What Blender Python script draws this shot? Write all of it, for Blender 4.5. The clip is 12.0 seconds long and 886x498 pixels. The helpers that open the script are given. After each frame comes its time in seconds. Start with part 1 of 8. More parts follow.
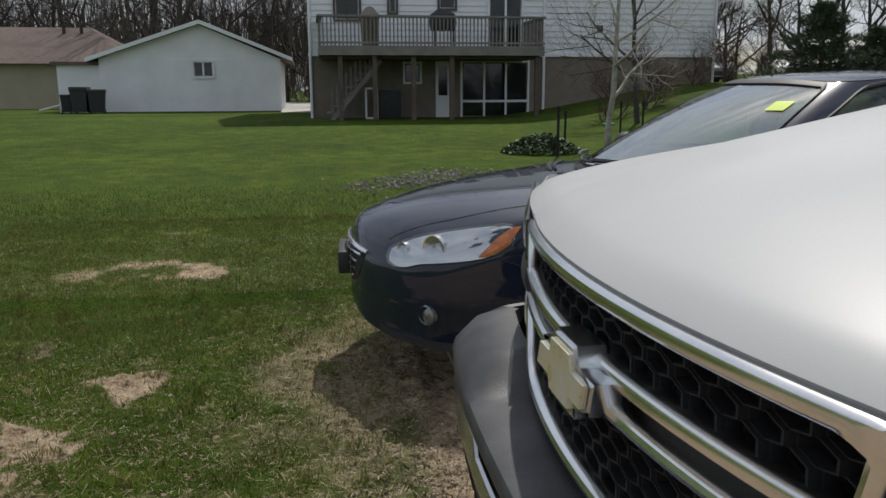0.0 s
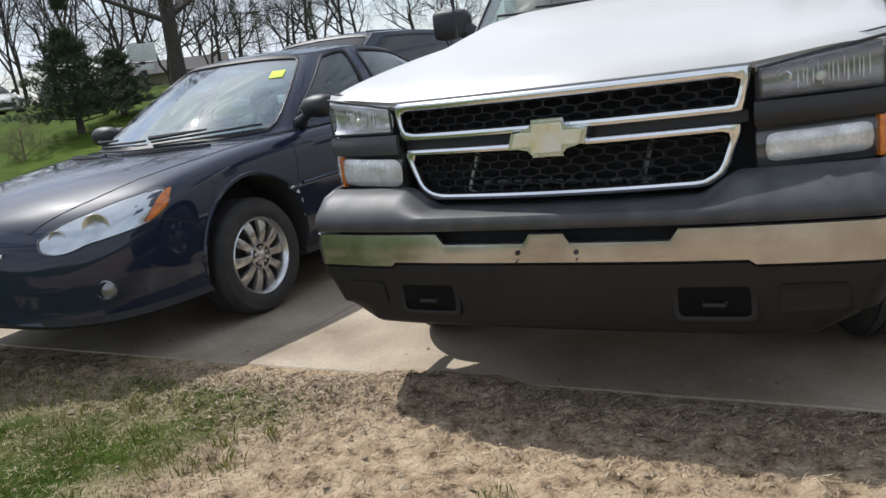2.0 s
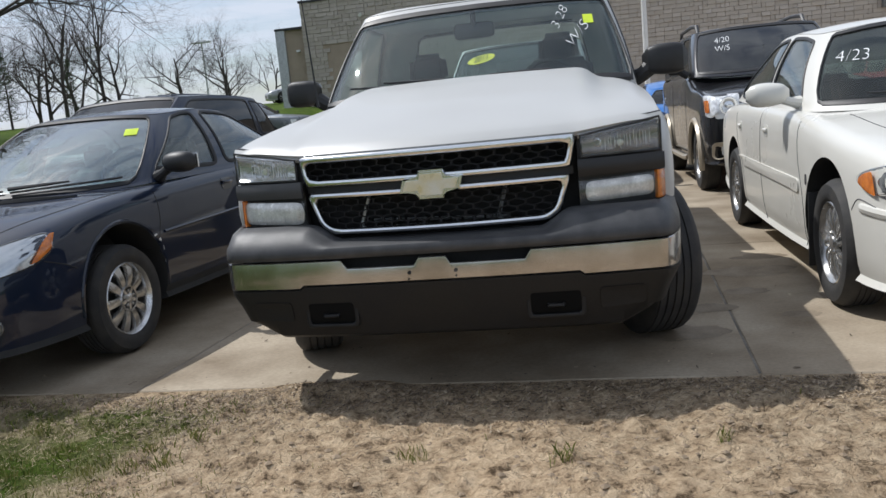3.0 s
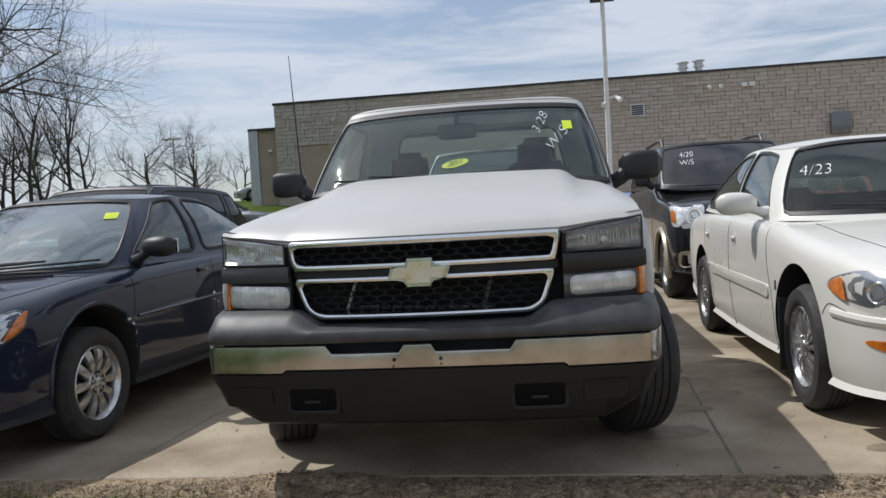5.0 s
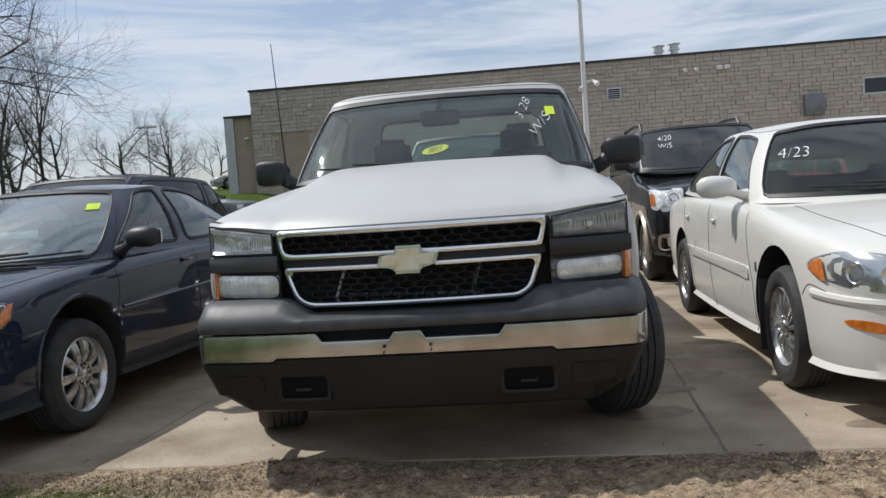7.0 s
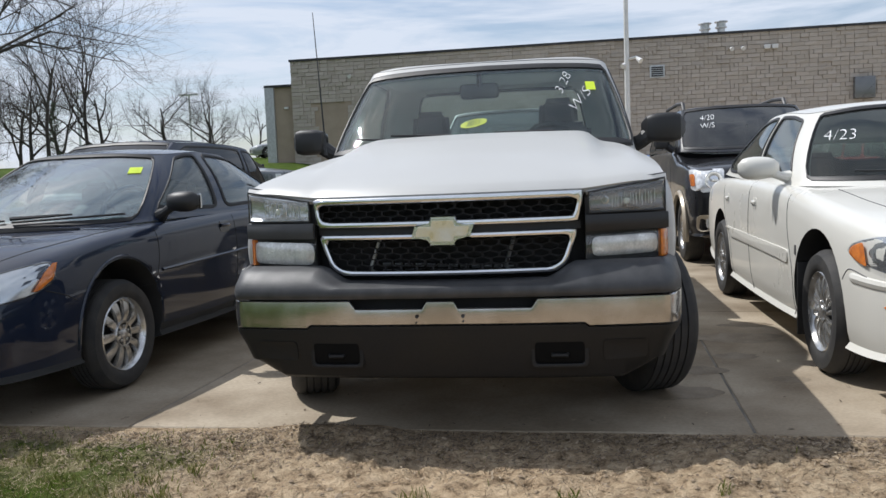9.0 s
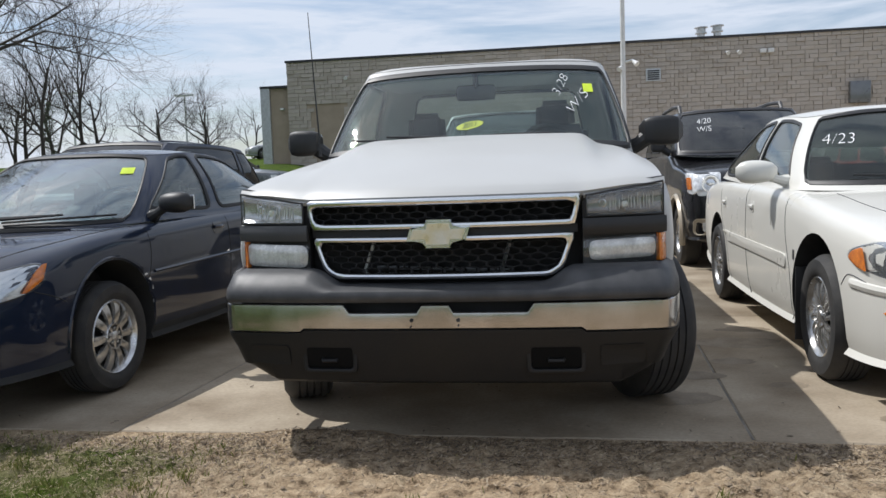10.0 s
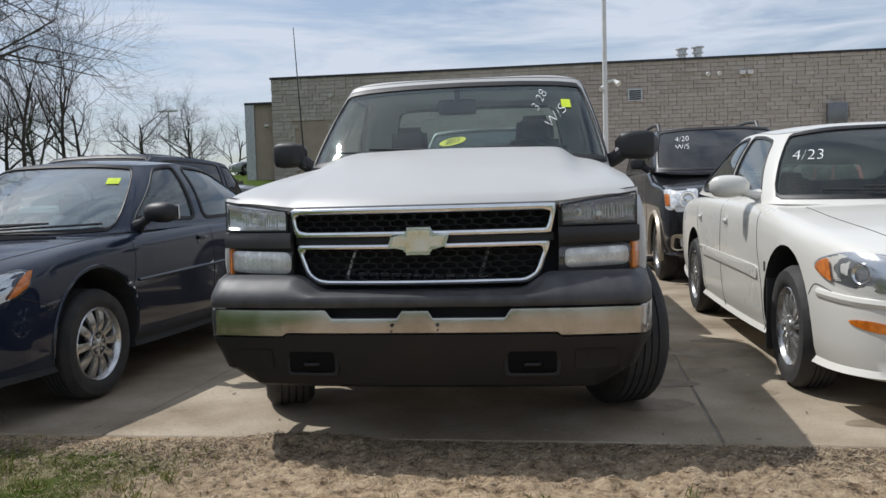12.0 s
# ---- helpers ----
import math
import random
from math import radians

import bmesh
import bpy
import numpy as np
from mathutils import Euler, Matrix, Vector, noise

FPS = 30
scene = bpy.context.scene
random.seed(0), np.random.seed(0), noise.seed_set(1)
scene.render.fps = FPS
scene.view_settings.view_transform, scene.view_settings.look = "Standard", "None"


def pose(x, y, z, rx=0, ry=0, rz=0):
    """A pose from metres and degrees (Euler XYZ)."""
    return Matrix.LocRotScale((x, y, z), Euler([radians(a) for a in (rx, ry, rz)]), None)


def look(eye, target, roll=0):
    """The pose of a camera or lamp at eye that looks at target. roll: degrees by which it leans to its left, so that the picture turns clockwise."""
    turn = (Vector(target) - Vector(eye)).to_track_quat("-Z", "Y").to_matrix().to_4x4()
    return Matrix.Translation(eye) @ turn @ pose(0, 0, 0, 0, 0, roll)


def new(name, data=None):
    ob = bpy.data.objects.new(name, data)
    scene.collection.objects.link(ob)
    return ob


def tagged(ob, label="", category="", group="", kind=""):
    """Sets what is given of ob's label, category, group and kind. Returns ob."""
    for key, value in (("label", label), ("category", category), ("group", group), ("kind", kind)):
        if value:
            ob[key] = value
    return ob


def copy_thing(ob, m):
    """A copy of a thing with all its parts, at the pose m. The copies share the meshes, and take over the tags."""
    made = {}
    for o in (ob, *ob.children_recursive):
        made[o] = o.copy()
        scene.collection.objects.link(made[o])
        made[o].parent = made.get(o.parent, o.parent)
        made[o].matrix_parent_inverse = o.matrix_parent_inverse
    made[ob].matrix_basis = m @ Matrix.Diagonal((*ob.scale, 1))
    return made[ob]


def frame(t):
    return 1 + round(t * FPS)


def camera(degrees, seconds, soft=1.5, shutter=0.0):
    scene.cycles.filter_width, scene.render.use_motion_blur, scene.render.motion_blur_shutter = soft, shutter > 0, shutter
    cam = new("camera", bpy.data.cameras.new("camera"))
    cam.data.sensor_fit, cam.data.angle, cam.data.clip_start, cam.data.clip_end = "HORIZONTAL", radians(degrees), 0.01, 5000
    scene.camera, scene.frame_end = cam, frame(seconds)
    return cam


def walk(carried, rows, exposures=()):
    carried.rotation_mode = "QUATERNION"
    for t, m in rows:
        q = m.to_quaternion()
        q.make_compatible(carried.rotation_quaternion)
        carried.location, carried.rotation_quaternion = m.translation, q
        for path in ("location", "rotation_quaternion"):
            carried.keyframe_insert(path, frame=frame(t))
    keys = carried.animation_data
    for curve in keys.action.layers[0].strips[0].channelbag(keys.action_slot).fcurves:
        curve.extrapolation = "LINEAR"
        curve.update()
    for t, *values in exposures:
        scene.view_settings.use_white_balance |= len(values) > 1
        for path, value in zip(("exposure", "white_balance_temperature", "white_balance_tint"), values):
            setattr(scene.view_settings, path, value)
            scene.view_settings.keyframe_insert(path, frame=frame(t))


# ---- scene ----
cam = camera(57.5, 12.0)
PATH = [
    (0, (1.169, -0.441, 1.353), (-0.767, -0.125, 0.965), -0.2),
    (0.1, (1.186, -0.546, 1.369), (-0.722, -0.09, 0.978), -1.6),
    (0.2, (1.199, -0.635, 1.348), (-0.654, 0.005, 0.95), -2.9),
    (0.3, (1.238, -0.727, 1.337), (-0.54, 0.127, 1.007), -3.6),
    (0.4, (1.274, -0.828, 1.333), (-0.394, 0.204, 0.941), -3.0),
    (0.5, (1.309, -0.951, 1.338), (-0.243, 0.229, 0.893), -1.6),
    (0.6, (1.325, -1.039, 1.345), (-0.122, 0.252, 0.854), -1.2),
    (0.8, (1.313, -1.225, 1.288), (-0.084, 0.122, 0.806), -1.8),
    (1, (1.261, -1.456, 1.275), (-0.09, -0.056, 0.808), -6.6),
    (1.5, (1.106, -2.004, 1.201), (-0.009, -0.397, 0.784), -5.9),
    (2, (0.871, -2.463, 1.163), (-0.05, -0.741, 0.733), -7.5),
    (2.5, (0.7, -2.965, 1.164), (0.021, -1.115, 0.822), -7.0),
    (3, (0.67, -3.318, 1.2), (0.288, -1.383, 0.868), -5.5),
    (3.5, (0.63, -3.377, 1.196), (0.298, -1.414, 1.006), -4.8),
    (5.5, (0.566, -3.387, 1.14), (0.312, -1.404, 1.057), -2.8),
    (6, (0.554, -3.405, 1.151), (0.339, -1.419, 1.047), -3.4),
    (6.5, (0.539, -3.43, 1.153), (0.343, -1.443, 1.05), -3.8),
    (7, (0.535, -3.414, 1.156), (0.31, -1.43, 1.034), -3.9),
    (7.5, (0.525, -3.428, 1.151), (0.254, -1.451, 1.012), -3.2),
    (9.5, (0.539, -3.42, 1.146), (0.225, -1.453, 0.962), -2.3),
    (10, (0.53, -3.376, 1.146), (0.228, -1.407, 0.971), -2.0),
    (10.5, (0.539, -3.365, 1.151), (0.24, -1.395, 0.982), -2.2),
    (11, (0.541, -3.395, 1.15), (0.258, -1.421, 0.989), -2.2),
    (11.5, (0.542, -3.431, 1.132), (0.274, -1.454, 0.986), -2.1),
    (12, (0.559, -3.477, 1.107), (0.298, -1.498, 0.975), -1.6),
]
EXPOSURES = [(0.0, -0.36, 6500, 10), (0.5, -0.12, 6350, 10), (1.0, 0.16, 6200, 10), (1.5, 0.36, 6150, 10), (2.0, 0.28, 6200, 10), (2.5, 0.3, 6100, 10),
             (3.0, -0.02, 6150, 10), (3.5, 0.0, 6200, 10), (5.5, -0.18, 6250, 10), (9.5, 0.05, 6200, 10), (12.0, -0.12, 6200, 10)]
walk(cam, [(t, look(eye, target, roll)) for t, eye, target, roll in PATH], EXPOSURES)

# ---- sky and sun ----
SUN_WAY = Vector((0.62, -0.26, -1.0)).normalized()
world = bpy.data.worlds.new("sky")
scene.world = world
world.use_nodes = True
wn, wl = world.node_tree.nodes, world.node_tree.links
wn.clear()
w_out, w_bg, w_sky = wn.new("ShaderNodeOutputWorld"), wn.new("ShaderNodeBackground"), wn.new("ShaderNodeTexSky")
w_sky.sky_type, w_sky.sun_disc = "NISHITA", False
w_sky.sun_elevation = math.asin(-SUN_WAY.z)
w_sky.sun_rotation = math.atan2(-SUN_WAY.x, -SUN_WAY.y)
w_sky.air_density, w_sky.dust_density = 1.0, 1.5
w_tc, w_map, w_noise, w_ramp, w_mix = (wn.new("ShaderNodeTexCoord"), wn.new("ShaderNodeMapping"), wn.new("ShaderNodeTexNoise"),
                                       wn.new("ShaderNodeValToRGB"), wn.new("ShaderNodeMixRGB"))
w_map.inputs["Scale"].default_value = (1.2, 1.7, 9.5)
w_noise.inputs["Scale"].default_value, w_noise.inputs["Detail"].default_value = 2.0, 9.0
w_noise.inputs["Roughness"].default_value, w_noise.inputs["Distortion"].default_value = 0.62, 0.6
w_ramp.color_ramp.elements[0].position, w_ramp.color_ramp.elements[1].position = 0.38, 0.56
w_ramp.color_ramp.elements[0].color, w_ramp.color_ramp.elements[1].color = (0.2, 0.2, 0.2, 1), (0.92, 0.92, 0.92, 1)
w_mix.inputs["Color2"].default_value = (6.5, 6.9, 7.6, 1)
w_bg.inputs["Strength"].default_value = 0.113
wl.new(w_tc.outputs["Generated"], w_map.inputs["Vector"])
wl.new(w_map.outputs["Vector"], w_noise.inputs["Vector"])
wl.new(w_noise.outputs["Fac"], w_ramp.inputs["Fac"])
wl.new(w_ramp.outputs["Color"], w_mix.inputs["Fac"])
wl.new(w_sky.outputs["Color"], w_mix.inputs["Color1"])
wl.new(w_mix.outputs["Color"], w_bg.inputs["Color"])
wl.new(w_bg.outputs["Background"], w_out.inputs["Surface"])

sun = new("sun", bpy.data.lights.new("sun", "SUN"))
sun.data.energy, sun.data.angle, sun.data.color = 3.9, radians(0.6), (1.0, 0.96, 0.9)
sun.matrix_world = look((-12, 5, 20), Vector((-12, 5, 20)) + SUN_WAY)

# ---- materials ----
def surf(name, col, rough=0.5, metal=0.0, var=0.12, scale=6.0, fine=90.0, bump=0.0, bscale=120.0, coat=0.0, col2=None, spots=0.45, spec=0.5, rvar=0.1, piece=0.0):
    """A surface with variation at two scales: broad stains (towards col2) and fine grain, with relief."""
    m = bpy.data.materials.new(name)
    m.use_nodes = True
    n, l = m.node_tree.nodes, m.node_tree.links
    p = n["Principled BSDF"]
    tc = n.new("ShaderNodeTexCoord")
    big, small = n.new("ShaderNodeTexNoise"), n.new("ShaderNodeTexNoise")
    big.inputs["Scale"].default_value, big.inputs["Detail"].default_value = scale, 5.0
    small.inputs["Scale"].default_value, small.inputs["Detail"].default_value = fine, 3.0
    for t in (big, small):
        l.new(tc.outputs["Object"], t.inputs["Vector"])
    ramp = n.new("ShaderNodeValToRGB")
    c2 = col2 or tuple(c * (1 - 2.2 * var) for c in col)
    ramp.color_ramp.elements[0].position, ramp.color_ramp.elements[1].position = spots - 0.15, spots + 0.2
    ramp.color_ramp.elements[0].color, ramp.color_ramp.elements[1].color = (*c2, 1), (*col, 1)
    l.new(big.outputs["Fac"], ramp.inputs["Fac"])
    mul = n.new("ShaderNodeMixRGB")
    mul.blend_type, mul.inputs["Fac"].default_value = "MULTIPLY", 1.0
    g = n.new("ShaderNodeMapRange")
    g.inputs["To Min"].default_value, g.inputs["To Max"].default_value = 1 - var * 1.5, 1 + var * 1.5
    l.new(small.outputs["Fac"], g.inputs["Value"])
    l.new(ramp.outputs["Color"], mul.inputs["Color1"])
    l.new(g.outputs["Result"], mul.inputs["Color2"])
    last = mul.outputs["Color"]
    if piece:
        info, pr, pm = n.new("ShaderNodeObjectInfo"), n.new("ShaderNodeMapRange"), n.new("ShaderNodeMixRGB")
        pr.inputs["To Min"].default_value, pr.inputs["To Max"].default_value = 1 - piece, 1 + piece
        pm.blend_type, pm.inputs["Fac"].default_value = "MULTIPLY", 1.0
        l.new(info.outputs["Random"], pr.inputs["Value"])
        l.new(last, pm.inputs["Color1"])
        l.new(pr.outputs["Result"], pm.inputs["Color2"])
        last = pm.outputs["Color"]
    l.new(last, p.inputs["Base Color"])
    rr = n.new("ShaderNodeMapRange")
    rr.inputs["To Min"].default_value, rr.inputs["To Max"].default_value = max(0.0, rough - rvar), min(1.0, rough + rvar)
    l.new(big.outputs["Fac"], rr.inputs["Value"])
    l.new(rr.outputs["Result"], p.inputs["Roughness"])
    p.inputs["Metallic"].default_value = metal
    p.inputs["Coat Weight"].default_value, p.inputs["Coat Roughness"].default_value = coat, 0.04
    p.inputs["Specular IOR Level"].default_value = spec
    if bump:
        b, bn = n.new("ShaderNodeBump"), n.new("ShaderNodeTexNoise")
        bn.inputs["Scale"].default_value, bn.inputs["Detail"].default_value = bscale, 4.0
        l.new(tc.outputs["Object"], bn.inputs["Vector"])
        b.inputs["Strength"].default_value, b.inputs["Distance"].default_value = bump, 0.01
        l.new(bn.outputs["Fac"], b.inputs["Height"])
        l.new(b.outputs["Normal"], p.inputs["Normal"])
    return m


def glass(name, tint=(0.9, 0.95, 0.93), rough=0.015, dust=0.06, gloss=(0.75, 0.035, 3.2)):
    """Thin glass: a tinted clear layer under a glossy one, with a film of dust."""
    m = bpy.data.materials.new(name)
    m.use_nodes = True
    n, l = m.node_tree.nodes, m.node_tree.links
    n.clear()
    out, tr, gl, df = n.new("ShaderNodeOutputMaterial"), n.new("ShaderNodeBsdfTransparent"), n.new("ShaderNodeBsdfGlossy"), n.new("ShaderNodeBsdfDiffuse")
    fr, m1, m2 = n.new("ShaderNodeLayerWeight"), n.new("ShaderNodeMixShader"), n.new("ShaderNodeMixShader")
    pw, ad = n.new("ShaderNodeMath"), n.new("ShaderNodeMath")
    pw.operation, pw.inputs[1].default_value = "POWER", gloss[2]
    ad.operation, ad.inputs[1].default_value, ad.inputs[2].default_value = "MULTIPLY_ADD", gloss[0], gloss[1]
    fr.inputs["Blend"].default_value = 0.5
    tr.inputs["Color"].default_value = (*tint, 1)
    gl.inputs["Roughness"].default_value = rough
    df.inputs["Color"].default_value = (0.55, 0.55, 0.52, 1)
    no, mr, tc = n.new("ShaderNodeTexNoise"), n.new("ShaderNodeMapRange"), n.new("ShaderNodeTexCoord")
    no.inputs["Scale"].default_value, no.inputs["Detail"].default_value = 5.0, 6.0
    mr.inputs["To Min"].default_value, mr.inputs["To Max"].default_value = 0.0, dust * 2
    l.new(tc.outputs["Object"], no.inputs["Vector"])
    l.new(no.outputs["Fac"], mr.inputs["Value"])
    l.new(mr.outputs["Result"], m1.inputs["Fac"])
    l.new(tr.outputs["BSDF"], m1.inputs[1])
    l.new(df.outputs["BSDF"], m1.inputs[2])
    l.new(fr.outputs["Facing"], pw.inputs[0])
    l.new(pw.outputs[0], ad.inputs[0])
    l.new(ad.outputs[0], m2.inputs["Fac"])
    l.new(m1.outputs["Shader"], m2.inputs[1])
    l.new(gl.outputs["BSDF"], m2.inputs[2])
    l.new(m2.outputs["Shader"], out.inputs["Surface"])
    return m


WHITE = surf("white_truck_paint", (0.465, 0.467, 0.458), 0.42, 0, 0.03, 1.6, 300, coat=0.14, col2=(0.44, 0.438, 0.425))
IVORY = surf("warm_white_paint", (0.69, 0.675, 0.62), 0.3, 0, 0.025, 2.0, 300, coat=0.4)
NAVY = surf("dark_navy_paint", (0.006, 0.012, 0.032), 0.4, 0.0, 0.15, 3.0, 260, coat=0.95, col2=(0.008, 0.014, 0.029), spec=0.1)
BLACKP = surf("black_paint", (0.012, 0.012, 0.014), 0.3, 0.0, 0.1, 3.0, coat=0.9, spec=0.2)
GOLDP = surf("beige_gold_paint", (0.42, 0.36, 0.27), 0.35, 0.2, 0.06, 4.0, coat=0.4)
GREYP = surf("grey_paint", (0.16, 0.17, 0.18), 0.3, 0.3, 0.08, 3.0, coat=0.6)
SILVERP = surf("silver_paint", (0.34, 0.35, 0.36), 0.3, 0.5, 0.06, 3.0, coat=0.6)
REDP = surf("red_paint", (0.5, 0.03, 0.03), 0.3, 0, 0.08, 3.0, coat=0.6)
BLUEP = surf("blue_paint", (0.02, 0.16, 0.5), 0.3, 0, 0.08, 3.0, coat=0.6)
CHROME = surf("chrome", (0.82, 0.83, 0.84), 0.2, 1.0, 0.05, 9.0, 200, bump=0.02, bscale=14, rvar=0.06)
BUMPER_CHROME = surf("dirty_bumper_chrome", (0.6, 0.6, 0.61), 0.2, 0.95, 0.08, 5.0, 160, bump=0.04, bscale=7, col2=(0.38, 0.37, 0.35), rvar=0.12)
GOLD = surf("gold_badge_enamel", (0.72, 0.70, 0.60), 0.3, 0.1, 0.06, 14, 200, coat=0.7, col2=(0.66, 0.56, 0.28), spots=0.4)
PLASTIC = surf("faded_dark_grey_plastic", (0.036, 0.037, 0.04), 0.5, 0, 0.16, 9, 220, bump=0.14, bscale=300, col2=(0.07, 0.07, 0.072), spots=0.42)
GREYPL = surf("grey_filler_plastic", (0.065, 0.066, 0.07), 0.55, 0, 0.15, 5, 200, bump=0.1, bscale=300)
BLACKPL = surf("black_plastic", (0.018, 0.018, 0.019), 0.5, 0, 0.15, 5, 200, bump=0.08, bscale=300)
VALANCE = surf("dusty_black_valance", (0.012, 0.012, 0.013), 0.5, 0, 0.2, 3, 120, bump=0.08, bscale=240, col2=(0.015, 0.0145, 0.014), spec=0.3)
# near-black that paints a hollow's shade onto flat panels of the valance
RECESS_SHADE = surf("recess_shade_paint", (0.007, 0.007, 0.007), 0.8, 0, 0.1, 6, spec=0.1)
RUBBER = surf("tyre_rubber", (0.026, 0.026, 0.027), 0.75, 0, 0.2, 9, 150, bump=0.15, bscale=160, col2=(0.045, 0.042, 0.038))
ALLOY = surf("alloy_wheel", (0.66, 0.66, 0.66), 0.24, 0.85, 0.08, 14, 200, col2=(0.38, 0.37, 0.35))
LINER = surf("wheel_well_liner", (0.028, 0.028, 0.028), 0.9, 0, 0.2, 6)
CLOTH = surf("grey_seat_cloth", (0.035, 0.036, 0.04), 0.9, 0, 0.15, 20, 300, bump=0.2, bscale=500)
TANCLOTH = surf("tan_seat_cloth", (0.2, 0.19, 0.17), 0.9, 0, 0.12, 20, 300, bump=0.2, bscale=500)
DASH = surf("grey_dashboard", (0.17, 0.175, 0.17), 0.7, 0, 0.08, 9, 300, bump=0.08, bscale=300)
TRIM = surf("light_headliner", (0.36, 0.37, 0.35), 0.9, 0, 0.06, 9)
LENS = glass("clear_lens", (0.97, 0.975, 0.975), 0.03, dust=0.04, gloss=(0.7, 0.05, 3.0))
MILKY = surf("weathered_milky_lens", (0.8, 0.8, 0.77), 0.25, 0.25, 0.2, 14, 120, coat=0.7, col2=(0.5, 0.49, 0.47))
REFL = surf("silvered_lamp_bowl", (0.88, 0.89, 0.9), 0.22, 0.75, 0.12, 12, 200, bump=0.1, bscale=60, rvar=0.1)
DARKBOWL = surf("darkened_lamp_bowl", (0.3, 0.31, 0.32), 0.25, 0.7, 0.2, 12, 200)
SMOKE = surf("smoky_chrome_lamp", (0.62, 0.64, 0.66), 0.16, 0.9, 0.06, 12, 200, rvar=0.04)
FLUTED = surf("fluted_lamp_reflector", (0.9, 0.91, 0.92), 0.2, 0.3, 0.2, 30, 200, rvar=0.1)
AMBER = surf("amber_lens", (0.66, 0.19, 0.015), 0.15, 0, 0.2, 30, 140, coat=1.0, col2=(0.42, 0.1, 0.01))
REDLENS = surf("red_lens", (0.5, 0.02, 0.02), 0.2, 0, 0.1, 20, coat=0.8)
WINDSHIELD = glass("windshield_glass", (0.9, 0.965, 0.955), 0.012, dust=0.012, gloss=(0.65, 0.03, 3.2))
DIMGLASS = glass("dim_windshield_glass", (0.62, 0.68, 0.67), 0.012, dust=0.015, gloss=(0.6, 0.03, 3.2))
SEDANGLASS = glass("sky_bright_windshield_glass", (0.78, 0.92, 0.93), dust=0.03, gloss=(0.85, 0.13, 1.9))
VANGLASS = glass("black_van_glass", (0.05, 0.055, 0.06), dust=0.02, gloss=(0.6, 0.04, 3.0))
SUVGLASS = glass("grey_suv_windshield_glass", (0.3, 0.33, 0.34), dust=0.03, gloss=(0.7, 0.05, 2.6))
SIDEGLASS = glass("side_glass", (0.84, 0.89, 0.87), dust=0.02)
DARKGLASS = glass("dark_tinted_glass", (0.35, 0.37, 0.38), dust=0.015)
TINTBAND = glass("tint_band_glass", (0.4, 0.5, 0.56), dust=0.015)
STICKER = surf("yellow_green_sticker", (0.62, 0.78, 0.03), 0.6, 0, 0.04, 20)
YELLOW = surf("yellow_sticker", (0.85, 0.75, 0.05), 0.6, 0, 0.04, 20)
CHALK = surf("white_marker_ink", (0.85, 0.86, 0.87), 0.8, 0, 0.06, 60)
INK = surf("black_ink", (0.03, 0.03, 0.02), 0.7, 0, 0.05, 40)
HEXPL = surf("honeycomb_plastic", (0.026, 0.026, 0.027), 0.6, 0, 0.15, 5, 200, spec=0.2)
SPLIT = surf("split_face_block", (0.30, 0.245, 0.19), 0.95, 0, 0.16, 2.5, 40, bump=0.9, bscale=14, col2=(0.24, 0.20, 0.16), spec=0.2)
SMOOTHB = surf("tan_smooth_block", (0.38, 0.31, 0.24), 0.9, 0, 0.06, 2, 30, bump=0.1, bscale=30)
STEEL = surf("galvanised_steel", (0.55, 0.57, 0.58), 0.4, 0.8, 0.1, 8)
POLEP = surf("white_pole_paint", (0.72, 0.72, 0.71), 0.5, 0, 0.05, 6)
DARKMET = surf("dark_metal", (0.05, 0.05, 0.055), 0.5, 0.5, 0.1, 8)
SIDING = surf("white_vinyl_siding", (0.84, 0.85, 0.86), 0.6, 0, 0.04, 1.2, 60, bump=0.05, bscale=40)
TANSIDE = surf("tan_siding", (0.42, 0.37, 0.26), 0.7, 0, 0.05, 1.2, 60)
TANBRICK = surf("tan_foundation", (0.24, 0.205, 0.165), 0.9, 0, 0.1, 3, 40, bump=0.2, bscale=30)
SHINGLE = surf("brown_shingles", (0.16, 0.12, 0.10), 0.95, 0, 0.2, 6, 60, bump=0.5, bscale=22, col2=(0.12, 0.09, 0.075))
GREYSHIN = surf("grey_shingles", (0.075, 0.07, 0.068), 0.95, 0, 0.2, 6, 60, bump=0.5, bscale=22)
DECKW = surf("weathered_deck_wood", (0.24, 0.225, 0.20), 0.9, 0, 0.15, 3, 60, bump=0.25, bscale=50, col2=(0.18, 0.165, 0.15))
POSTW = surf("brown_post_wood", (0.13, 0.10, 0.08), 0.9, 0, 0.15, 4, 60, bump=0.25, bscale=50)
WINDARK = surf("dark_window_glass", (0.012, 0.014, 0.016), 0.05, 0, 0.1, 2, spec=0.6)
BARK = surf("grey_brown_bark", (0.07, 0.058, 0.05), 0.95, 0, 0.25, 5, 40, bump=0.8, bscale=18, col2=(0.045, 0.037, 0.031))
PALEBARK = surf("pale_birch_bark", (0.46, 0.43, 0.38), 0.9, 0, 0.2, 7, 50, bump=0.4, bscale=30, col2=(0.22, 0.19, 0.15))
NEEDLE = surf("pine_needles", (0.06, 0.09, 0.035), 0.8, 0, 0.3, 4, 30, col2=(0.04, 0.062, 0.028))
LEAFM = surf("evergreen_leaves", (0.03, 0.06, 0.018), 0.5, 0, 0.3, 9, 60, col2=(0.05, 0.08, 0.025))
SHRUBM = surf("reddish_brown_twigs", (0.12, 0.075, 0.055), 0.95, 0, 0.25, 4)
BINP = surf("dark_bin_plastic", (0.03, 0.033, 0.035), 0.6, 0, 0.12, 6)
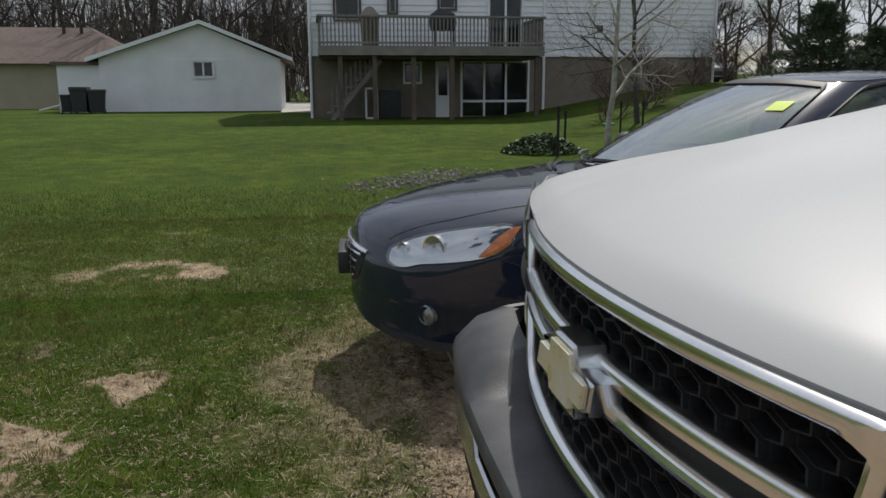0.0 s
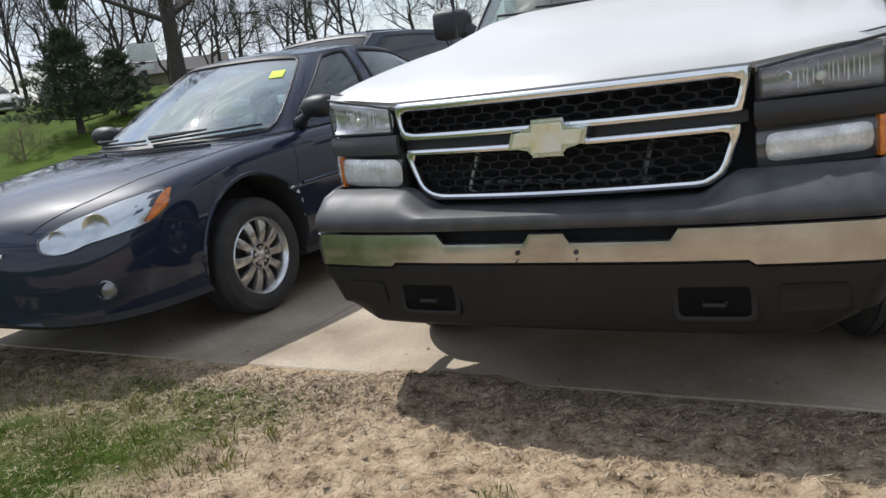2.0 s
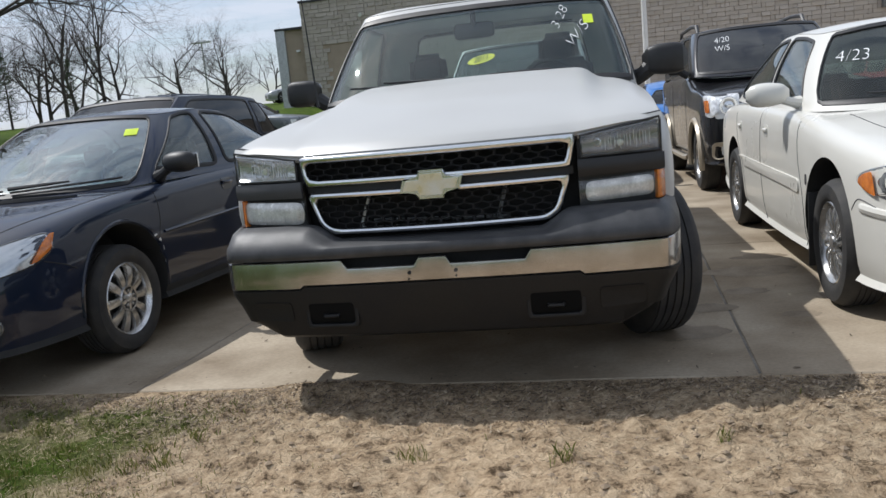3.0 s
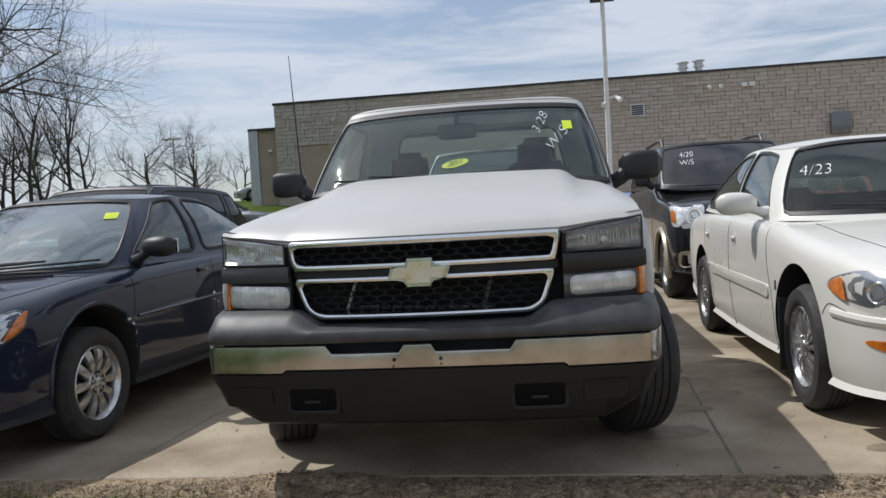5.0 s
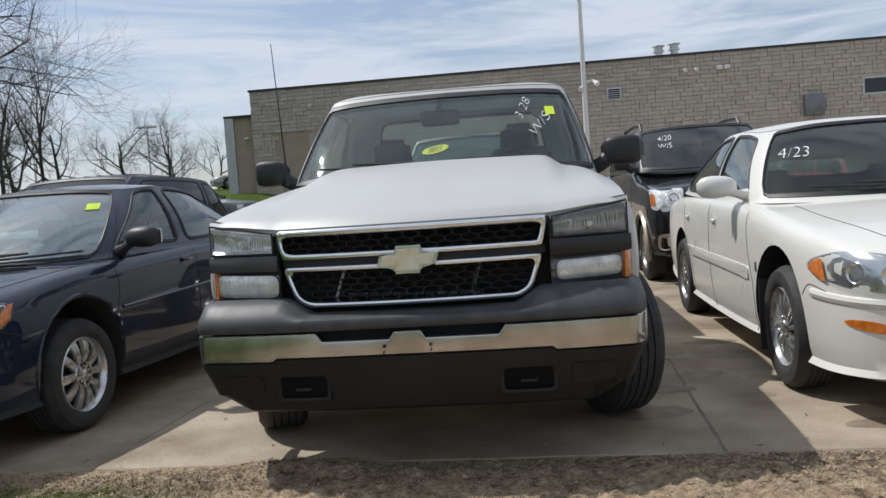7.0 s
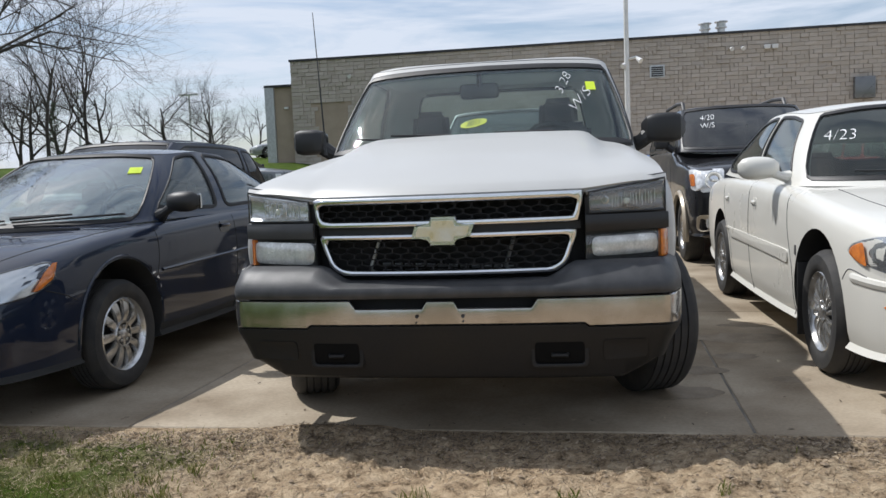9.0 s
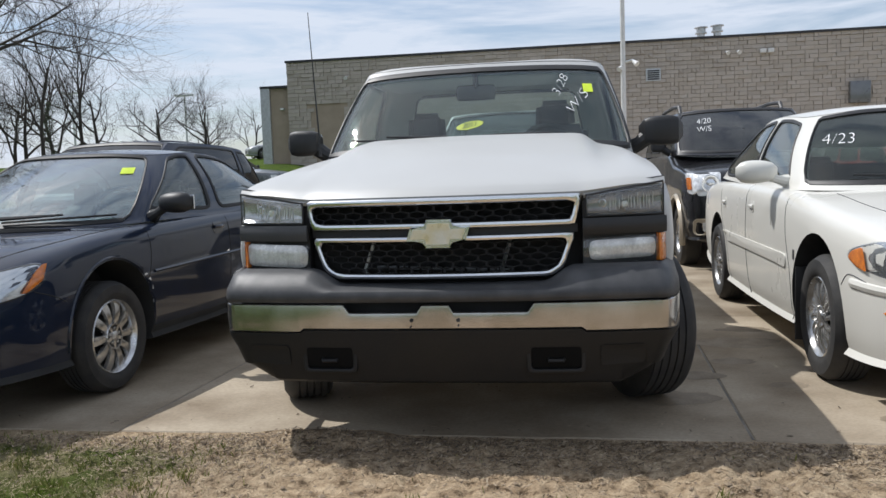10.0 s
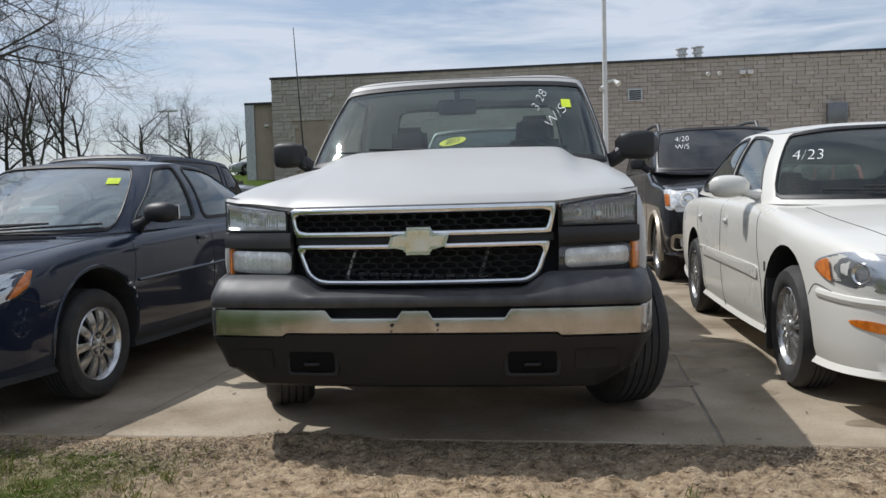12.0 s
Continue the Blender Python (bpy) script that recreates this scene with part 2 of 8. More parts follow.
POST = surf("dark_fence_post", (0.03, 0.028, 0.026), 0.8, 0.3, 0.2, 9)
DRIVE = surf("pale_driveway", (0.55, 0.52, 0.46), 0.9, 0, 0.08, 2, 40, bump=0.1)
MULCH = surf("dark_gravel", (0.10, 0.095, 0.09), 0.95, 0, 0.35, 9, 60, bump=0.9, bscale=40, col2=(0.2, 0.19, 0.18))
CHIPS = surf("dry_mulch_bits", (0.16, 0.12, 0.085), 0.95, 0, 0.2, 8, 60, col2=(0.26, 0.20, 0.145))
CLOD = surf("dry_clods", (0.30, 0.23, 0.155), 0.97, 0, 0.15, 9, 80, bump=0.5, bscale=60, col2=(0.2, 0.15, 0.10))


def blade_material(name, a, b, c):
    """Blades and bits that vary one by one."""
    m = bpy.data.materials.new(name)
    m.use_nodes = True
    n, l = m.node_tree.nodes, m.node_tree.links
    p, g, r = n["Principled BSDF"], n.new("ShaderNodeNewGeometry"), n.new("ShaderNodeValToRGB")
    el = r.color_ramp.elements
    el.new(0.5)
    for q, pos, col in zip(el, (0.0, 0.55, 1.0), (a, b, c)):
        q.position, q.color = pos, (*col, 1)
    l.new(g.outputs["Random Per Island"], r.inputs["Fac"])
    l.new(r.outputs["Color"], p.inputs["Base Color"])
    p.inputs["Roughness"].default_value, p.inputs["Specular IOR Level"].default_value = 0.7, 0.25
    return m


GRASSM = blade_material("grass_blades", (0.095, 0.125, 0.02), (0.18, 0.2, 0.04), (0.33, 0.285, 0.11))
STRAWM = blade_material("dry_straw", (0.19, 0.145, 0.085), (0.32, 0.255, 0.155), (0.46, 0.38, 0.25))
BITSM = blade_material("mulch_bits", (0.07, 0.052, 0.038), (0.2, 0.15, 0.105), (0.42, 0.34, 0.24))
BLOCKM = blade_material("block_wall", (0.41, 0.365, 0.32), (0.445, 0.398, 0.35), (0.48, 0.43, 0.38))
BLOCKP = surf("block_face", (0.445, 0.398, 0.35), 0.9, 0, 0.08, 3, 40, bump=0.3, bscale=20, piece=0.08)

# ---- building blocks ----
from mathutils.bvhtree import BVHTree


def finish(name, bm, mat, angle=35):
    bmesh.ops.recalc_face_normals(bm, faces=bm.faces)
    me = bpy.data.meshes.new(name)
    bm.to_mesh(me)
    bm.free()
    for m in (mat if isinstance(mat, (list, tuple)) else [mat]):
        me.materials.append(m)
    if angle:
        me.shade_smooth()
        me.set_sharp_from_angle(angle=radians(angle))
    return me


def part(name, bm, mat, parent, label="", angle=35):
    ob = new(name, finish(name, bm, mat, angle))
    ob.parent = parent
    if label:
        ob["label"] = label
    return ob


def thing(name, x=0, y=0, z=0, rz=0, label="", category="", group="", kind=""):
    ob = new(name)
    ob.empty_display_size = 0.1
    ob.matrix_world = pose(x, y, z, 0, 0, rz)
    return tagged(ob, label, category, group, kind)


def solo(name, bm, mat, label="", category="", group="", kind="", angle=35, m=None):
    ob = new(name, finish(name, bm, mat, angle))
    if m is not None:
        ob.matrix_world = m
    return tagged(ob, label, category, group, kind)


def box(bm, x0, y0, z0, x1, y1, z1, bevel=0.0):
    r = bmesh.ops.create_cube(bm, size=1.0)
    vs = r["verts"]
    for v in vs:
        v.co = Vector(((x0 + x1) / 2 + v.co.x * (x1 - x0), (y0 + y1) / 2 + v.co.y * (y1 - y0), (z0 + z1) / 2 + v.co.z * (z1 - z0)))
    if bevel:
        es = {e for v in vs for e in v.link_edges}
        bmesh.ops.bevel(bm, geom=list(es), offset=bevel, segments=2, profile=0.6, affect="EDGES")
    return bm


def grid(bm, pts, close_u=False, close_v=False, mat=0):
    """Faces over a table of points: rows along u, columns along v."""
    vs = [[bm.verts.new(p) for p in row] for row in pts]
    nu, nv = len(vs), len(vs[0])
    for i in range(nu - (0 if close_u else 1)):
        for j in range(nv - (0 if close_v else 1)):
            try:
                f = bm.faces.new((vs[i][j], vs[(i + 1) % nu][j], vs[(i + 1) % nu][(j + 1) % nv], vs[i][(j + 1) % nv]))
                f.material_index = mat
            except ValueError:
                pass
    return vs


def slab_patch(bm, fn, u0, u1, v0, v1, nu, nv, thick, out=0.0):
    """A thick sheet cut from the surface fn(u, v)."""
    P = [[Vector(fn(u0 + (u1 - u0) * i / nu, v0 + (v1 - v0) * j / nv)) for j in range(nv + 1)] for i in range(nu + 1)]
    c = Vector((0, 0, 0))
    N = []
    for i in range(nu + 1):
        row = []
        for j in range(nv + 1):
            a = P[min(i + 1, nu)][j] - P[max(i - 1, 0)][j]
            b = P[i][min(j + 1, nv)] - P[i][max(j - 1, 0)]
            n = a.cross(b)
            row.append(n.normalized() if n.length > 1e-9 else Vector((0, 0, 1)))
        N.append(row)
    top = grid(bm, [[P[i][j] + N[i][j] * out for j in range(nv + 1)] for i in range(nu + 1)])
    low = grid(bm, [[P[i][j] + N[i][j] * (out - thick) for j in range(nv + 1)] for i in range(nu + 1)])
    rim_t = [top[i][0] for i in range(nu + 1)] + [top[nu][j] for j in range(1, nv + 1)] + [top[i][nv] for i in range(nu - 1, -1, -1)] + [top[0][j] for j in range(nv - 1, 0, -1)]
    rim_l = [low[i][0] for i in range(nu + 1)] + [low[nu][j] for j in range(1, nv + 1)] + [low[i][nv] for i in range(nu - 1, -1, -1)] + [low[0][j] for j in range(nv - 1, 0, -1)]
    k = len(rim_t)
    for q in range(k):
        bm.faces.new((rim_t[q], rim_t[(q + 1) % k], rim_l[(q + 1) % k], rim_l[q]))


def catmull(P, n):
    """A smooth line through the points P, n steps to a span."""
    P = [Vector(p) for p in P]
    out = []
    for i in range(len(P) - 1):
        a, b, c, d = P[max(i - 1, 0)], P[i], P[i + 1], P[min(i + 2, len(P) - 1)]
        for k in range(n):
            t = k / n
            out.append(0.5 * ((2 * b) + (c - a) * t + (2 * a - 5 * b + 4 * c - d) * t * t + (3 * b - a - 3 * c + d) * t ** 3))
    out.append(P[-1])
    return out


def along(P, t):
    """The point at t (0 to 1) of the smooth line through P."""
    k = t * (len(P) - 1)
    i = min(int(k), len(P) - 2)
    f = k - i
    a, b, c, d = [Vector(P[min(max(q, 0), len(P) - 1)]) for q in (i - 1, i, i + 1, i + 2)]
    return 0.5 * ((2 * b) + (c - a) * f + (2 * a - 5 * b + 4 * c - d) * f * f + (3 * b - a - 3 * c + d) * f ** 3)


def tube(bm, pts, radii, sides=6, cap=True):
    pts = [Vector(p) for p in pts]
    if not isinstance(radii, (list, tuple)):
        radii = [radii] * len(pts)
    rings = []
    prev = None
    for i, p in enumerate(pts):
        d = (pts[min(i + 1, len(pts) - 1)] - pts[max(i - 1, 0)])
        d = d.normalized() if d.length > 1e-9 else Vector((0, 0, 1))
        a = d.cross(Vector((0, 0, 1)) if abs(d.z) < 0.95 else Vector((1, 0, 0))).normalized() if prev is None else (prev - d * prev.dot(d)).normalized()
        prev = a
        b = d.cross(a)
        rings.append([p + (a * math.cos(2 * math.pi * k / sides) + b * math.sin(2 * math.pi * k / sides)) * radii[i] for k in range(sides)])
    vs = grid(bm, rings, close_v=True)
    if cap:
        for r in (vs[0], vs[-1]):
            try:
                bm.faces.new(r)
            except ValueError:
                pass
    return vs


def revolve(bm, profile, axis="x", n=28, c=(0, 0, 0), mat=0):
    """Spin (along, radius) pairs round an axis through c."""
    rows = []
    for s, r in profile:
        row = []
        for k in range(n):
            a = 2 * math.pi * k / n
            u, v = r * math.cos(a), r * math.sin(a)
            row.append({"x": (c[0] + s, c[1] + u, c[2] + v), "y": (c[0] + u, c[1] + s, c[2] + v), "z": (c[0] + u, c[1] + v, c[2] + s)}[axis])
        rows.append(row)
    return grid(bm, rows, close_v=True, mat=mat)


def prism(bm, poly, y0, y1, plane="xz"):
    """A flat outline given thickness. plane xz: from y0 to y1; yz: along x; xy: along z."""
    def P(a, b, c):
        return {"xz": (a, c, b), "yz": (c, a, b), "xy": (a, b, c)}[plane]
    f = [bm.verts.new(P(a, b, y0)) for a, b in poly]
    g = [bm.verts.new(P(a, b, y1)) for a, b in poly]
    k = len(poly)
    bm.faces.new(f)
    bm.faces.new(g[::-1])
    for i in range(k):
        bm.faces.new((f[i], f[(i + 1) % k], g[(i + 1) % k], g[i]))


def round_poly(P, r, n=4):
    """The outline P with its corners rounded by r."""
    out = []
    k = len(P)
    for i in range(k):
        a, b, c = Vector(P[i - 1]), Vector(P[i]), Vector(P[(i + 1) % k])
        u, w = (a - b), (c - b)
        q = min(r, u.length * 0.45, w.length * 0.45)
        s, e = b + u.normalized() * q, b + w.normalized() * q
        for j in range(n + 1):
            t = j / n
            out.append(tuple(s * (1 - t) ** 2 + b * 2 * t * (1 - t) + e * t * t))
    return out


def resample(P, n):
    """n points at even steps along the closed outline P."""
    P = [Vector(p) for p in P]
    L = [(P[(i + 1) % len(P)] - P[i]).length for i in range(len(P))]
    tot, out, i, acc = sum(L), [], 0, 0.0
    for k in range(n):
        s = tot * k / n
        while acc + L[i] < s:
            acc += L[i]
            i += 1
        out.append(tuple(P[i].lerp(P[(i + 1) % len(P)], (s - acc) / L[i] if L[i] else 0)))
    return out


def cast(bvh, axis, a, b, sign=1):
    """Where a ray along an axis first meets the surface: x from the right (or left), y from the front, z from above."""
    o, d = {"y": (Vector((a, -9 * sign, b)), Vector((0, sign, 0))), "x": (Vector((9 * sign, a, b)), Vector((-sign, 0, 0))),
            "z": (Vector((a, b, 9 * sign)), Vector((0, 0, -sign)))}[axis]
    p, n, _, _ = bvh.ray_cast(o, d)
    return (p, n) if p is not None else (None, None)


def inlay(bm, bvh, outline, axis="y", sign=1, lift=0.004, dome=0.0, depth=0.02, rings=5, fallback=None):
    """A piece that follows a body's surface: the outline is laid on it along an axis, lifted, domed, with an edge sunk
    into the body.
    """
    k = len(outline)
    cx, cy = sum(p[0] for p in outline) / k, sum(p[1] for p in outline) / k
    rows, last = [], None
    for r in range(rings + 1):
        s = r / rings
        row = []
        for a, b in outline:
            u, w = cx + (a - cx) * max(s, 0.001), cy + (b - cy) * max(s, 0.001)
            p, n = cast(bvh, axis, u, w, sign)
            if p is None:
                p, n = (last if last else (Vector((u, 0, w)), Vector((0, -1, 0))))
                q = {"y": Vector((u, p.y, w)), "x": Vector((p.x, u, w)), "z": Vector((u, w, p.z))}[axis]
                p = q
            last = (p, n)
            d = {"y": Vector((0, -sign, 0)), "x": Vector((sign, 0, 0)), "z": Vector((0, 0, sign))}[axis]
            nn = (n + d).normalized() if n.dot(d) > 0 else d
            row.append(p + nn * (lift + dome * (1 - s * s)))
        rows.append(row)
    d = {"y": Vector((0, sign, 0)), "x": Vector((-sign, 0, 0)), "z": Vector((0, 0, -sign))}[axis]
    rows.append([p + d * depth for p in rows[-1]])
    vs = grid(bm, rows, close_v=True)
    bmesh.ops.remove_doubles(bm, verts=vs[0], dist=0.003)


def seam(bm, bvh, pts, axis="x", sign=1, r=0.003, lift=0.0, n=6):
    """A thin line laid on a surface through (a, b) pairs."""
    P = []
    for a, b, _ in catmull([(a, b, 0) for a, b in pts], n):
        p, nn = cast(bvh, axis, a, b, sign)
        if p is not None:
            P.append(p + nn * lift)
    if len(P) > 1:
        tube(bm, P, r, 4)


def bvh_of(ob):
    bm = bmesh.new()
    bm.from_mesh(ob.data)
    t = BVHTree.FromBMesh(bm)
    bm.free()
    return t


def cut(ob, cutters):
    """Carve the shapes of the cutter meshes out of ob, for good."""
    made = []
    for me in cutters:
        c = new("cutter", me)
        c.parent = ob.parent
        md = ob.modifiers.new("cut", "BOOLEAN")
        md.operation, md.object, md.solver = "DIFFERENCE", c, "EXACT"
        made.append(c)
    dg = bpy.context.evaluated_depsgraph_get()
    dg.update()
    me = bpy.data.meshes.new_from_object(ob.evaluated_get(dg))
    ob.modifiers.clear()
    ob.data = me
    for c in made:
        bpy.data.objects.remove(c)
    me.shade_smooth()
    me.set_sharp_from_angle(angle=radians(32))


def letters(text, bvh, x, z, size, rot, mat, parent, name="writing", axis="y", lift=0.004, bold=0.0, shear=0.25, label=""):
    """Hand lettering laid on a surface seen from the front."""
    cu = bpy.data.curves.new(name, "FONT")
    cu.body, cu.size, cu.align_x, cu.align_y, cu.offset, cu.shear = text, size, "CENTER", "CENTER", bold, shear
    cu.fill_mode = "FRONT"
    tmp = new(name, cu)
    dg = bpy.context.evaluated_depsgraph_get()
    dg.update()
    me = bpy.data.meshes.new_from_object(tmp.evaluated_get(dg))
    bpy.data.objects.remove(tmp)
    bm = bmesh.new()
    bm.from_mesh(me)
    c, s = math.cos(radians(rot)), math.sin(radians(rot))
    for v in bm.verts:
        a, b = v.co.x * c - v.co.y * s, v.co.x * s + v.co.y * c
        p, n = cast(bvh, axis, x + a, z + b)
        if p is None:
            p, n = Vector((x + a, 0, z + b)), Vector((0, -1, 0))
        v.co = p + n * (lift if n.y < 0 else -lift)
    return part(name, bm, mat, parent, label, 0)


def seams(parent, bvh, sets, sx, mat, name="door_seam", axis="x", r=0.003):
    """One part for each panel gap."""
    for pts in sets:
        bm = bmesh.new()
        seam(bm, bvh, pts, axis, sx, r)
        part(name, bm, mat, parent)

# ---- vehicles: shared parts ----
def wheel_parts(parent, x, y, R, rim, width, side, style, steer=0.0, name="wheel", dz=0.0):
    """A wheel: rim barrel with tyre, spokes and hub cap. side: +1 faces right, -1 left. style: ten, fan, steel."""
    bm = bmesh.new()
    o = width / 2
    revolve(bm, [(o - 0.012, rim), (o - 0.004, rim - 0.008), (o - 0.02, rim - 0.022), (o - 0.07, rim - 0.035), (-o + 0.03, rim - 0.03), (-o + 0.01, rim)], n=32)
    w = part(name, bm, ALLOY, parent)
    w.matrix_local = pose(x - side * o, y, R + dz, 0, 0, (0 if side > 0 else 180) + steer)
    bm = bmesh.new()
    k = 0.62 * o
    prof = [(o - 0.012, rim - 0.004), (o + 0.002, rim + 0.012), (o + 0.006, rim + 0.4 * (R - rim)), (o + 0.002, rim + 0.75 * (R - rim)), (o - 0.018, R - 0.014), (o - 0.035, R - 0.003)]
    for i in range(5):
        a = o - 0.045 - i * (2 * o - 0.09) / 4.6
        b = a - (2 * o - 0.09) / 4.6 * 0.72
        prof += [(a, R), (b, R), (b - 0.002, R - 0.008), (b - 0.009, R - 0.008)]
    prof += [(-o + 0.03, R - 0.004), (-o + 0.01, R - 0.03), (-o, rim + 0.3 * (R - rim)), (-o + 0.012, rim - 0.004)]
    revolve(bm, prof, n=48)
    part("tyre", bm, RUBBER, w)
    bm = bmesh.new()
    revolve(bm, [(o - 0.085, 0.0), (o - 0.085, rim - 0.03)], n=24)
    revolve(bm, [(o - 0.075, rim * 0.55), (o - 0.075, rim * 0.86), (o - 0.06, rim * 0.86), (o - 0.06, rim * 0.55)], n=24)
    part("brake_disc", bm, LINER, w)
    hub_r = rim * (0.36 if style == "ten" else 0.3)
    n = {"ten": 10, "fan": 14, "steel": 6, "multi": 7}[style]
    for i in range(n):
        a0 = 2 * math.pi * i / n
        bm = bmesh.new()
        rows = []
        wid0, wid1 = {"ten": (0.04, 0.068), "fan": (0.02, 0.036), "steel": (0.07, 0.11), "multi": (0.045, 0.06)}[style]
        twist = 0.22 if style == "fan" else 0.0
        for j in range(5):
            t = j / 4
            r = hub_r * 0.9 + (rim - 0.018 - hub_r * 0.9) * t
            wd = wid0 + (wid1 - wid0) * t
            zx = o - 0.022 + 0.012 * math.sin(math.pi * t) - 0.01 * t
            ca = a0 + twist * t
            er, et = (math.cos(ca), math.sin(ca)), (-math.sin(ca), math.cos(ca))
            sec = [(-0.5, -0.022), (-0.42, 0.0), (0, 0.004), (0.42, 0.0), (0.5, -0.022)]
            rows.append([(zx + dz, r * er[0] + q * wd * et[0], r * er[1] + q * wd * et[1]) for q, dz in sec])
        grid(bm, rows)
        part("spoke", bm, ALLOY, w)
    bm = bmesh.new()
    if style == "ten":
        # an open hub: a raised ring, a dark pocket with the nuts in it, and a small cap
        revolve(bm, [(o - 0.05, hub_r), (o - 0.02, hub_r), (o - 0.012, hub_r * 0.95), (o - 0.014, hub_r * 0.84), (o - 0.045, hub_r * 0.8)], n=28)
        hub = part("hub_ring", bm, ALLOY, w)
        bm = bmesh.new()
        revolve(bm, [(o - 0.034, hub_r * 0.82), (o - 0.034, 0.001)], n=24)
        part("lug_pocket", bm, LINER, hub)
        for i in range(5):
            a = 2 * math.pi * i / 5 + 0.3
            bm = bmesh.new()
            revolve(bm, [(o - 0.034, 0.012), (o - 0.014, 0.011), (o - 0.01, 0.001)], n=6, c=(0, hub_r * 0.56 * math.cos(a), hub_r * 0.56 * math.sin(a)))
            part("lug_nut", bm, ALLOY, hub)
            bm = bmesh.new()
            a += math.pi / 5
            et, er = Vector((0, -math.sin(a), math.cos(a))), Vector((0, math.cos(a), math.sin(a)))
            rows = [[Vector((o - 0.016 - d, 0, 0)) + er * hub_r * q + et * hub_r * k for k, d in ((-0.16, 0.018), (-0.12, 0.0), (0.12, 0.0), (0.16, 0.018))] for q in (0.3, 0.6, 0.86)]
            grid(bm, rows)
            part("hub_web", bm, ALLOY, hub)
        bm = bmesh.new()
        revolve(bm, [(o - 0.034, hub_r * 0.4), (o - 0.012, hub_r * 0.38), (o - 0.008, hub_r * 0.3), (o - 0.006, 0.001)], n=20)
    else:
        revolve(bm, [(o - 0.05, hub_r), (o - 0.022, hub_r), (o - 0.016, hub_r * 0.9), (o - 0.016, hub_r * 0.62), (o - 0.01, hub_r * 0.55), (o - 0.006, hub_r * 0.3), (o - 0.005, 0.001)], n=24)
        for i in range(5):
            a = 2 * math.pi * i / 5 + 0.3
            revolve(bm, [(o - 0.016, 0.009), (o - 0.006, 0.009), (o - 0.004, 0.001)], n=8, c=(0, hub_r * 0.76 * math.cos(a), hub_r * 0.76 * math.sin(a)))
    part("hub_cap", bm, ALLOY, w)
    return w


def section(zc, zs, hw, zb, tumble=0.0):
    zm = (zs + zb) / 2
    return [(0, zc), (0.35 * hw, zc - 0.10 * (zc - zs)), (0.62 * hw, zc - 0.32 * (zc - zs)), (0.82 * hw, zc - 0.68 * (zc - zs)), (0.925 * hw, zs), (0.975 * hw, zs - 0.045),
            (0.995 * hw, zs - 0.14), (hw, zm), (0.99 * hw, zb + 0.16), (0.965 * hw, zb + 0.05), (0.90 * hw, zb), (0.0, zb)]


def body_shell(parent, stations, paint, wheels, R, well=0.06, name="body", steps=5, inner=0.3, shade_below=0.0):
    """A body lofted through (y, centre height, shoulder height, half width, bottom) with the wheel wells carved."""
    S = catmull([(y, zc, zs) for y, zc, zs, hw, zb in stations], steps)
    T = catmull([(y, hw, zb) for y, zc, zs, hw, zb in stations], steps)
    rows = []
    for a, b in zip(S, T):
        half = catmull([(px, a.x, pz) for px, pz in section(a.y, a.z, b.y, b.z)], 2)
        rows.append([Vector((-p.x, p.y, p.z)) for p in half[:0:-1]] + [Vector(p) for p in half[:-1]])
    bm = bmesh.new()
    vs = grid(bm, rows, close_v=True)
    bm.faces.new(vs[0])
    bm.faces.new(vs[-1][::-1])
    # faces below this height go dark, to paint in shade along the sill
    for f in bm.faces:
        if f.calc_center_median().z < shade_below:
            f.material_index = 1
    ob = part(name, bm, [paint, LINER], parent)
    cs = []
    for x, y, rr in wheels:
        b2 = bmesh.new()
        sgn = 1 if x > 0 else -1
        c = revolve(b2, [(0, rr), (inner + 0.35, rr)], "x", 40, (x - (inner if sgn > 0 else 0.35), y, R))
        b2.faces.new(c[0])
        b2.faces.new(c[-1][::-1])
        for f in b2.faces:
            f.material_index = 1
        cs.append(finish("cutter", b2, [paint, LINER], 0))
    cut(ob, cs)
    return ob


def inside(P, a, b):
    """Whether (a, b) lies in the outline P."""
    c, k = False, len(P) - 1
    for i in range(len(P)):
        (x0, y0), (x1, y1) = P[i], P[k]
        if (y0 > b) != (y1 > b) and a < (x1 - x0) * (b - y0) / (y1 - y0) + x0:
            c = not c
        k = i
    return c


def widened(P, d):
    """The outline P moved outwards by d (inwards where negative)."""
    k, out = len(P), []
    area = sum(P[i][0] * P[(i + 1) % k][1] - P[(i + 1) % k][0] * P[i][1] for i in range(k))
    q = d if area > 0 else -d
    for i in range(k):
        t = Vector(P[(i + 1) % k]) - Vector(P[i - 1])
        t = t.normalized() if t.length > 1e-9 else Vector((1, 0))
        out.append((P[i][0] + t.y * q, P[i][1] - t.x * q))
    return out


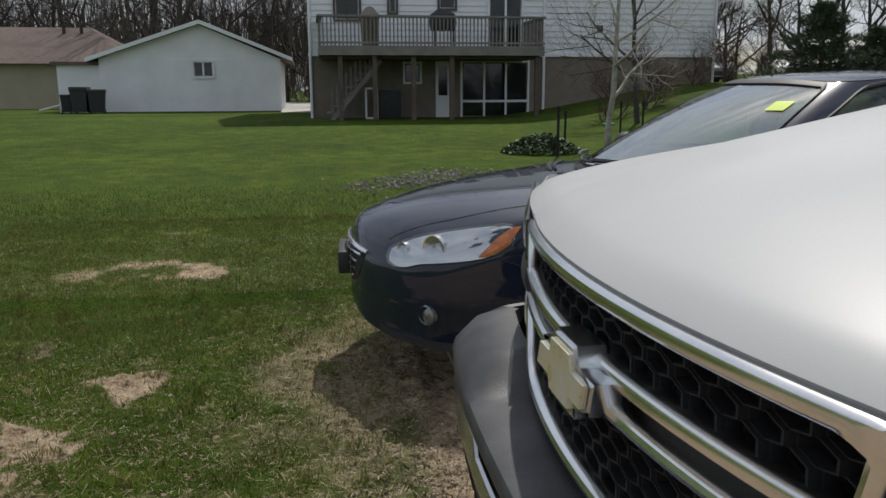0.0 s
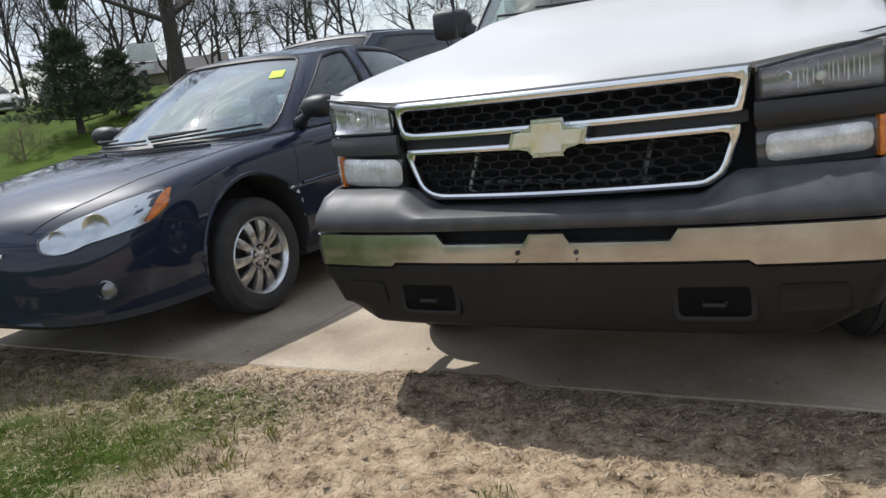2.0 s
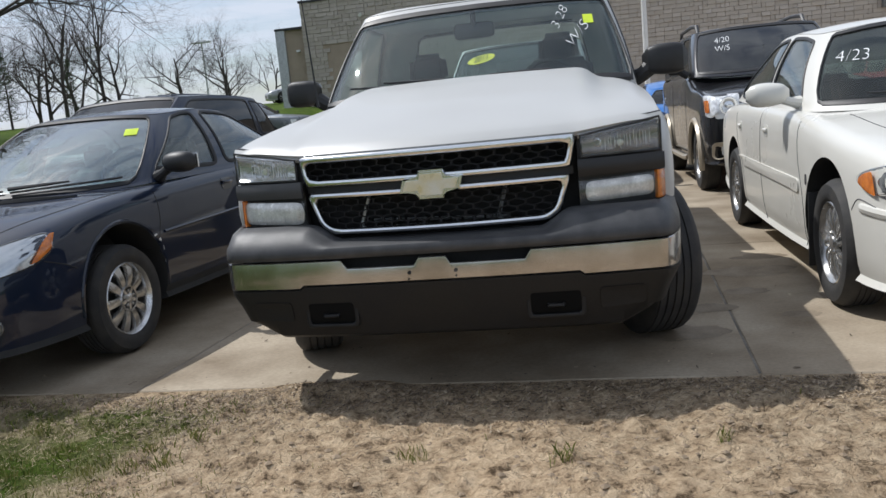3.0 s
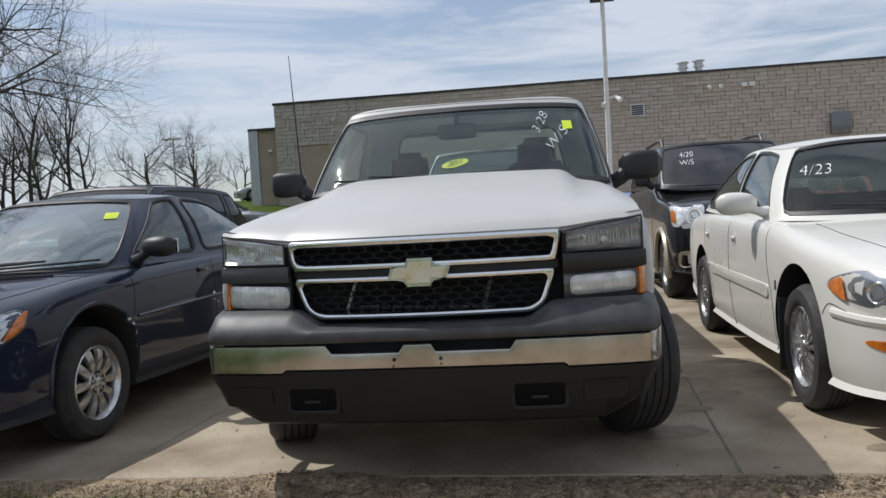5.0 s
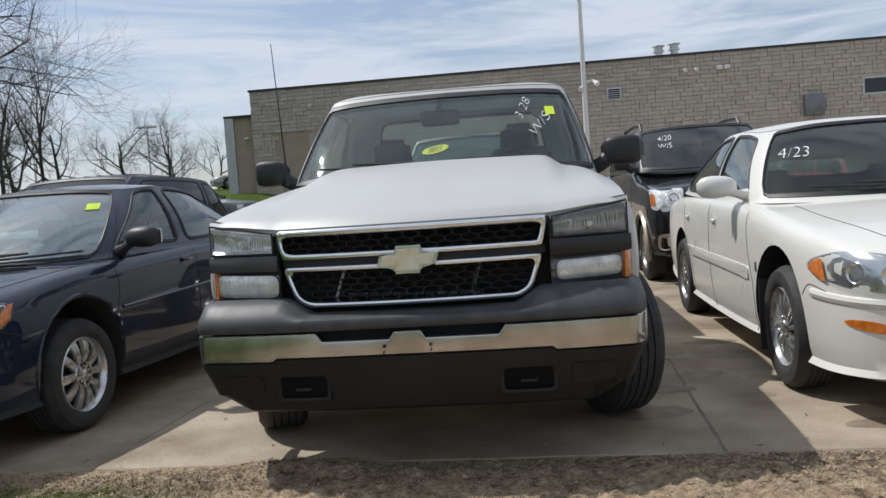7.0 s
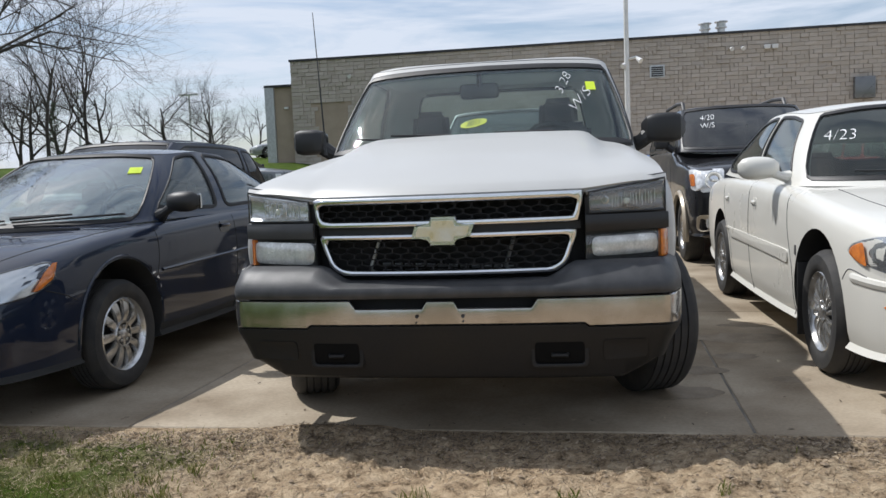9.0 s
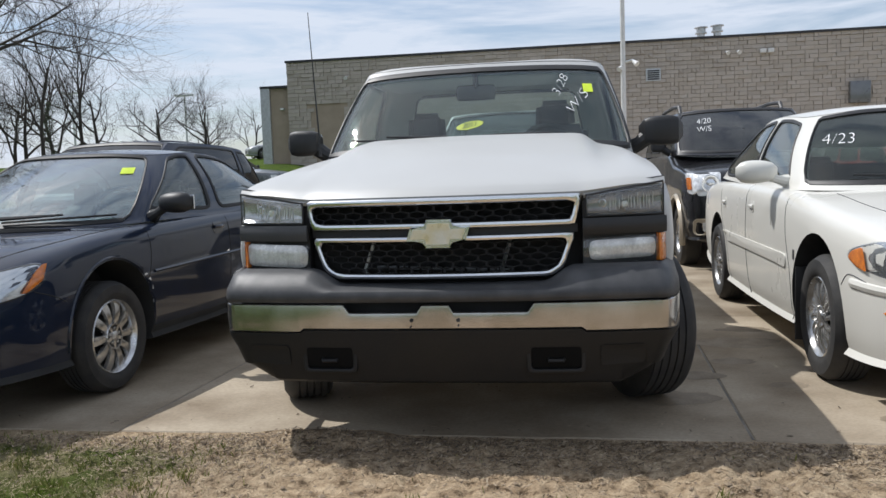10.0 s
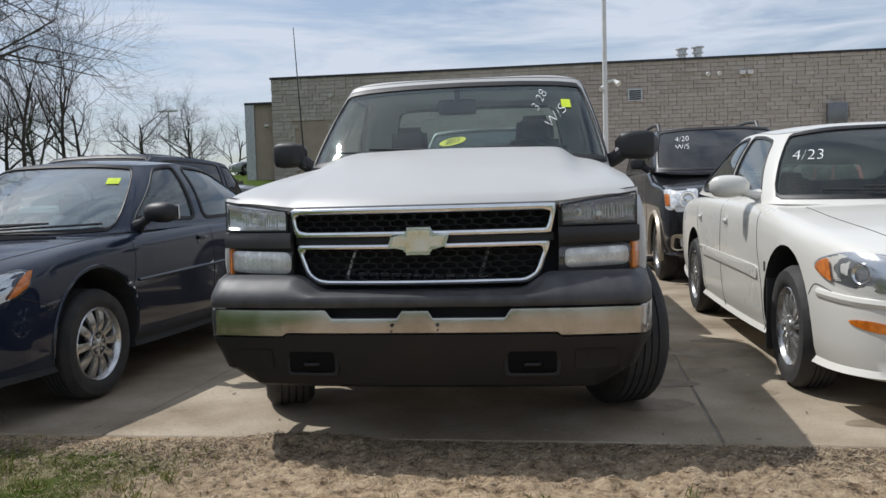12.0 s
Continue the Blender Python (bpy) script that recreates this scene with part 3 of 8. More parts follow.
class Shell:
    """A car's upper body: one closed band from a belt ring to a roof ring, rounded at its corners.

    The rings are given for one half, from the front's middle round the side to the rear's middle; a place on the band is
    (s, v): s counts the ring's points (negative: the other half), v goes from belt to roof."""

    def __init__(self, low, high, bulge=0.02, crown=0.06, power=2.6):
        self.low, self.high, self.bulge, self.crown, self.power, self.n = low, high, bulge, crown, power, len(low) - 1

    def pt(self, s, v, lift=0.0):
        if abs(s) > self.n:
            s -= math.copysign(2 * self.n, s)
        a, e = min(abs(s) / self.n, 1.0), 0.004
        p = along(self.low, a).lerp(along(self.high, a), v)
        q0, q1 = max(a - e, 0.0), min(a + e, 1.0)
        t = along(self.low, q1).lerp(along(self.high, q1), v) - along(self.low, q0).lerp(along(self.high, q0), v)
        o = Vector((t.y, -t.x, 0)).normalized()
        if a < 0.01:
            o = Vector((0, -1, 0))
        up = along(self.high, a) - along(self.low, a)
        o = (o - up * (o.dot(up) / up.dot(up))).normalized()
        p = p + o * (self.bulge * math.sin(math.pi * min(1, max(0, v))) + lift)
        return Vector((-p.x if s < 0 else p.x, p.y, p.z))

    def roof_pt(self, u, a, lift=0.0):
        p, f, r = along(self.high, a), self.high[0], self.high[-1]
        t = min(1.0, max(0.0, (p.y - f[1]) / (r[1] - f[1])))
        mid = f[2] + (r[2] - f[2]) * t + self.crown * math.sin(math.pi * t) ** 0.8
        return Vector((p.x * u, p.y, p.z + (mid - p.z) * (1 - abs(u) ** self.power) + lift))


def upper_body(parent, sh, paint, screens, panes, seal=0.05, per=30, nv=36, lining=TRIM, seal_m=BLACKPL, band=None):
    """Painted band with openings, roof, seals and glass. screens: (name, outline in s and v, glass) as they stand; panes: the same on both sides."""
    holes = [(name, P, m) for name, P, m in screens]
    for name, P, m in panes:
        holes.append((name, P, m))
        holes.append((name, [(-a, b) for a, b in P], m))
    boxes = [(min(p[0] for p in P), max(p[0] for p in P), P) for _, P, _ in holes]
    bm = bmesh.new()
    N = int(sh.n * per)
    for lift, mat in ((0.0, 0), (-0.028, 1)):
        S = [sh.n * i / N for i in range(-N, N + 1)]
        vs = [[bm.verts.new(sh.pt(a, -0.06 + 1.06 * j / nv, lift)) for j in range(nv + 1)] for a in S]
        for i in range(2 * N):
            sm = (S[i] + S[i + 1]) / 2
            near = [(P, q) for lo, hi, P in boxes for q in (sm, sm + 2 * sh.n) if lo <= q <= hi]
            for j in range(nv):
                vm = -0.06 + 1.06 * (j + 0.5) / nv
                if not any(inside(P, q, vm) for P, q in near):
                    bm.faces.new((vs[i][j], vs[i + 1][j], vs[i + 1][j + 1], vs[i][j + 1])).material_index = mat
    bmesh.ops.delete(bm, geom=[v for v in bm.verts if not v.link_faces], context="VERTS")
    me = bpy.data.meshes.new("cab_frame")
    bm.to_mesh(me)
    bm.free()
    me.materials.append(paint)
    me.materials.append(lining)
    me.shade_smooth()
    o = new("cab_frame", me)
    o.parent = parent
    bm = bmesh.new()
    A = [(1 - math.cos(math.pi * i / 44)) / 2 for i in range(45)]
    rows = [[sh.roof_pt(math.sin(math.pi / 2 * u / 14), a, 0.003) for u in range(-14, 15)] for a in A[1:-1]]
    grid(bm, rows)
    part("roof", bm, paint, parent, angle=60)
    bm = bmesh.new()
    grid(bm, [[sh.roof_pt(u / 6 * 0.97, a, -0.035) for u in range(-6, 7)] for a in A[2:-2:3]])
    part("headliner", bm, lining, parent)
    made = []
    for name, P, m in holes:
        R = resample(P, 72)
        c = (sum(p[0] for p in R) / 72, sum(p[1] for p in R) / 72)
        bm = bmesh.new()
        rings = []
        for lift in (-0.004, -0.009):
            rings.append([[sh.pt(c[0] + (a - c[0]) * k, c[1] + (b - c[1]) * k, lift) for a, b in R] for k in (0.02, 0.25, 0.5, 0.75, 0.9, 1.0)])
        grid(bm, rings[0] + rings[1][::-1], close_u=True, close_v=True)
        g = part(name, bm, m, parent, angle=50)
        made.append(g)
        bm = bmesh.new()
        O, M, I = widened(R, seal * 0.45), R, widened(R, -seal * 0.55)
        grid(bm, [[sh.pt(a, b, q) for a, b in W] for W, q in ((O, -0.004), (O, 0.005), (M, 0.008), (I, 0.004), (I, -0.006))], close_v=True)
        part(name + "_seal", bm, seal_m, parent)
    if band is not None:
        bm = bmesh.new()
        lo, hi, v0, v1 = band
        grid(bm, [[sh.pt(lo + (hi - lo) * i / 30, v0 + (v1 - v0) * j / 4, -0.002) for j in range(5)] for i in range(31)])
        part("tint_band", bm, TINTBAND, parent)
    return made


def seat(parent, x, y, zb, ztop, w=0.5, mat=CLOTH, name="seat", lean=0.22):
    """A front seat: cushion, back and headrest."""
    bm = bmesh.new()
    box(bm, x - w / 2, y - 0.45, zb, x + w / 2, y + 0.05, zb + 0.2, 0.05)
    h = ztop - 0.32 - zb
    r = bmesh.ops.create_cube(bm, size=1.0)
    for v in r["verts"]:
        t = v.co.z + 0.5
        v.co = Vector((x + v.co.x * w * (1 - 0.15 * t), y + v.co.y * 0.13 + lean * t, zb + 0.15 + h * t))
    bmesh.ops.bevel(bm, geom=list({e for v in r["verts"] for e in v.link_edges}), offset=0.05, segments=3, affect="EDGES")
    s = part(name, bm, mat, parent)
    bm = bmesh.new()
    r = bmesh.ops.create_cube(bm, size=1.0)
    for v in r["verts"]:
        v.co = Vector((x + v.co.x * (0.27 - 0.03 * v.co.z), y + lean + 0.04 + v.co.y * 0.10, ztop - 0.1 + v.co.z * 0.21))
    bmesh.ops.bevel(bm, geom=list({e for v in r["verts"] for e in v.link_edges}), offset=0.045, segments=3, affect="EDGES")
    part("headrest", bm, mat, s)
    return s


def steering_wheel(parent, x, y, z, r=0.19):
    bm = bmesh.new()
    t = radians(62)
    P = [Vector((x + r * math.cos(a), y - r * math.sin(a) * math.cos(t) * -1, z + r * math.sin(a) * math.sin(t))) for a in [2 * math.pi * k / 28 for k in range(29)]]
    tube(bm, P, 0.015, 7, False)
    for a in (0.3, math.pi - 0.3, -math.pi / 2):
        tube(bm, [(x, y - 0.02, z), (x + r * math.cos(a), y + r * math.sin(a) * math.cos(t), z + r * math.sin(a) * math.sin(t))], 0.014, 6)
    bmesh.ops.create_icosphere(bm, subdivisions=2, radius=0.06, matrix=Matrix.Translation((x, y - 0.02, z)))
    return part("steering_wheel", bm, BLACKPL, parent)


def door_mirror(parent, sg, c, size, paint, foot, name="door_mirror", square=0.5, full=3.2):
    """An outside mirror: a rounded housing on an arm, with its glass on the back."""
    bm = bmesh.new()
    lx, ly, lz = size
    rows = []
    for i in range(9):
        t = -1 + 2 * i / 8
        k = (1 - abs(t) ** full) ** 0.5 if abs(t) < 1 else 0.02
        row = []
        for j in range(16):
            a = 2 * math.pi * j / 16
            ca, sa = math.cos(a), math.sin(a)
            row.append((c[0] + sg * (t * lx / 2), c[1] + math.copysign(abs(ca) ** square, ca) * ly / 2 * k, c[2] + math.copysign(abs(sa) ** square, sa) * lz / 2 * (0.35 + 0.65 * k) * (1 + 0.06 * t)))
        rows.append(row)
    vs = grid(bm, rows, close_v=True)
    bm.faces.new(vs[0])
    bm.faces.new(vs[-1][::-1])
    m = part(name, bm, paint, parent)
    bm = bmesh.new()
    tube(bm, [(c[0] - sg * lx * 0.35, c[1], c[2] - lz * 0.25), ((c[0] - sg * lx * 0.3 + foot[0]) / 2, c[1], (c[2] - lz * 0.3 + foot[2]) / 2), foot], [0.05, 0.045, 0.05] if square < 0.7 else [0.03, 0.028, 0.045], 10)
    part("mirror_arm", bm, paint if paint is not WHITE else BLACKPL, m)
    bm = bmesh.new()
    box(bm, c[0] - lx * 0.38, c[1] + ly * 0.47, c[2] - lz * 0.36, c[0] + lx * 0.38, c[1] + ly * 0.5, c[2] + lz * 0.36, 0.01)
    part("mirror_glass", bm, CHROME, m)
    return m


def wiper(parent, bvh, x0, x1, z_of, zlift, name="wiper"):
    """A wiper resting low on the glass, from its pivot x0 to its tip x1."""
    P = []
    for i in range(9):
        x = x0 + (x1 - x0) * i / 8
        p, n = cast(bvh, "y", x, z_of(i / 8))
        if p is not None:
            P.append(p + Vector((0, -0.02, 0.015)))
    bm = bmesh.new()
    if len(P) > 1:
        tube(bm, P, 0.007, 5)
        tube(bm, [p + Vector((0, -0.012, 0.022)) for p in P[:6]], [0.013, 0.012, 0.011, 0.01, 0.008, 0.006], 5)
    return part(name, bm, BLACKPL, parent)


def plain_car(name, x, y, rz, label, paint, st, wb, hw, R, cab, windows, glass_m=DARKGLASS, wind=DARKGLASS, group="", category="car", style="multi", lower=None):
    """A parked car of the background: body, glasshouse, wheels, lamps, bumper strips, mirrors."""
    e = thing(name, x, y, 0, rz, label, category, group)
    b = body_shell(e, st, paint, [(sx * hw, yy, R + 0.05) for sx in (1, -1) for yy in (0, wb)], R)
    n = cab.n
    front = round_poly([(-2.2, 0.02), (2.2, 0.02), (2.1, 0.95), (0, 0.97), (-2.1, 0.95)], 0.14)
    back = round_poly([(n - 1.45, 0.1), (n + 1.45, 0.1), (n + 1.45, 0.9), (n - 1.45, 0.9)], 0.12)
    upper_body(e, cab, paint, [("windshield", front, wind), ("rear_window", back, glass_m)], [("side_window", round_poly(P, 0.1), glass_m) for P in windows], 0.05, 12, 18)
    bvh = bvh_of(b)
    for sx in (1, -1):
        for yy in (0, wb):
            wheel_parts(e, sx * (hw - 0.015), yy, R, R * 0.63, 0.22, sx, style)
        y0 = st[0][0]
        zl = st[2][2] - 0.08
        bm = bmesh.new()
        inlay(bm, bvh, round_poly([(sx * hw * 0.55, zl), (sx * hw * 0.9, zl), (sx * hw * 0.9, zl - 0.15), (sx * hw * 0.55, zl - 0.15)], 0.03), lift=0.008)
        part("headlight", bm, MILKY, e)
        bm = bmesh.new()
        inlay(bm, bvh, round_poly([(sx * hw * 0.62, zl), (sx * hw * 0.9, zl), (sx * hw * 0.9, zl - 0.2), (sx * hw * 0.62, zl - 0.2)], 0.03), sign=-1, lift=0.008)
        part("tail_light", bm, REDLENS, e)
        fb = cab.low[3]
        door_mirror(e, sx, (sx * (fb[0] + 0.17), fb[1] + 0.05, fb[2] + 0.09), (0.2, 0.1, 0.14), BLACKPL, (sx * (fb[0] + 0.02), fb[1] + 0.05, fb[2] + 0.0))
        for s0 in (0.02, 0.5, 0.95):
            yy = fb[1] + (cab.low[6][1] - fb[1]) * s0
            seams(e, bvh, [[(yy, fb[2] - 0.02), (yy, 0.6), (yy + 0.05, 0.35)]], sx, BLACKPL)
    bm = bmesh.new()
    zg = st[1][2] - 0.1
    inlay(bm, bvh, round_poly([(-hw * 0.45, zg), (hw * 0.45, zg), (hw * 0.4, zg - 0.18), (-hw * 0.4, zg - 0.18)], 0.03), lift=0.006)
    part("grille", bm, BLACKPL, e)
    if lower is not None:
        bm = bmesh.new()
        inlay(bm, bvh, round_poly([(-hw * 0.93, 0.6), (hw * 0.93, 0.6), (hw * 0.93, 0.42), (-hw * 0.93, 0.42)], 0.05), lift=0.02, rings=6)
        part("bumper", bm, lower, e)
    return e, b, bvh

# ---- white pickup truck ----
def grille_y(x):
    return -0.02 + 0.08 * (abs(x) / 0.6) ** 2


def lamp_y(x):
    return 0.06 + 0.11 * max(0.0, (abs(x) - 0.6) / 0.35) ** 1.5


def bumper_pt(t, back=0.0):
    """Along the bumper, t from -1 to 1, with its ends wrapped round to the fenders."""
    a = abs(t)
    if a < 0.8:
        x, y = 1.09 * a, -0.12 + 0.055 * (a / 0.8) ** 3
    else:
        k = (a - 0.8) / 0.2
        x, y = 0.872 + 0.128 * math.sin(k * math.pi / 2) , -0.065 + 0.5 * (1 - math.cos(k * math.pi / 2)) ** 1.25
    return math.copysign(x * (1 + 0.022 * a * a), t) * (1 - 0.6 * back if a > 0.8 else 1 - back * 0.35), y + back


def hood_front(x):
    a = abs(x)
    return (grille_y(x), 1.072) if a < 0.6 else (lamp_y(x) , 1.072 + 0.04 * ((a - 0.6) / 0.35))


def hood_fn(u, v):
    s = v
    x = u * (0.945 + 0.01 * s)
    y0, z0 = hood_front(x)
    yb = 1.36 + 0.12 * u * u
    y = y0 + (yb - y0) * s
    a = abs(x)
    rise = 0.258 * s ** 0.6
    dome = 0.058 * (1 / (1 + math.exp((a - 0.68) / 0.019))) * min(1.0, s * 1.35) ** 1.3
    edge = -0.055 * max(0.0, (a - 0.74) / 0.21) ** 2.5 * (1 - 0.6 * (1 - s))
    nose = -0.03 * max(0.0, 1 - s / 0.05) ** 2
    z = z0 + rise * (1.0 if a < 0.6 else 1 - 0.22 * ((a - 0.6) / 0.35)) + dome - 0.02 * (a / 0.95) ** 2 * s + edge
    return Vector((x, y + nose * 0, z))


def frame_ring(bm, outer, inner, yf, depth=0.04, n=96, proud=0.016):
    """A rounded frame between two outlines, bent to the front's curve."""
    O, I = resample(outer, n), resample(inner, n)
    rows = []
    for k, dy in ((0.0, depth), (0.0, 0.0), (0.06, -proud * 0.5), (0.2, -proud * 0.85), (0.5, -proud), (0.8, -proud * 0.8), (0.95, -proud * 0.4), (1.0, 0.006), (1.0, depth)):
        row = []
        for o, i in zip(O, I):
            x, z = o[0] + (i[0] - o[0]) * k, o[1] + (i[1] - o[1]) * k
            row.append((x, yf(x) + dy, z))
        rows.append(row)
    grid(bm, rows, close_v=True)


def hex_mesh(bm, x0, x1, z0, z1, inside, yf, cw=0.072, ch=0.026, bar=0.0016, depth=0.02):
    """Honeycomb bars: every cell a flattened six-sided ring."""
    row = 0
    z = z0
    while z < z1 + ch:
        x = x0 + (0 if row % 2 == 0 else cw / 2)
        while x < x1 + cw:
            if inside(x, z):
                ring = [(x + cw * 0.5 * q, z + ch * 0.66 * w) for q, w in ((1, 0.5), (0, 1), (-1, 0.5), (-1, -0.5), (0, -1), (1, -0.5))]
                rows = []
                for k, dy in ((1.0, depth), (1.0, 0.0), (1 - 2 * bar / ch, 0.0), (1 - 2 * bar / ch, depth)):
                    rows.append([(x + (a - x) * k, yf(x) + dy, z + (b - z) * k) for a, b in ring])
                grid(bm, rows, close_v=True)
            x += cw
        z += ch
        row += 1


def pickup_truck():
    e = thing("pickup_truck", 0, 0, 0, 0, "white pickup truck with chrome-framed honeycomb grille parked on concrete", "truck")
    ax, wb, R = 0.85, 3.41, 0.39
    # body sides: fenders, doors, bed
    st = [(0.2, 1.0, 1.0, 0.96, 0.6), (0.24, 1.05, 1.05, 0.99, 0.58), (0.45, 1.12, 1.12, 1.015, 0.52), (0.86, 1.16, 1.16, 1.025, 0.48), (1.4, 1.22, 1.22, 1.01, 0.44),
          (2.0, 1.22, 1.23, 0.985, 0.42), (3.0, 1.2, 1.22, 0.985, 0.42), (3.1, 1.18, 1.2, 0.985, 0.44), (4.2, 0.62, 1.22, 0.99, 0.5), (5.5, 1.18, 1.22, 0.985, 0.55)]
    st = [s if s[0] < 3.05 else (s[0], 1.16, 1.2, 0.985, s[4]) for s in st]
    b = body_shell(e, st, WHITE, [(sx * 1.0, yy, R + 0.075) for sx in (1, -1) for yy in (ax, ax + wb)], R + 0.03)
    b.name = "body"
    bvh = bvh_of(b)
    for sx in (1, -1):
        wheel_parts(e, sx * 1.025, ax, R, 0.21, 0.26, sx, "steel", steer=20, dz=-0.022 if sx < 0 else -0.003)
        wheel_parts(e, sx * 0.985, ax + wb, R, 0.205, 0.25, sx, "steel", dz=-0.022 if sx < 0 else -0.003)
    # hood
    bm = bmesh.new()
    slab_patch(bm, hood_fn, -1, 1, 0, 1, 64, 40, 0.025)
    hood = part("hood", bm, WHITE, e, angle=50)
    bm = bmesh.new()
    slab_patch(bm, lambda u, v: Vector((u * 0.93, hood_front(u * 0.93)[0] + 0.02 + 0.02 * v, hood_front(u * 0.93)[1] - 0.022 + 0.012 * v)), -0.66, 0.66, 0, 1, 40, 1, 0.02)
    part("hood_gap", bm, BLACKPL, e)
    # cowl and wipers
    bm = bmesh.new()
    slab_patch(bm, lambda u, v: Vector((u * 0.9, 1.33 + 0.12 * u * u + 0.22 * v, 1.30 + 0.0 * v)), -1, 1, 0, 1, 20, 2, 0.02)
    part("cowl", bm, BLACKPL, e)
    # cab
    cab = Shell([(0, 1.37, 1.325), (0.5, 1.40, 1.322), (0.86, 1.47, 1.305), (0.935, 1.62, 1.27), (0.945, 2.1, 1.25), (0.94, 2.8, 1.25), (0.9, 3.06, 1.26), (0.5, 3.12, 1.27), (0, 3.13, 1.27)],
                [(0, 1.975, 1.88), (0.4, 1.99, 1.876), (0.715, 2.03, 1.862), (0.785, 2.12, 1.85), (0.805, 2.4, 1.85), (0.805, 2.75, 1.85), (0.76, 2.96, 1.84), (0.4, 3.02, 1.86), (0, 3.03, 1.865)], 0.015, 0.05, 7)
    front = round_poly([(-2.42, 0.0), (2.42, 0.0), (2.3, 0.9), (1.6, 0.915), (0, 0.92), (-1.6, 0.915), (-2.3, 0.9)], 0.1)
    pane = round_poly([(3.02, 0.04), (5.0, 0.04), (4.95, 0.93), (3.25, 0.93)], 0.12)
    back = round_poly([(6.5, 0.1), (9.5, 0.1), (9.5, 0.9), (6.5, 0.9)], 0.12)
    ws = upper_body(e, cab, WHITE, [("windshield", front, WINDSHIELD), ("rear_window", back, SIDEGLASS)], [("side_window", pane, SIDEGLASS)], 0.06, band=(-2.25, 2.25, 0.83, 0.915))[0]
    wb_ = bvh_of(ws)
    wiper(e, wb_, -0.15, -0.75, lambda t: 1.345 + 0.03 * t, 0.02)
    wiper(e, wb_, 0.45, -0.1, lambda t: 1.345 + 0.012 * t, 0.02)
    bm = bmesh.new()
    inlay(bm, wb_, [(0.655, 1.645), (0.714, 1.643), (0.706, 1.700), (0.648, 1.703)], lift=0.006, depth=0.001)
    part("sticker", bm, STICKER, e, "yellow-green windshield sticker")
    letters("3/28", wb_, 0.512, 1.692, 0.085, 66, CHALK, e, lift=0.007, bold=-0.0022, label="white handwritten 3/28")
    letters("W/S", wb_, 0.612, 1.575, 0.098, 52, CHALK, e, lift=0.007, bold=-0.0022, label="white handwritten W/S")
    bm = bmesh.new()
    box(bm, -0.165, 1.95, 1.645, 0.095, 1.99, 1.745, 0.035)
    tube(bm, [(-0.035, 1.97, 1.72), (-0.035, 1.95, 1.79), (-0.035, 1.95, 1.83)], 0.02, 6)
    part("rear_view_mirror", bm, BLACKPL, e)
    # inside the cab
    bm = bmesh.new()
    box(bm, -0.9, 1.5, 0.75, 0.9, 3.02, 0.8)
    part("cab_floor", bm, LINER, e)
    bm = bmesh.new()
    slab_patch(bm, lambda u, v: Vector((u * 0.86, 1.42 + 0.12 * u * u + 0.4 * v, 1.325 - 0.03 * v - 0.04 * v * v)), -1, 1, 0, 1, 16, 5, 0.08)
    part("dashboard", bm, DASH, e)
    for x, zt in ((-0.45, 1.61), (0.47, 1.66)):
        seat(e, x, 2.2, 1.0, zt, 0.52)
    seat(e, 0.0, 2.36, 1.0, 1.36, 0.3)
    steering_wheel(e, 0.42, 1.95, 1.3)
    bm = bmesh.new()
    box(bm, -0.74, 2.99, 1.2, 0.74, 3.04, 1.36, 0.02)
    part("cab_back_panel", bm, TRIM, e)
    # mirrors and antenna
    for sx in (1, -1):
        door_mirror(e, sx, (-1.135, 1.74, 1.4, ) if sx < 0 else (1.11, 1.7, 1.388), (0.235, 0.15, 0.165) if sx < 0 else (0.262, 0.15, 0.178), BLACKPL, (sx * 0.93, 1.74, 1.29))
    bm = bmesh.new()
    tube(bm, [(-0.905, 1.3, 1.3), (-0.905, 1.3, 1.34), (-0.942, 1.3, 2.142)], [0.012, 0.006, 0.0022], 5)
    part("antenna", bm, BLACKPL, e)
    # grille: chrome frames, honeycomb, backing, badge
    up_o = round_poly([(-0.6, 1.066), (0.6, 1.066), (0.572, 0.932), (-0.583, 0.932)], 0.007)
    up_i = round_poly([(-0.568, 1.034), (0.566, 1.034), (0.548, 0.962), (-0.557, 0.962)], 0.008)
    lo_o = round_poly([(-0.577, 0.905), (0.572, 0.905), (0.522, 0.757), (0.468, 0.72), (-0.468, 0.72), (-0.525, 0.757)], 0.016)
    lo_i = round_poly([(-0.54, 0.878), (0.536, 0.878), (0.496, 0.771), (0.452, 0.747), (-0.452, 0.747), (-0.499, 0.771)], 0.02)
    g = part("grille", (lambda q: (frame_ring(q, up_o, up_i, grille_y), q)[1])(bmesh.new()), CHROME, e, "chrome grille frame")
    bm = bmesh.new()
    frame_ring(bm, lo_o, lo_i, grille_y)
    part("lower_frame", bm, CHROME, g)
    for xa, xb in ((-0.585, -0.1), (0.1, 0.58)):
        bm = bmesh.new()
        slab_patch(bm, lambda u, v: Vector((xa + (xb - xa) * u, grille_y(xa + (xb - xa) * u) + 0.03, 0.9 + 0.035 * v)), 0, 1, 0, 1, 10, 1, 0.01)
        part("slot", bm, BLACKPL, g)
    bm = bmesh.new()
    hex_mesh(bm, -0.6, 0.6, 0.94, 1.05, lambda x, z: abs(x) < 0.55 and 0.95 < z < 1.045, lambda x: grille_y(x) + 0.022)
    part("upper_honeycomb", bm, HEXPL, g, angle=0)
    bm = bmesh.new()
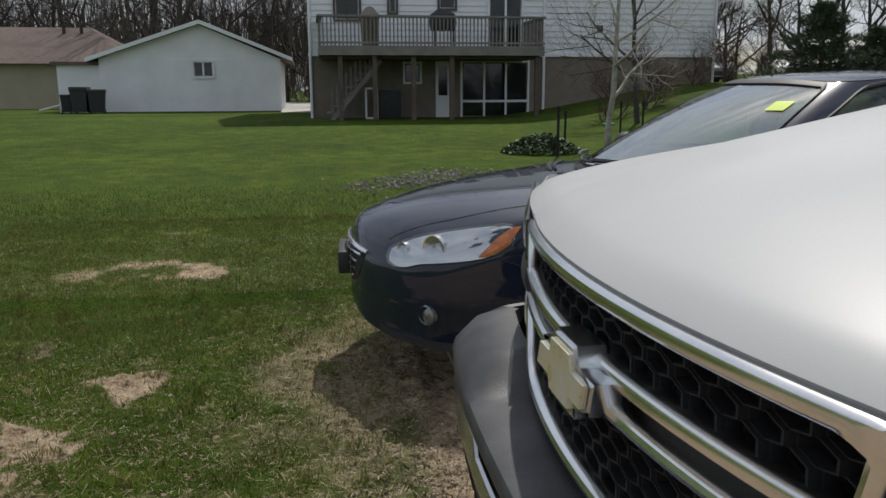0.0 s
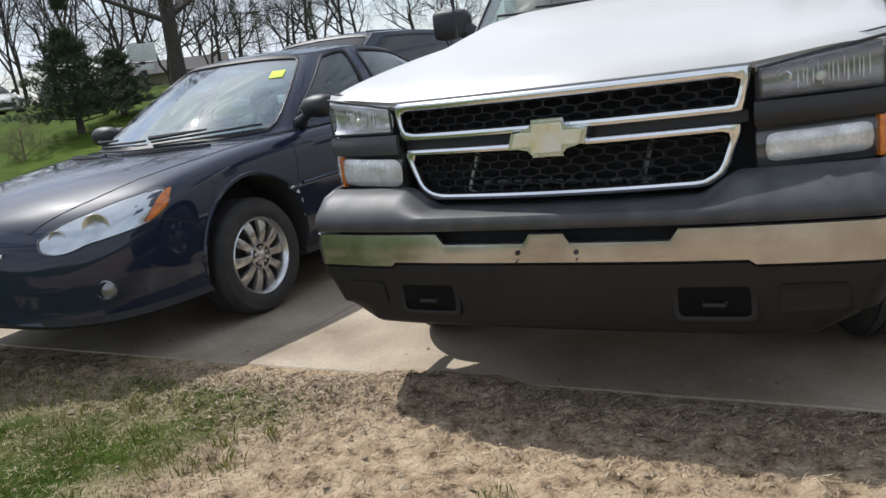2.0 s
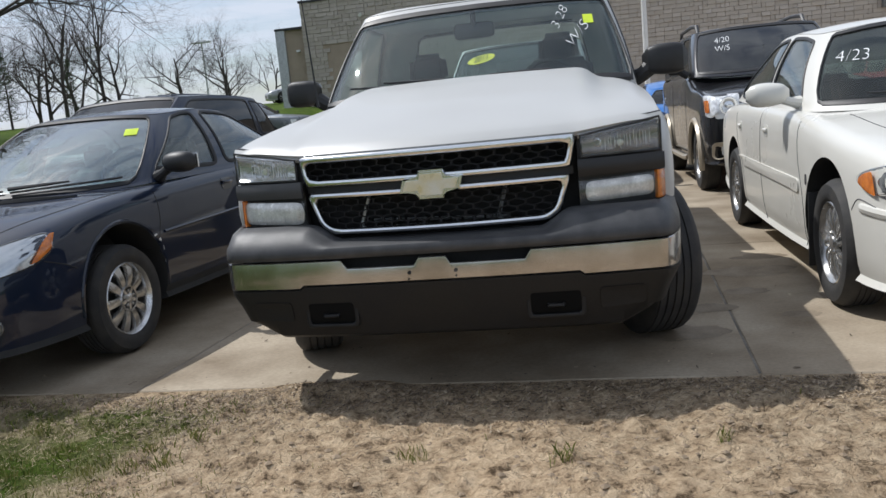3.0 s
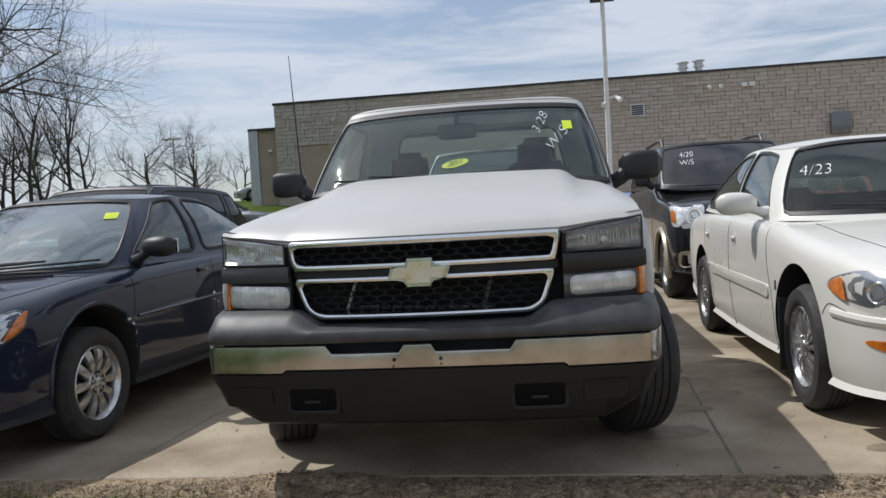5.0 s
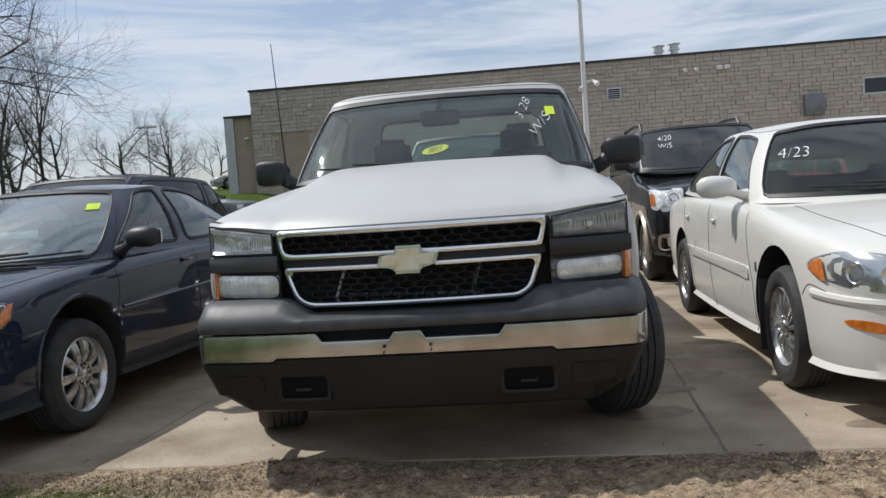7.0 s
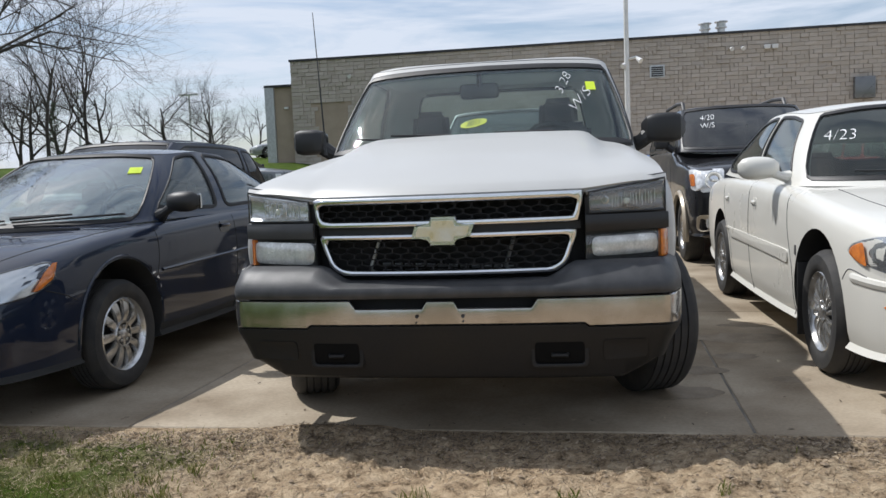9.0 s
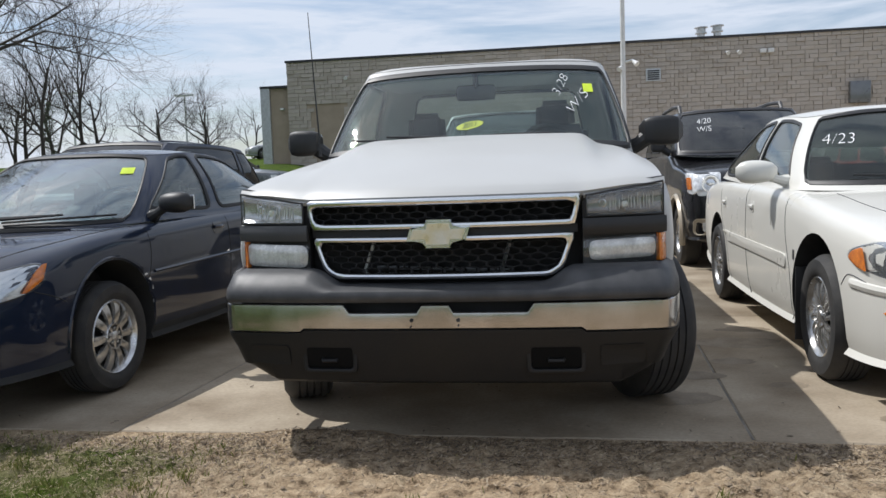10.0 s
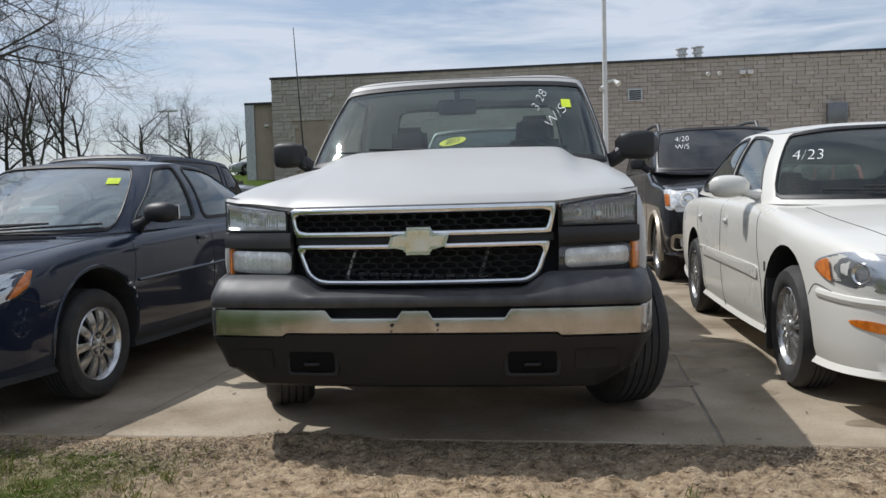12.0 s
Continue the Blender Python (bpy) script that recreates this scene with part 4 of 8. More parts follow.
    hex_mesh(bm, -0.56, 0.56, 0.725, 0.9, lambda x, z: abs(x) < 0.515 - max(0, 0.83 - z) * 0.9 and 0.745 < z < 0.885, lambda x: grille_y(x) + 0.022)
    part("lower_honeycomb", bm, HEXPL, g, angle=0)
    bm = bmesh.new()
    box(bm, -0.64, 0.17, 0.68, 0.64, 0.19, 1.06)
    box(bm, -0.64, 0.06, 0.68, 0.64, 0.18, 0.70)
    part("radiator_backing", bm, LINER, g)
    bm = bmesh.new()
    for xa, xb in ((-0.30, -0.36), (0.30, 0.25)):
        tube(bm, [(xa, 0.1, 0.9), (xb, 0.1, 0.735)], 0.009, 5)
    for k in range(12):
        tube(bm, [(-0.3 + 0.05 * k, 0.1, 0.762 - 0.002 * k), (-0.262 + 0.05 * k, 0.1, 0.762 - 0.002 * k)], 0.008, 5)
    part("radiator_brace", bm, STEEL, g)
    tie = [(-0.142, 0.888), (-0.124, 0.938), (-0.062, 0.938), (-0.055, 0.968), (0.05, 0.968), (0.055, 0.938), (0.128, 0.938), (0.110, 0.888), (0.052, 0.888), (0.046, 0.862), (-0.062, 0.862), (-0.068, 0.888)]
    tie = [(x + 0.007, 0.915 + (z - 0.915) * 1.12) for x, z in tie]
    bm = bmesh.new()
    prism(bm, tie, -0.062, -0.01)
    bmesh.ops.bevel(bm, geom=[ed for ed in bm.edges if abs(ed.verts[0].co.y - ed.verts[1].co.y) < 1e-4 and ed.verts[0].co.y < -0.05], offset=0.006, segments=2, affect="EDGES")
    bd = part("badge", bm, CHROME, g, "gold cross-shaped emblem with chrome edge")
    cxb, czb = 0.0, 0.915
    bm = bmesh.new()
    prism(bm, [(cxb + (x - cxb) * 0.87, czb + (z - czb) * 0.74) for x, z in tie], -0.067, -0.05)
    part("badge_face", bm, GOLD, bd)
    # lamps
    for sx in (1, -1):
        bm = bmesh.new()
        P = lambda a, b, dy=0.0: Vector((sx * a, lamp_y(a) + dy, b))
        slab_patch(bm, lambda u, v: P(0.6 + 0.35 * u, 0.755 + (0.335 + 0.035 * u) * v, 0.03), 0, 1, 0, 1, 16, 8, 0.03 * sx)
        part("lamp_housing", bm, BLACKPL, e)
        slab = lambda u, v: P(0.605 + 0.345 * u, 1.056 + 0.042 * u + (0.02 + 0.004 * u) * v, 0.004 + 0.02 * v)
        bm2 = bmesh.new()
        slab_patch(bm2, slab, 0, 1, 0, 1, 16, 2, 0.02 * sx)
        part("lamp_top_panel", bm2, WHITE, e)
        bm = bmesh.new()
        slab_patch(bm, lambda u, v: P(0.615 + 0.325 * u, 0.966 + (0.090 + 0.048 * u) * v, -0.016 + 0.014 * (2 * v - 1) ** 4), 0, 1, 0, 1, 20, 8, 0.006 * sx)
        hl = part("headlight", bm, LENS, e, "weathered clear headlight")
        bm = bmesh.new()
        def bowl(u, v):
            return P(0.622 + 0.31 * u, 0.971 + (0.078 + 0.038 * u) * v, 0.026 - 0.03 * (2 * v - 1) ** 4 - 0.012 * (2 * u - 1) ** 6)
        slab_patch(bm, bowl, 0, 1, 0, 1, 30, 10, 0.004 * sx)
        # left bowl pale behind a hazed lens; right one coloured darker for dimmer reflections
        part("lamp_bowl", bm, REFL if sx < 0 else DARKBOWL, hl)
        bm = bmesh.new()
        for k in range(15):
            u = 0.3 + 0.042 * k + 0.006 * math.sin(k * 2.3)
            if sx < 0:
                u -= 0.12
            lo, hi = 0.14 + 0.1 * abs(math.sin(k * 1.9)), 0.86 - 0.2 * abs(math.sin(k * 1.3 + 1))
            tube(bm, [bowl(u, lo + (hi - lo) * q / 3) + Vector((0, -0.004, 0)) for q in range(4)], [0.0012, 0.003, 0.003, 0.0012], 5)
        part("reflector_flute", bm, FLUTED, hl)
        bm = bmesh.new()
        c = bowl(0.2 if sx > 0 else 0.72, 0.55)
        revolve(bm, [(0.004, 0.017), (-0.006, 0.017), (-0.008, 0.013), (0.002, 0.01), (0.002, 0.001)], "y", 16, tuple(c))
        part("side_bulb", bm, CHROME, hl)
        bm = bmesh.new()
        p = P(0.775, 1.012, 0.0)
        revolve(bm, [(-0.012, 0.001), (-0.012, 0.012), (-0.006, 0.016), (0.014, 0.018)], "y", 14, (p.x, p.y, p.z))
        part("bulb_shield", bm, REFL, hl)
        bm = bmesh.new()
        tube(bm, [P(0.615, 0.966, -0.012), P(0.94, 0.966, -0.012), P(0.94, 1.103, -0.012), P(0.615, 1.054, -0.012), P(0.615, 0.966, -0.012)], 0.005, 5)
        part("lens_rim", bm, BLACKPL, hl)
        bm = bmesh.new()
        slab_patch(bm, lambda u, v: P(0.6 + 0.355 * u, 0.765 + (0.105 + 0.014 * u) * v, -0.004 + 0.012 * (2 * v - 1) ** 4), 0, 1, 0, 1, 16, 6, 0.006 * sx)
        sl = part("signal_lamp", bm, LENS, e, "lower running lamp with milky lens and amber corner")
        bm = bmesh.new()
        x0, xw, zc, zh = (0.604, 0.324, 0.819, 0.05) if sx < 0 else (0.624, 0.284, 0.821, 0.042)
        slab_patch(bm, lambda u, v: P(x0 + xw * u, zc + 0.006 * u + zh * (2 * v - 1) * max(0.0, 1 - abs(2 * u - 1) ** 13) ** 0.4, 0.004 - 0.012 * (1 - (2 * v - 1) ** 4) * (1 - (2 * u - 1) ** 6) - 0.0015 * abs(math.sin(u * 40))), 0, 1, 0, 1, 60, 8, 0.006 * sx)
        part("milky_lens", bm, MILKY, sl)
        bm = bmesh.new()
        slab_patch(bm, lambda u, v: P(0.922 + 0.04 * u, 0.766 + 0.117 * v, -0.008 + 0.05 * u * u), 0, 1, 0, 1, 6, 6, 0.02 * sx)
        part("amber_marker", bm, AMBER, sl)
        bm = bmesh.new()
        slab_patch(bm, lambda u, v: P(0.6 + 0.355 * u, 0.888 + 0.07 * v, -0.012 - 0.008 * math.sin(math.pi * v)), 0, 1, 0, 1, 16, 6, 0.02 * sx)
        # left filler panel is grey, the right one black
        part("filler_panel", bm, BLACKPL if sx > 0 else GREYPL, e)
    # bumper
    NOTCH = [(-0.405, 0.0), (-0.378, 1.0), (-0.09, 1.0), (-0.068, 0.15), (0.045, 0.15), (0.064, 1.0), (0.37, 1.0), (0.395, 0.0)]

    def notch(x):
        if x <= NOTCH[0][0] or x >= NOTCH[-1][0]:
            return 0.0
        for (a, p), (c, q) in zip(NOTCH, NOTCH[1:]):
            if a <= x <= c:
                return p + (q - p) * (x - a) / (c - a)
        return 0.0
    xs = sorted(set([i / 60 for i in range(-60, 61)] + [a / 1.09 for a, _ in NOTCH] + [0.6 / 1.09, 0.578 / 1.09, -0.6 / 1.09, -0.578 / 1.09]))
    bm = bmesh.new()
    rows = []
    for t in xs:
        x, y = bumper_pt(t)
        zt = 0.632 - 0.036 * notch(x)
        zb = 0.503 + (0.014 if abs(x) < 0.585 else 0.0)
        rows.append([(x, y + 0.012, zt - 0.006), (x, y + 0.001, zt - 0.001), (x, y - 0.006, zt - 0.005), (x, y - 0.01, (zt + zb) / 2), (x, y - 0.004, zb + 0.012), (x, y + 0.012, zb), (x, y + 0.05, zb + 0.004)])
    grid(bm, rows)
    bp = part("bumper", bm, BUMPER_CHROME, e, "dusty chrome front bumper", 30)
    bm = bmesh.new()
    rows = []
    for t in xs:
        x, y = bumper_pt(t)
        a = abs(x)
        q = min(1.0, max(0.0, (a - 0.44) / 0.15))
        top = 0.702 + 0.068 * q * q * (3 - 2 * q)
        bk = 0.10 if a < 0.95 else 0.06
        lo = 0.636
        up = top - 0.702
        rows.append([(x, y + 0.06, lo), (x, y - 0.002, lo + 0.001), (x, y - 0.012, lo + 0.01), (x * 0.999, y - 0.015, lo + 0.02), (x * 0.998, y - 0.014, 0.672), (x * 0.997, y - 0.007, 0.684 + 0.1 * up), (x * 0.992, y + 0.01, 0.69 + 0.3 * up), (x * 0.985, y + 0.045, 0.696 + 0.75 * up), (x * 0.965, y + bk + 0.03, top), (x * 0.96, y + bk + 0.05, top - 0.004), (x * 0.96, y + bk + 0.06, top - 0.04)])
    grid(bm, rows)
    part("bumper_pad", bm, PLASTIC, bp, "faded dark grey plastic bumper top")
    # dark strip behind the chrome, coloured as the unlit hollow in its notches
    bm = bmesh.new()
    slab_patch(bm, lambda u, v: Vector((bumper_pt(u)[0] * 0.97, bumper_pt(u)[1] + 0.075, 0.5 + 0.15 * v)), -0.9, 0.9, 0, 1, 40, 1, 0.01)
    part("bumper_core", bm, LINER, bp)
    bm = bmesh.new()
    rows = []
    for t in xs:
        x, y = bumper_pt(t)
        a = abs(x)
        zt = 0.505 + (0.014 if a < 0.585 else 0.0)
        lo = 0.275 if a < 0.75 else 0.275 + 0.07 * min(1, (a - 0.75) / 0.2)
        k = 1 - 0.085 * max(0, (a - 0.7) / 0.3)
        rows.append([(x, y + 0.06, zt), (x, y + 0.002, zt - 0.001), (x, y + 0.004, zt - 0.02), (x * (1 - 0.35 * (1 - k)), y + 0.02, 0.43), (x * (1 - 0.7 * (1 - k)), y + 0.035, 0.36), (x * k, y + 0.06, lo + 0.015), (x * k, y + 0.085, lo), (x * k * 0.98, y + 0.3, lo + 0.02)])
    grid(bm, rows)
    va = part("valance", bm, VALANCE, bp, "black plastic lower valance")
    vb = bvh_of(va)
    for x0, x1, z0, z1 in ((-0.60, -0.36, 0.33, 0.46), (0.36, 0.60, 0.33, 0.46)):
        bm = bmesh.new()
        O, I = round_poly([(x0, z0), (x1, z0), (x1, z1), (x0, z1)], 0.02), round_poly([(x0 + 0.018, z0 + 0.018), (x1 - 0.018, z0 + 0.018), (x1 - 0.018, z1 - 0.018), (x0 + 0.018, z1 - 0.018)], 0.015)
        frame_ring(bm, O, I, lambda x: (cast(vb, "y", x, 0.4)[0] or Vector((0, -0.08, 0))).y, 0.03, 40, 0.003)
        t = part("tow_hook_recess", bm, VALANCE, va)
        # flat panel, not a hole: the recess's shade is in its colour
        bm = bmesh.new()
        inlay(bm, vb, I, lift=0.002, depth=0.01)
        part("recess_panel", bm, RECESS_SHADE, t)
        xm = (x0 + x1) / 2
        bm = bmesh.new()
        tube(bm, [(xm - 0.035, -0.07, 0.395), (xm - 0.03, -0.09, 0.385), (xm + 0.03, -0.09, 0.385), (xm + 0.035, -0.07, 0.395)], 0.009, 6)
        part("tow_hook", bm, VALANCE, t)
    for sx in (1, -1):
        bm = bmesh.new()
        inlay(bm, vb, round_poly([(sx * 0.66, 0.36), (sx * 0.84, 0.37), (sx * 0.84, 0.45), (sx * 0.66, 0.45)], 0.02), lift=0.005, dome=-0.004)
        part("blank_cover", bm, VALANCE, va)
    for x, z, r in ((-0.11, 0.563, 0.008), (0.085, 0.563, 0.008), (-0.115, 0.535, 0.004), (0.085, 0.54, 0.004)):
        bm = bmesh.new()
        revolve(bm, [(-0.1335, r), (-0.1325, r * 0.6), (-0.1325, 0.0005)], "y", 10, (x, 0, z))
        part("plate_hole", bm, LINER if x < 0 else PLASTIC, bp)
    # door seams, handles, fender gap
    for sx in (1, -1):
        seams(e, bvh, [[(1.5, 1.2), (1.5, 0.8), (1.52, 0.46)], [(2.98, 1.2), (3.0, 0.8), (2.98, 0.46)], [(3.09, 1.18), (3.09, 0.8), (3.09, 0.46)]], sx, BLACKPL)
        bm = bmesh.new()
        p, _ = cast(bvh, "x", 2.8, 1.1, sx)
        box(bm, p.x - 0.01, 2.72, 1.07, p.x + 0.025 * sx, 2.9, 1.12, 0.01)
        part("door_handle", bm, BLACKPL, e)
        bm = bmesh.new()
        inlay(bm, bvh, round_poly([(sx * 0.8, 1.1), (sx * 0.95, 1.1), (sx * 0.95, 0.75), (sx * 0.8, 0.75)], 0.02), sign=-1, lift=0.006)
        part("tail_light", bm, REDLENS, e)
    # open cargo bed
    bm = bmesh.new()
    for x0, x1, y0, y1 in ((-0.98, -0.9, 3.12, 5.5), (0.9, 0.98, 3.12, 5.5), (-0.9, 0.9, 3.12, 3.18), (-0.9, 0.9, 5.44, 5.5)):
        box(bm, x0, y0, 1.12, x1, y1, 1.3, 0.02)
    part("bed_wall", bm, WHITE, e)
    return e


pickup_truck()

# ---- ground, lawn, concrete lot ----
LOT_TURN = -2.2  # degrees by which the lot is turned from the truck


def smooth01(a, b, x):
    t = min(1.0, max(0.0, (x - a) / (b - a)))  # b may lie below a
    return t * t * (3 - 2 * t)


def edge_y(x):
    """The front edge of the concrete."""
    return 0.13 - 0.034 * x


def lot_z(x):
    """The slab falls a little to the side of the dark sedan."""
    return -0.03 * min(1.0, max(0.0, (1.295 - x) / 2.95)) - 0.02 * min(1.0, max(0.0, (-1.655 - x) / 2.35))


def terrain(x, y):
    z = 0.42 * smooth01(4, 26, -x)
    z += 1.15 * smooth01(5.0, 14.0, y) * smooth01(7, 14, -x)
    z += 1.6 * smooth01(14, 60, y) * smooth01(7, 14, -x)
    z += 0.025 * max(0.0, min(y, 90.0) - 14) * (1 - smooth01(7, 14, -x))
    if y < edge_y(x) + 0.3 and x > -4.3:
        z += lot_z(x) - 0.006
        d = edge_y(x) - y
        k = smooth01(0.0, 0.2, d)
        z += 0.024 * noise.noise((x * 2.1, y * 2.1, 0.3)) * smooth01(0.0, 0.4, d)
        z += (0.02 * noise.noise((x * 6, y * 6, 1.3)) + 0.03 * (abs(noise.noise((x * 8.5, y * 8.5, 4.1))) - 0.22) + 0.02 * (0.25 - abs(noise.noise((x * 17, y * 17, 6.7)))) + 0.01 * noise.noise((x * 34, y * 34, 2.3))) * k
        z += 0.045 * math.exp(-((x + 0.62) ** 2 / 0.1 + (y - 0.08) ** 2 / 0.012)) * (1 + 0.5 * noise.noise((x * 14, y * 14, 2.0)))
    elif x > -4.15:
        z += lot_z(x) - 0.05
    return z


BARE = [(-5.05, -2.2, 0.3), (-5.3, -1.75, 0.2), (-6.75, -1.75, 0.34), (-1.88, -0.62, 0.2), (-2.35, -0.95, 0.16), (-2.75, -0.4, 0.3), (-3.4, -1.9, 0.2)]


def soil_amount(x, y):
    """How bare the ground is: 1 soil, 0 grass."""
    d = edge_y(x) - y
    n = 0.5 * noise.noise((x * 0.9, y * 0.9, 5.0)) + 0.35 * noise.noise((x * 2.7, y * 2.7, 7.0)) + 0.15 * noise.noise((x * 8, y * 8, 9.0))
    right = smooth01(-1.75, -0.35, x + 0.25 * d) * (1 - smooth01(5.0, 11.0, d + 2 * n)) * (1 - smooth01(12.0, 20.0, x))
    strip = (1 - smooth01(0.05, 0.5, d)) * smooth01(-4.9, -4.1, x)
    for px, py, pr in BARE:
        q = ((x - px) ** 2 + (y - py) ** 2 * 1.6) / (pr * pr) * (1.0 + 2.2 * abs(noise.noise((x * 3.1, y * 3.1, 11.0))) + 1.2 * noise.noise((x * 9, y * 9, 12.0)))
        if q < 4:
            strip = max(strip, 0.5 * math.exp(-abs(q)))
    far = smooth01(0.25, 0.42, n) * 0.8
    worn = 0.34 * (1 - smooth01(0.5, 1.7, d)) * smooth01(-4.6, -3.4, x) + 0.12 * smooth01(-8.5, -6.5, x)
    v = max(right, strip * 0.9, far * smooth01(-7.5, -5.0, x), worn)
    return min(1.0, max(0.0, v + 0.5 * n))


SOIL_AT = {}


def soil_near(x, y):
    """soil_amount on a 3 cm lattice."""
    k = (int(x * 33.0), int(y * 33.0))
    if k not in SOIL_AT:
        SOIL_AT[k] = soil_amount(x, y)
    return SOIL_AT[k]


def ground_material():
    m = bpy.data.materials.new("lawn_and_soil")
    m.use_nodes = True
    n, l = m.node_tree.nodes, m.node_tree.links
    p = n["Principled BSDF"]
    p.inputs["Roughness"].default_value, p.inputs["Specular IOR Level"].default_value = 0.95, 0.15
    geo, at = n.new("ShaderNodeNewGeometry"), n.new("ShaderNodeAttribute")
    at.attribute_name = "soil"

    def tex(scale, detail=5.0):
        t = n.new("ShaderNodeTexNoise")
        t.inputs["Scale"].default_value, t.inputs["Detail"].default_value = scale, detail
        l.new(geo.outputs["Position"], t.inputs["Vector"])
        return t

    def ramp(src, stops):
        r = n.new("ShaderNodeValToRGB")
        el = r.color_ramp.elements
        while len(el) < len(stops):
            el.new(0.5)
        for q, (pos, c) in zip(el, stops):
            q.position, q.color = pos, (*c, 1)
        l.new(src, r.inputs["Fac"])
        return r
    big, mid, fine = tex(0.35), tex(3.0), tex(13.0, 12.0)
    fine.inputs["Roughness"].default_value = 0.7
    grass = ramp(mid.outputs["Fac"], [(0.3, (0.042, 0.076, 0.006)), (0.55, (0.064, 0.108, 0.008)), (0.75, (0.108, 0.13, 0.018))])
    # soil goes dark where its relief is low: crevice shade painted into the colour
    soil = ramp(fine.outputs["Fac"], [(0.36, (0.1, 0.07, 0.044)), (0.46, (0.4, 0.3, 0.2)), (0.62, (0.6, 0.475, 0.335))])
    wide = ramp(big.outputs["Fac"], [(0.3, (0.68, 0.7, 0.68)), (0.7, (1.2, 1.16, 1.1))])
    mix, mul = n.new("ShaderNodeMixRGB"), n.new("ShaderNodeMixRGB")
    mul.blend_type, mul.inputs["Fac"].default_value = "MULTIPLY", 1.0
    thr = ramp(at.outputs["Fac"], [(0.3, (0, 0, 0)), (0.62, (1, 1, 1))])
    l.new(thr.outputs["Color"], mix.inputs["Fac"])
    l.new(grass.outputs["Color"], mix.inputs["Color1"])
    l.new(soil.outputs["Color"], mix.inputs["Color2"])
    l.new(mix.outputs["Color"], mul.inputs["Color1"])
    l.new(wide.outputs["Color"], mul.inputs["Color2"])
    l.new(mul.outputs["Color"], p.inputs["Base Color"])
    crumb = tex(70.0, 8.0)
    b, b2, b3 = n.new("ShaderNodeBump"), n.new("ShaderNodeBump"), n.new("ShaderNodeBump")
    b3.inputs["Strength"].default_value, b3.inputs["Distance"].default_value = 0.9, 0.015
    l.new(crumb.outputs["Fac"], b3.inputs["Height"])
    l.new(b3.outputs["Normal"], b.inputs["Normal"])
    b.inputs["Strength"].default_value, b.inputs["Distance"].default_value = 1.0, 0.045
    b2.inputs["Strength"].default_value, b2.inputs["Distance"].default_value = 0.7, 0.015
    crack = n.new("ShaderNodeTexVoronoi")
    crack.feature = "DISTANCE_TO_EDGE"
    crack.inputs["Scale"].default_value = 7.0
    warp, add = n.new("ShaderNodeTexNoise"), n.new("ShaderNodeVectorMath")
    warp.inputs["Scale"].default_value = 11.0
    add.operation, add.inputs[1].default_value = "MULTIPLY_ADD", (0.16, 0.16, 0.16)
    l.new(geo.outputs["Position"], warp.inputs["Vector"])
    l.new(warp.outputs["Color"], add.inputs[0])
    l.new(geo.outputs["Position"], add.inputs[2])
    l.new(add.outputs["Vector"], crack.inputs["Vector"])
    cr = ramp(crack.outputs["Distance"], [(0.0, (0, 0, 0)), (0.035, (1, 1, 1))])
    l.new(fine.outputs["Fac"], b.inputs["Height"])
    l.new(cr.outputs["Color"], b2.inputs["Height"])
    l.new(b.outputs["Normal"], b2.inputs["Normal"])
    l.new(b2.outputs["Normal"], p.inputs["Normal"])
    return m


def ground_sheet():
    def ticks(lo, a, b, hi, step, grow):
        c = list(np.arange(a, b + 1e-6, step))
        s, left = step, []
        x = a
        while x > lo:
            s *= grow
            x -= s
            left.append(x)
        s, right, x = step, [], b
        while x < hi:
            s *= grow
            x += s
            right.append(x)
        return left[::-1] + c + right
    xs, ys = ticks(-900, -3.1, 2.7, 900, 0.017, 1.06), ticks(-900, -2.3, 0.24, 1500, 0.017, 1.06)
    bm = bmesh.new()
    lay = bm.verts.layers.float.new("soil")
    vs = []
    for x in xs:
        row = []
        for y in ys:
            v = bm.verts.new((x, y, terrain(x, y)))
            v[lay] = soil_amount(x, y) if -16 < x < 24 and -14 < y < 1 else 0.1
            row.append(v)
        vs.append(row)
    for i in range(len(xs) - 1):
        for j in range(len(ys) - 1):
            bm.faces.new((vs[i][j], vs[i + 1][j], vs[i + 1][j + 1], vs[i][j + 1]))
    return solo("ground", bm, ground_material(), "patchy spring lawn with bare cracked soil along the concrete", "ground", kind="structure", angle=0)


GROUND = ground_sheet()
GROUND.data.shade_smooth()

CONCRETE = surf("weathered_concrete", (0.39, 0.33, 0.25), 0.85, 0, 0.16, 1.7, 55, bump=0.2, bscale=90, col2=(0.2, 0.155, 0.105), spots=0.44, spec=0.25, piece=0.05)
JOINT = surf("pale_joint_filler", (0.26, 0.235, 0.2), 0.9, 0, 0.25, 3, 60, bump=0.2, col2=(0.09, 0.08, 0.065))
OIL = surf("dark_oil_stain", (0.19, 0.148, 0.1), 0.7, 0, 0.2, 9, 70, col2=(0.26, 0.21, 0.15))
lot = thing("pavement", 0, 0, 0, 0, "sunlit tan concrete parking slab with straight joints", "pavement", kind="structure")


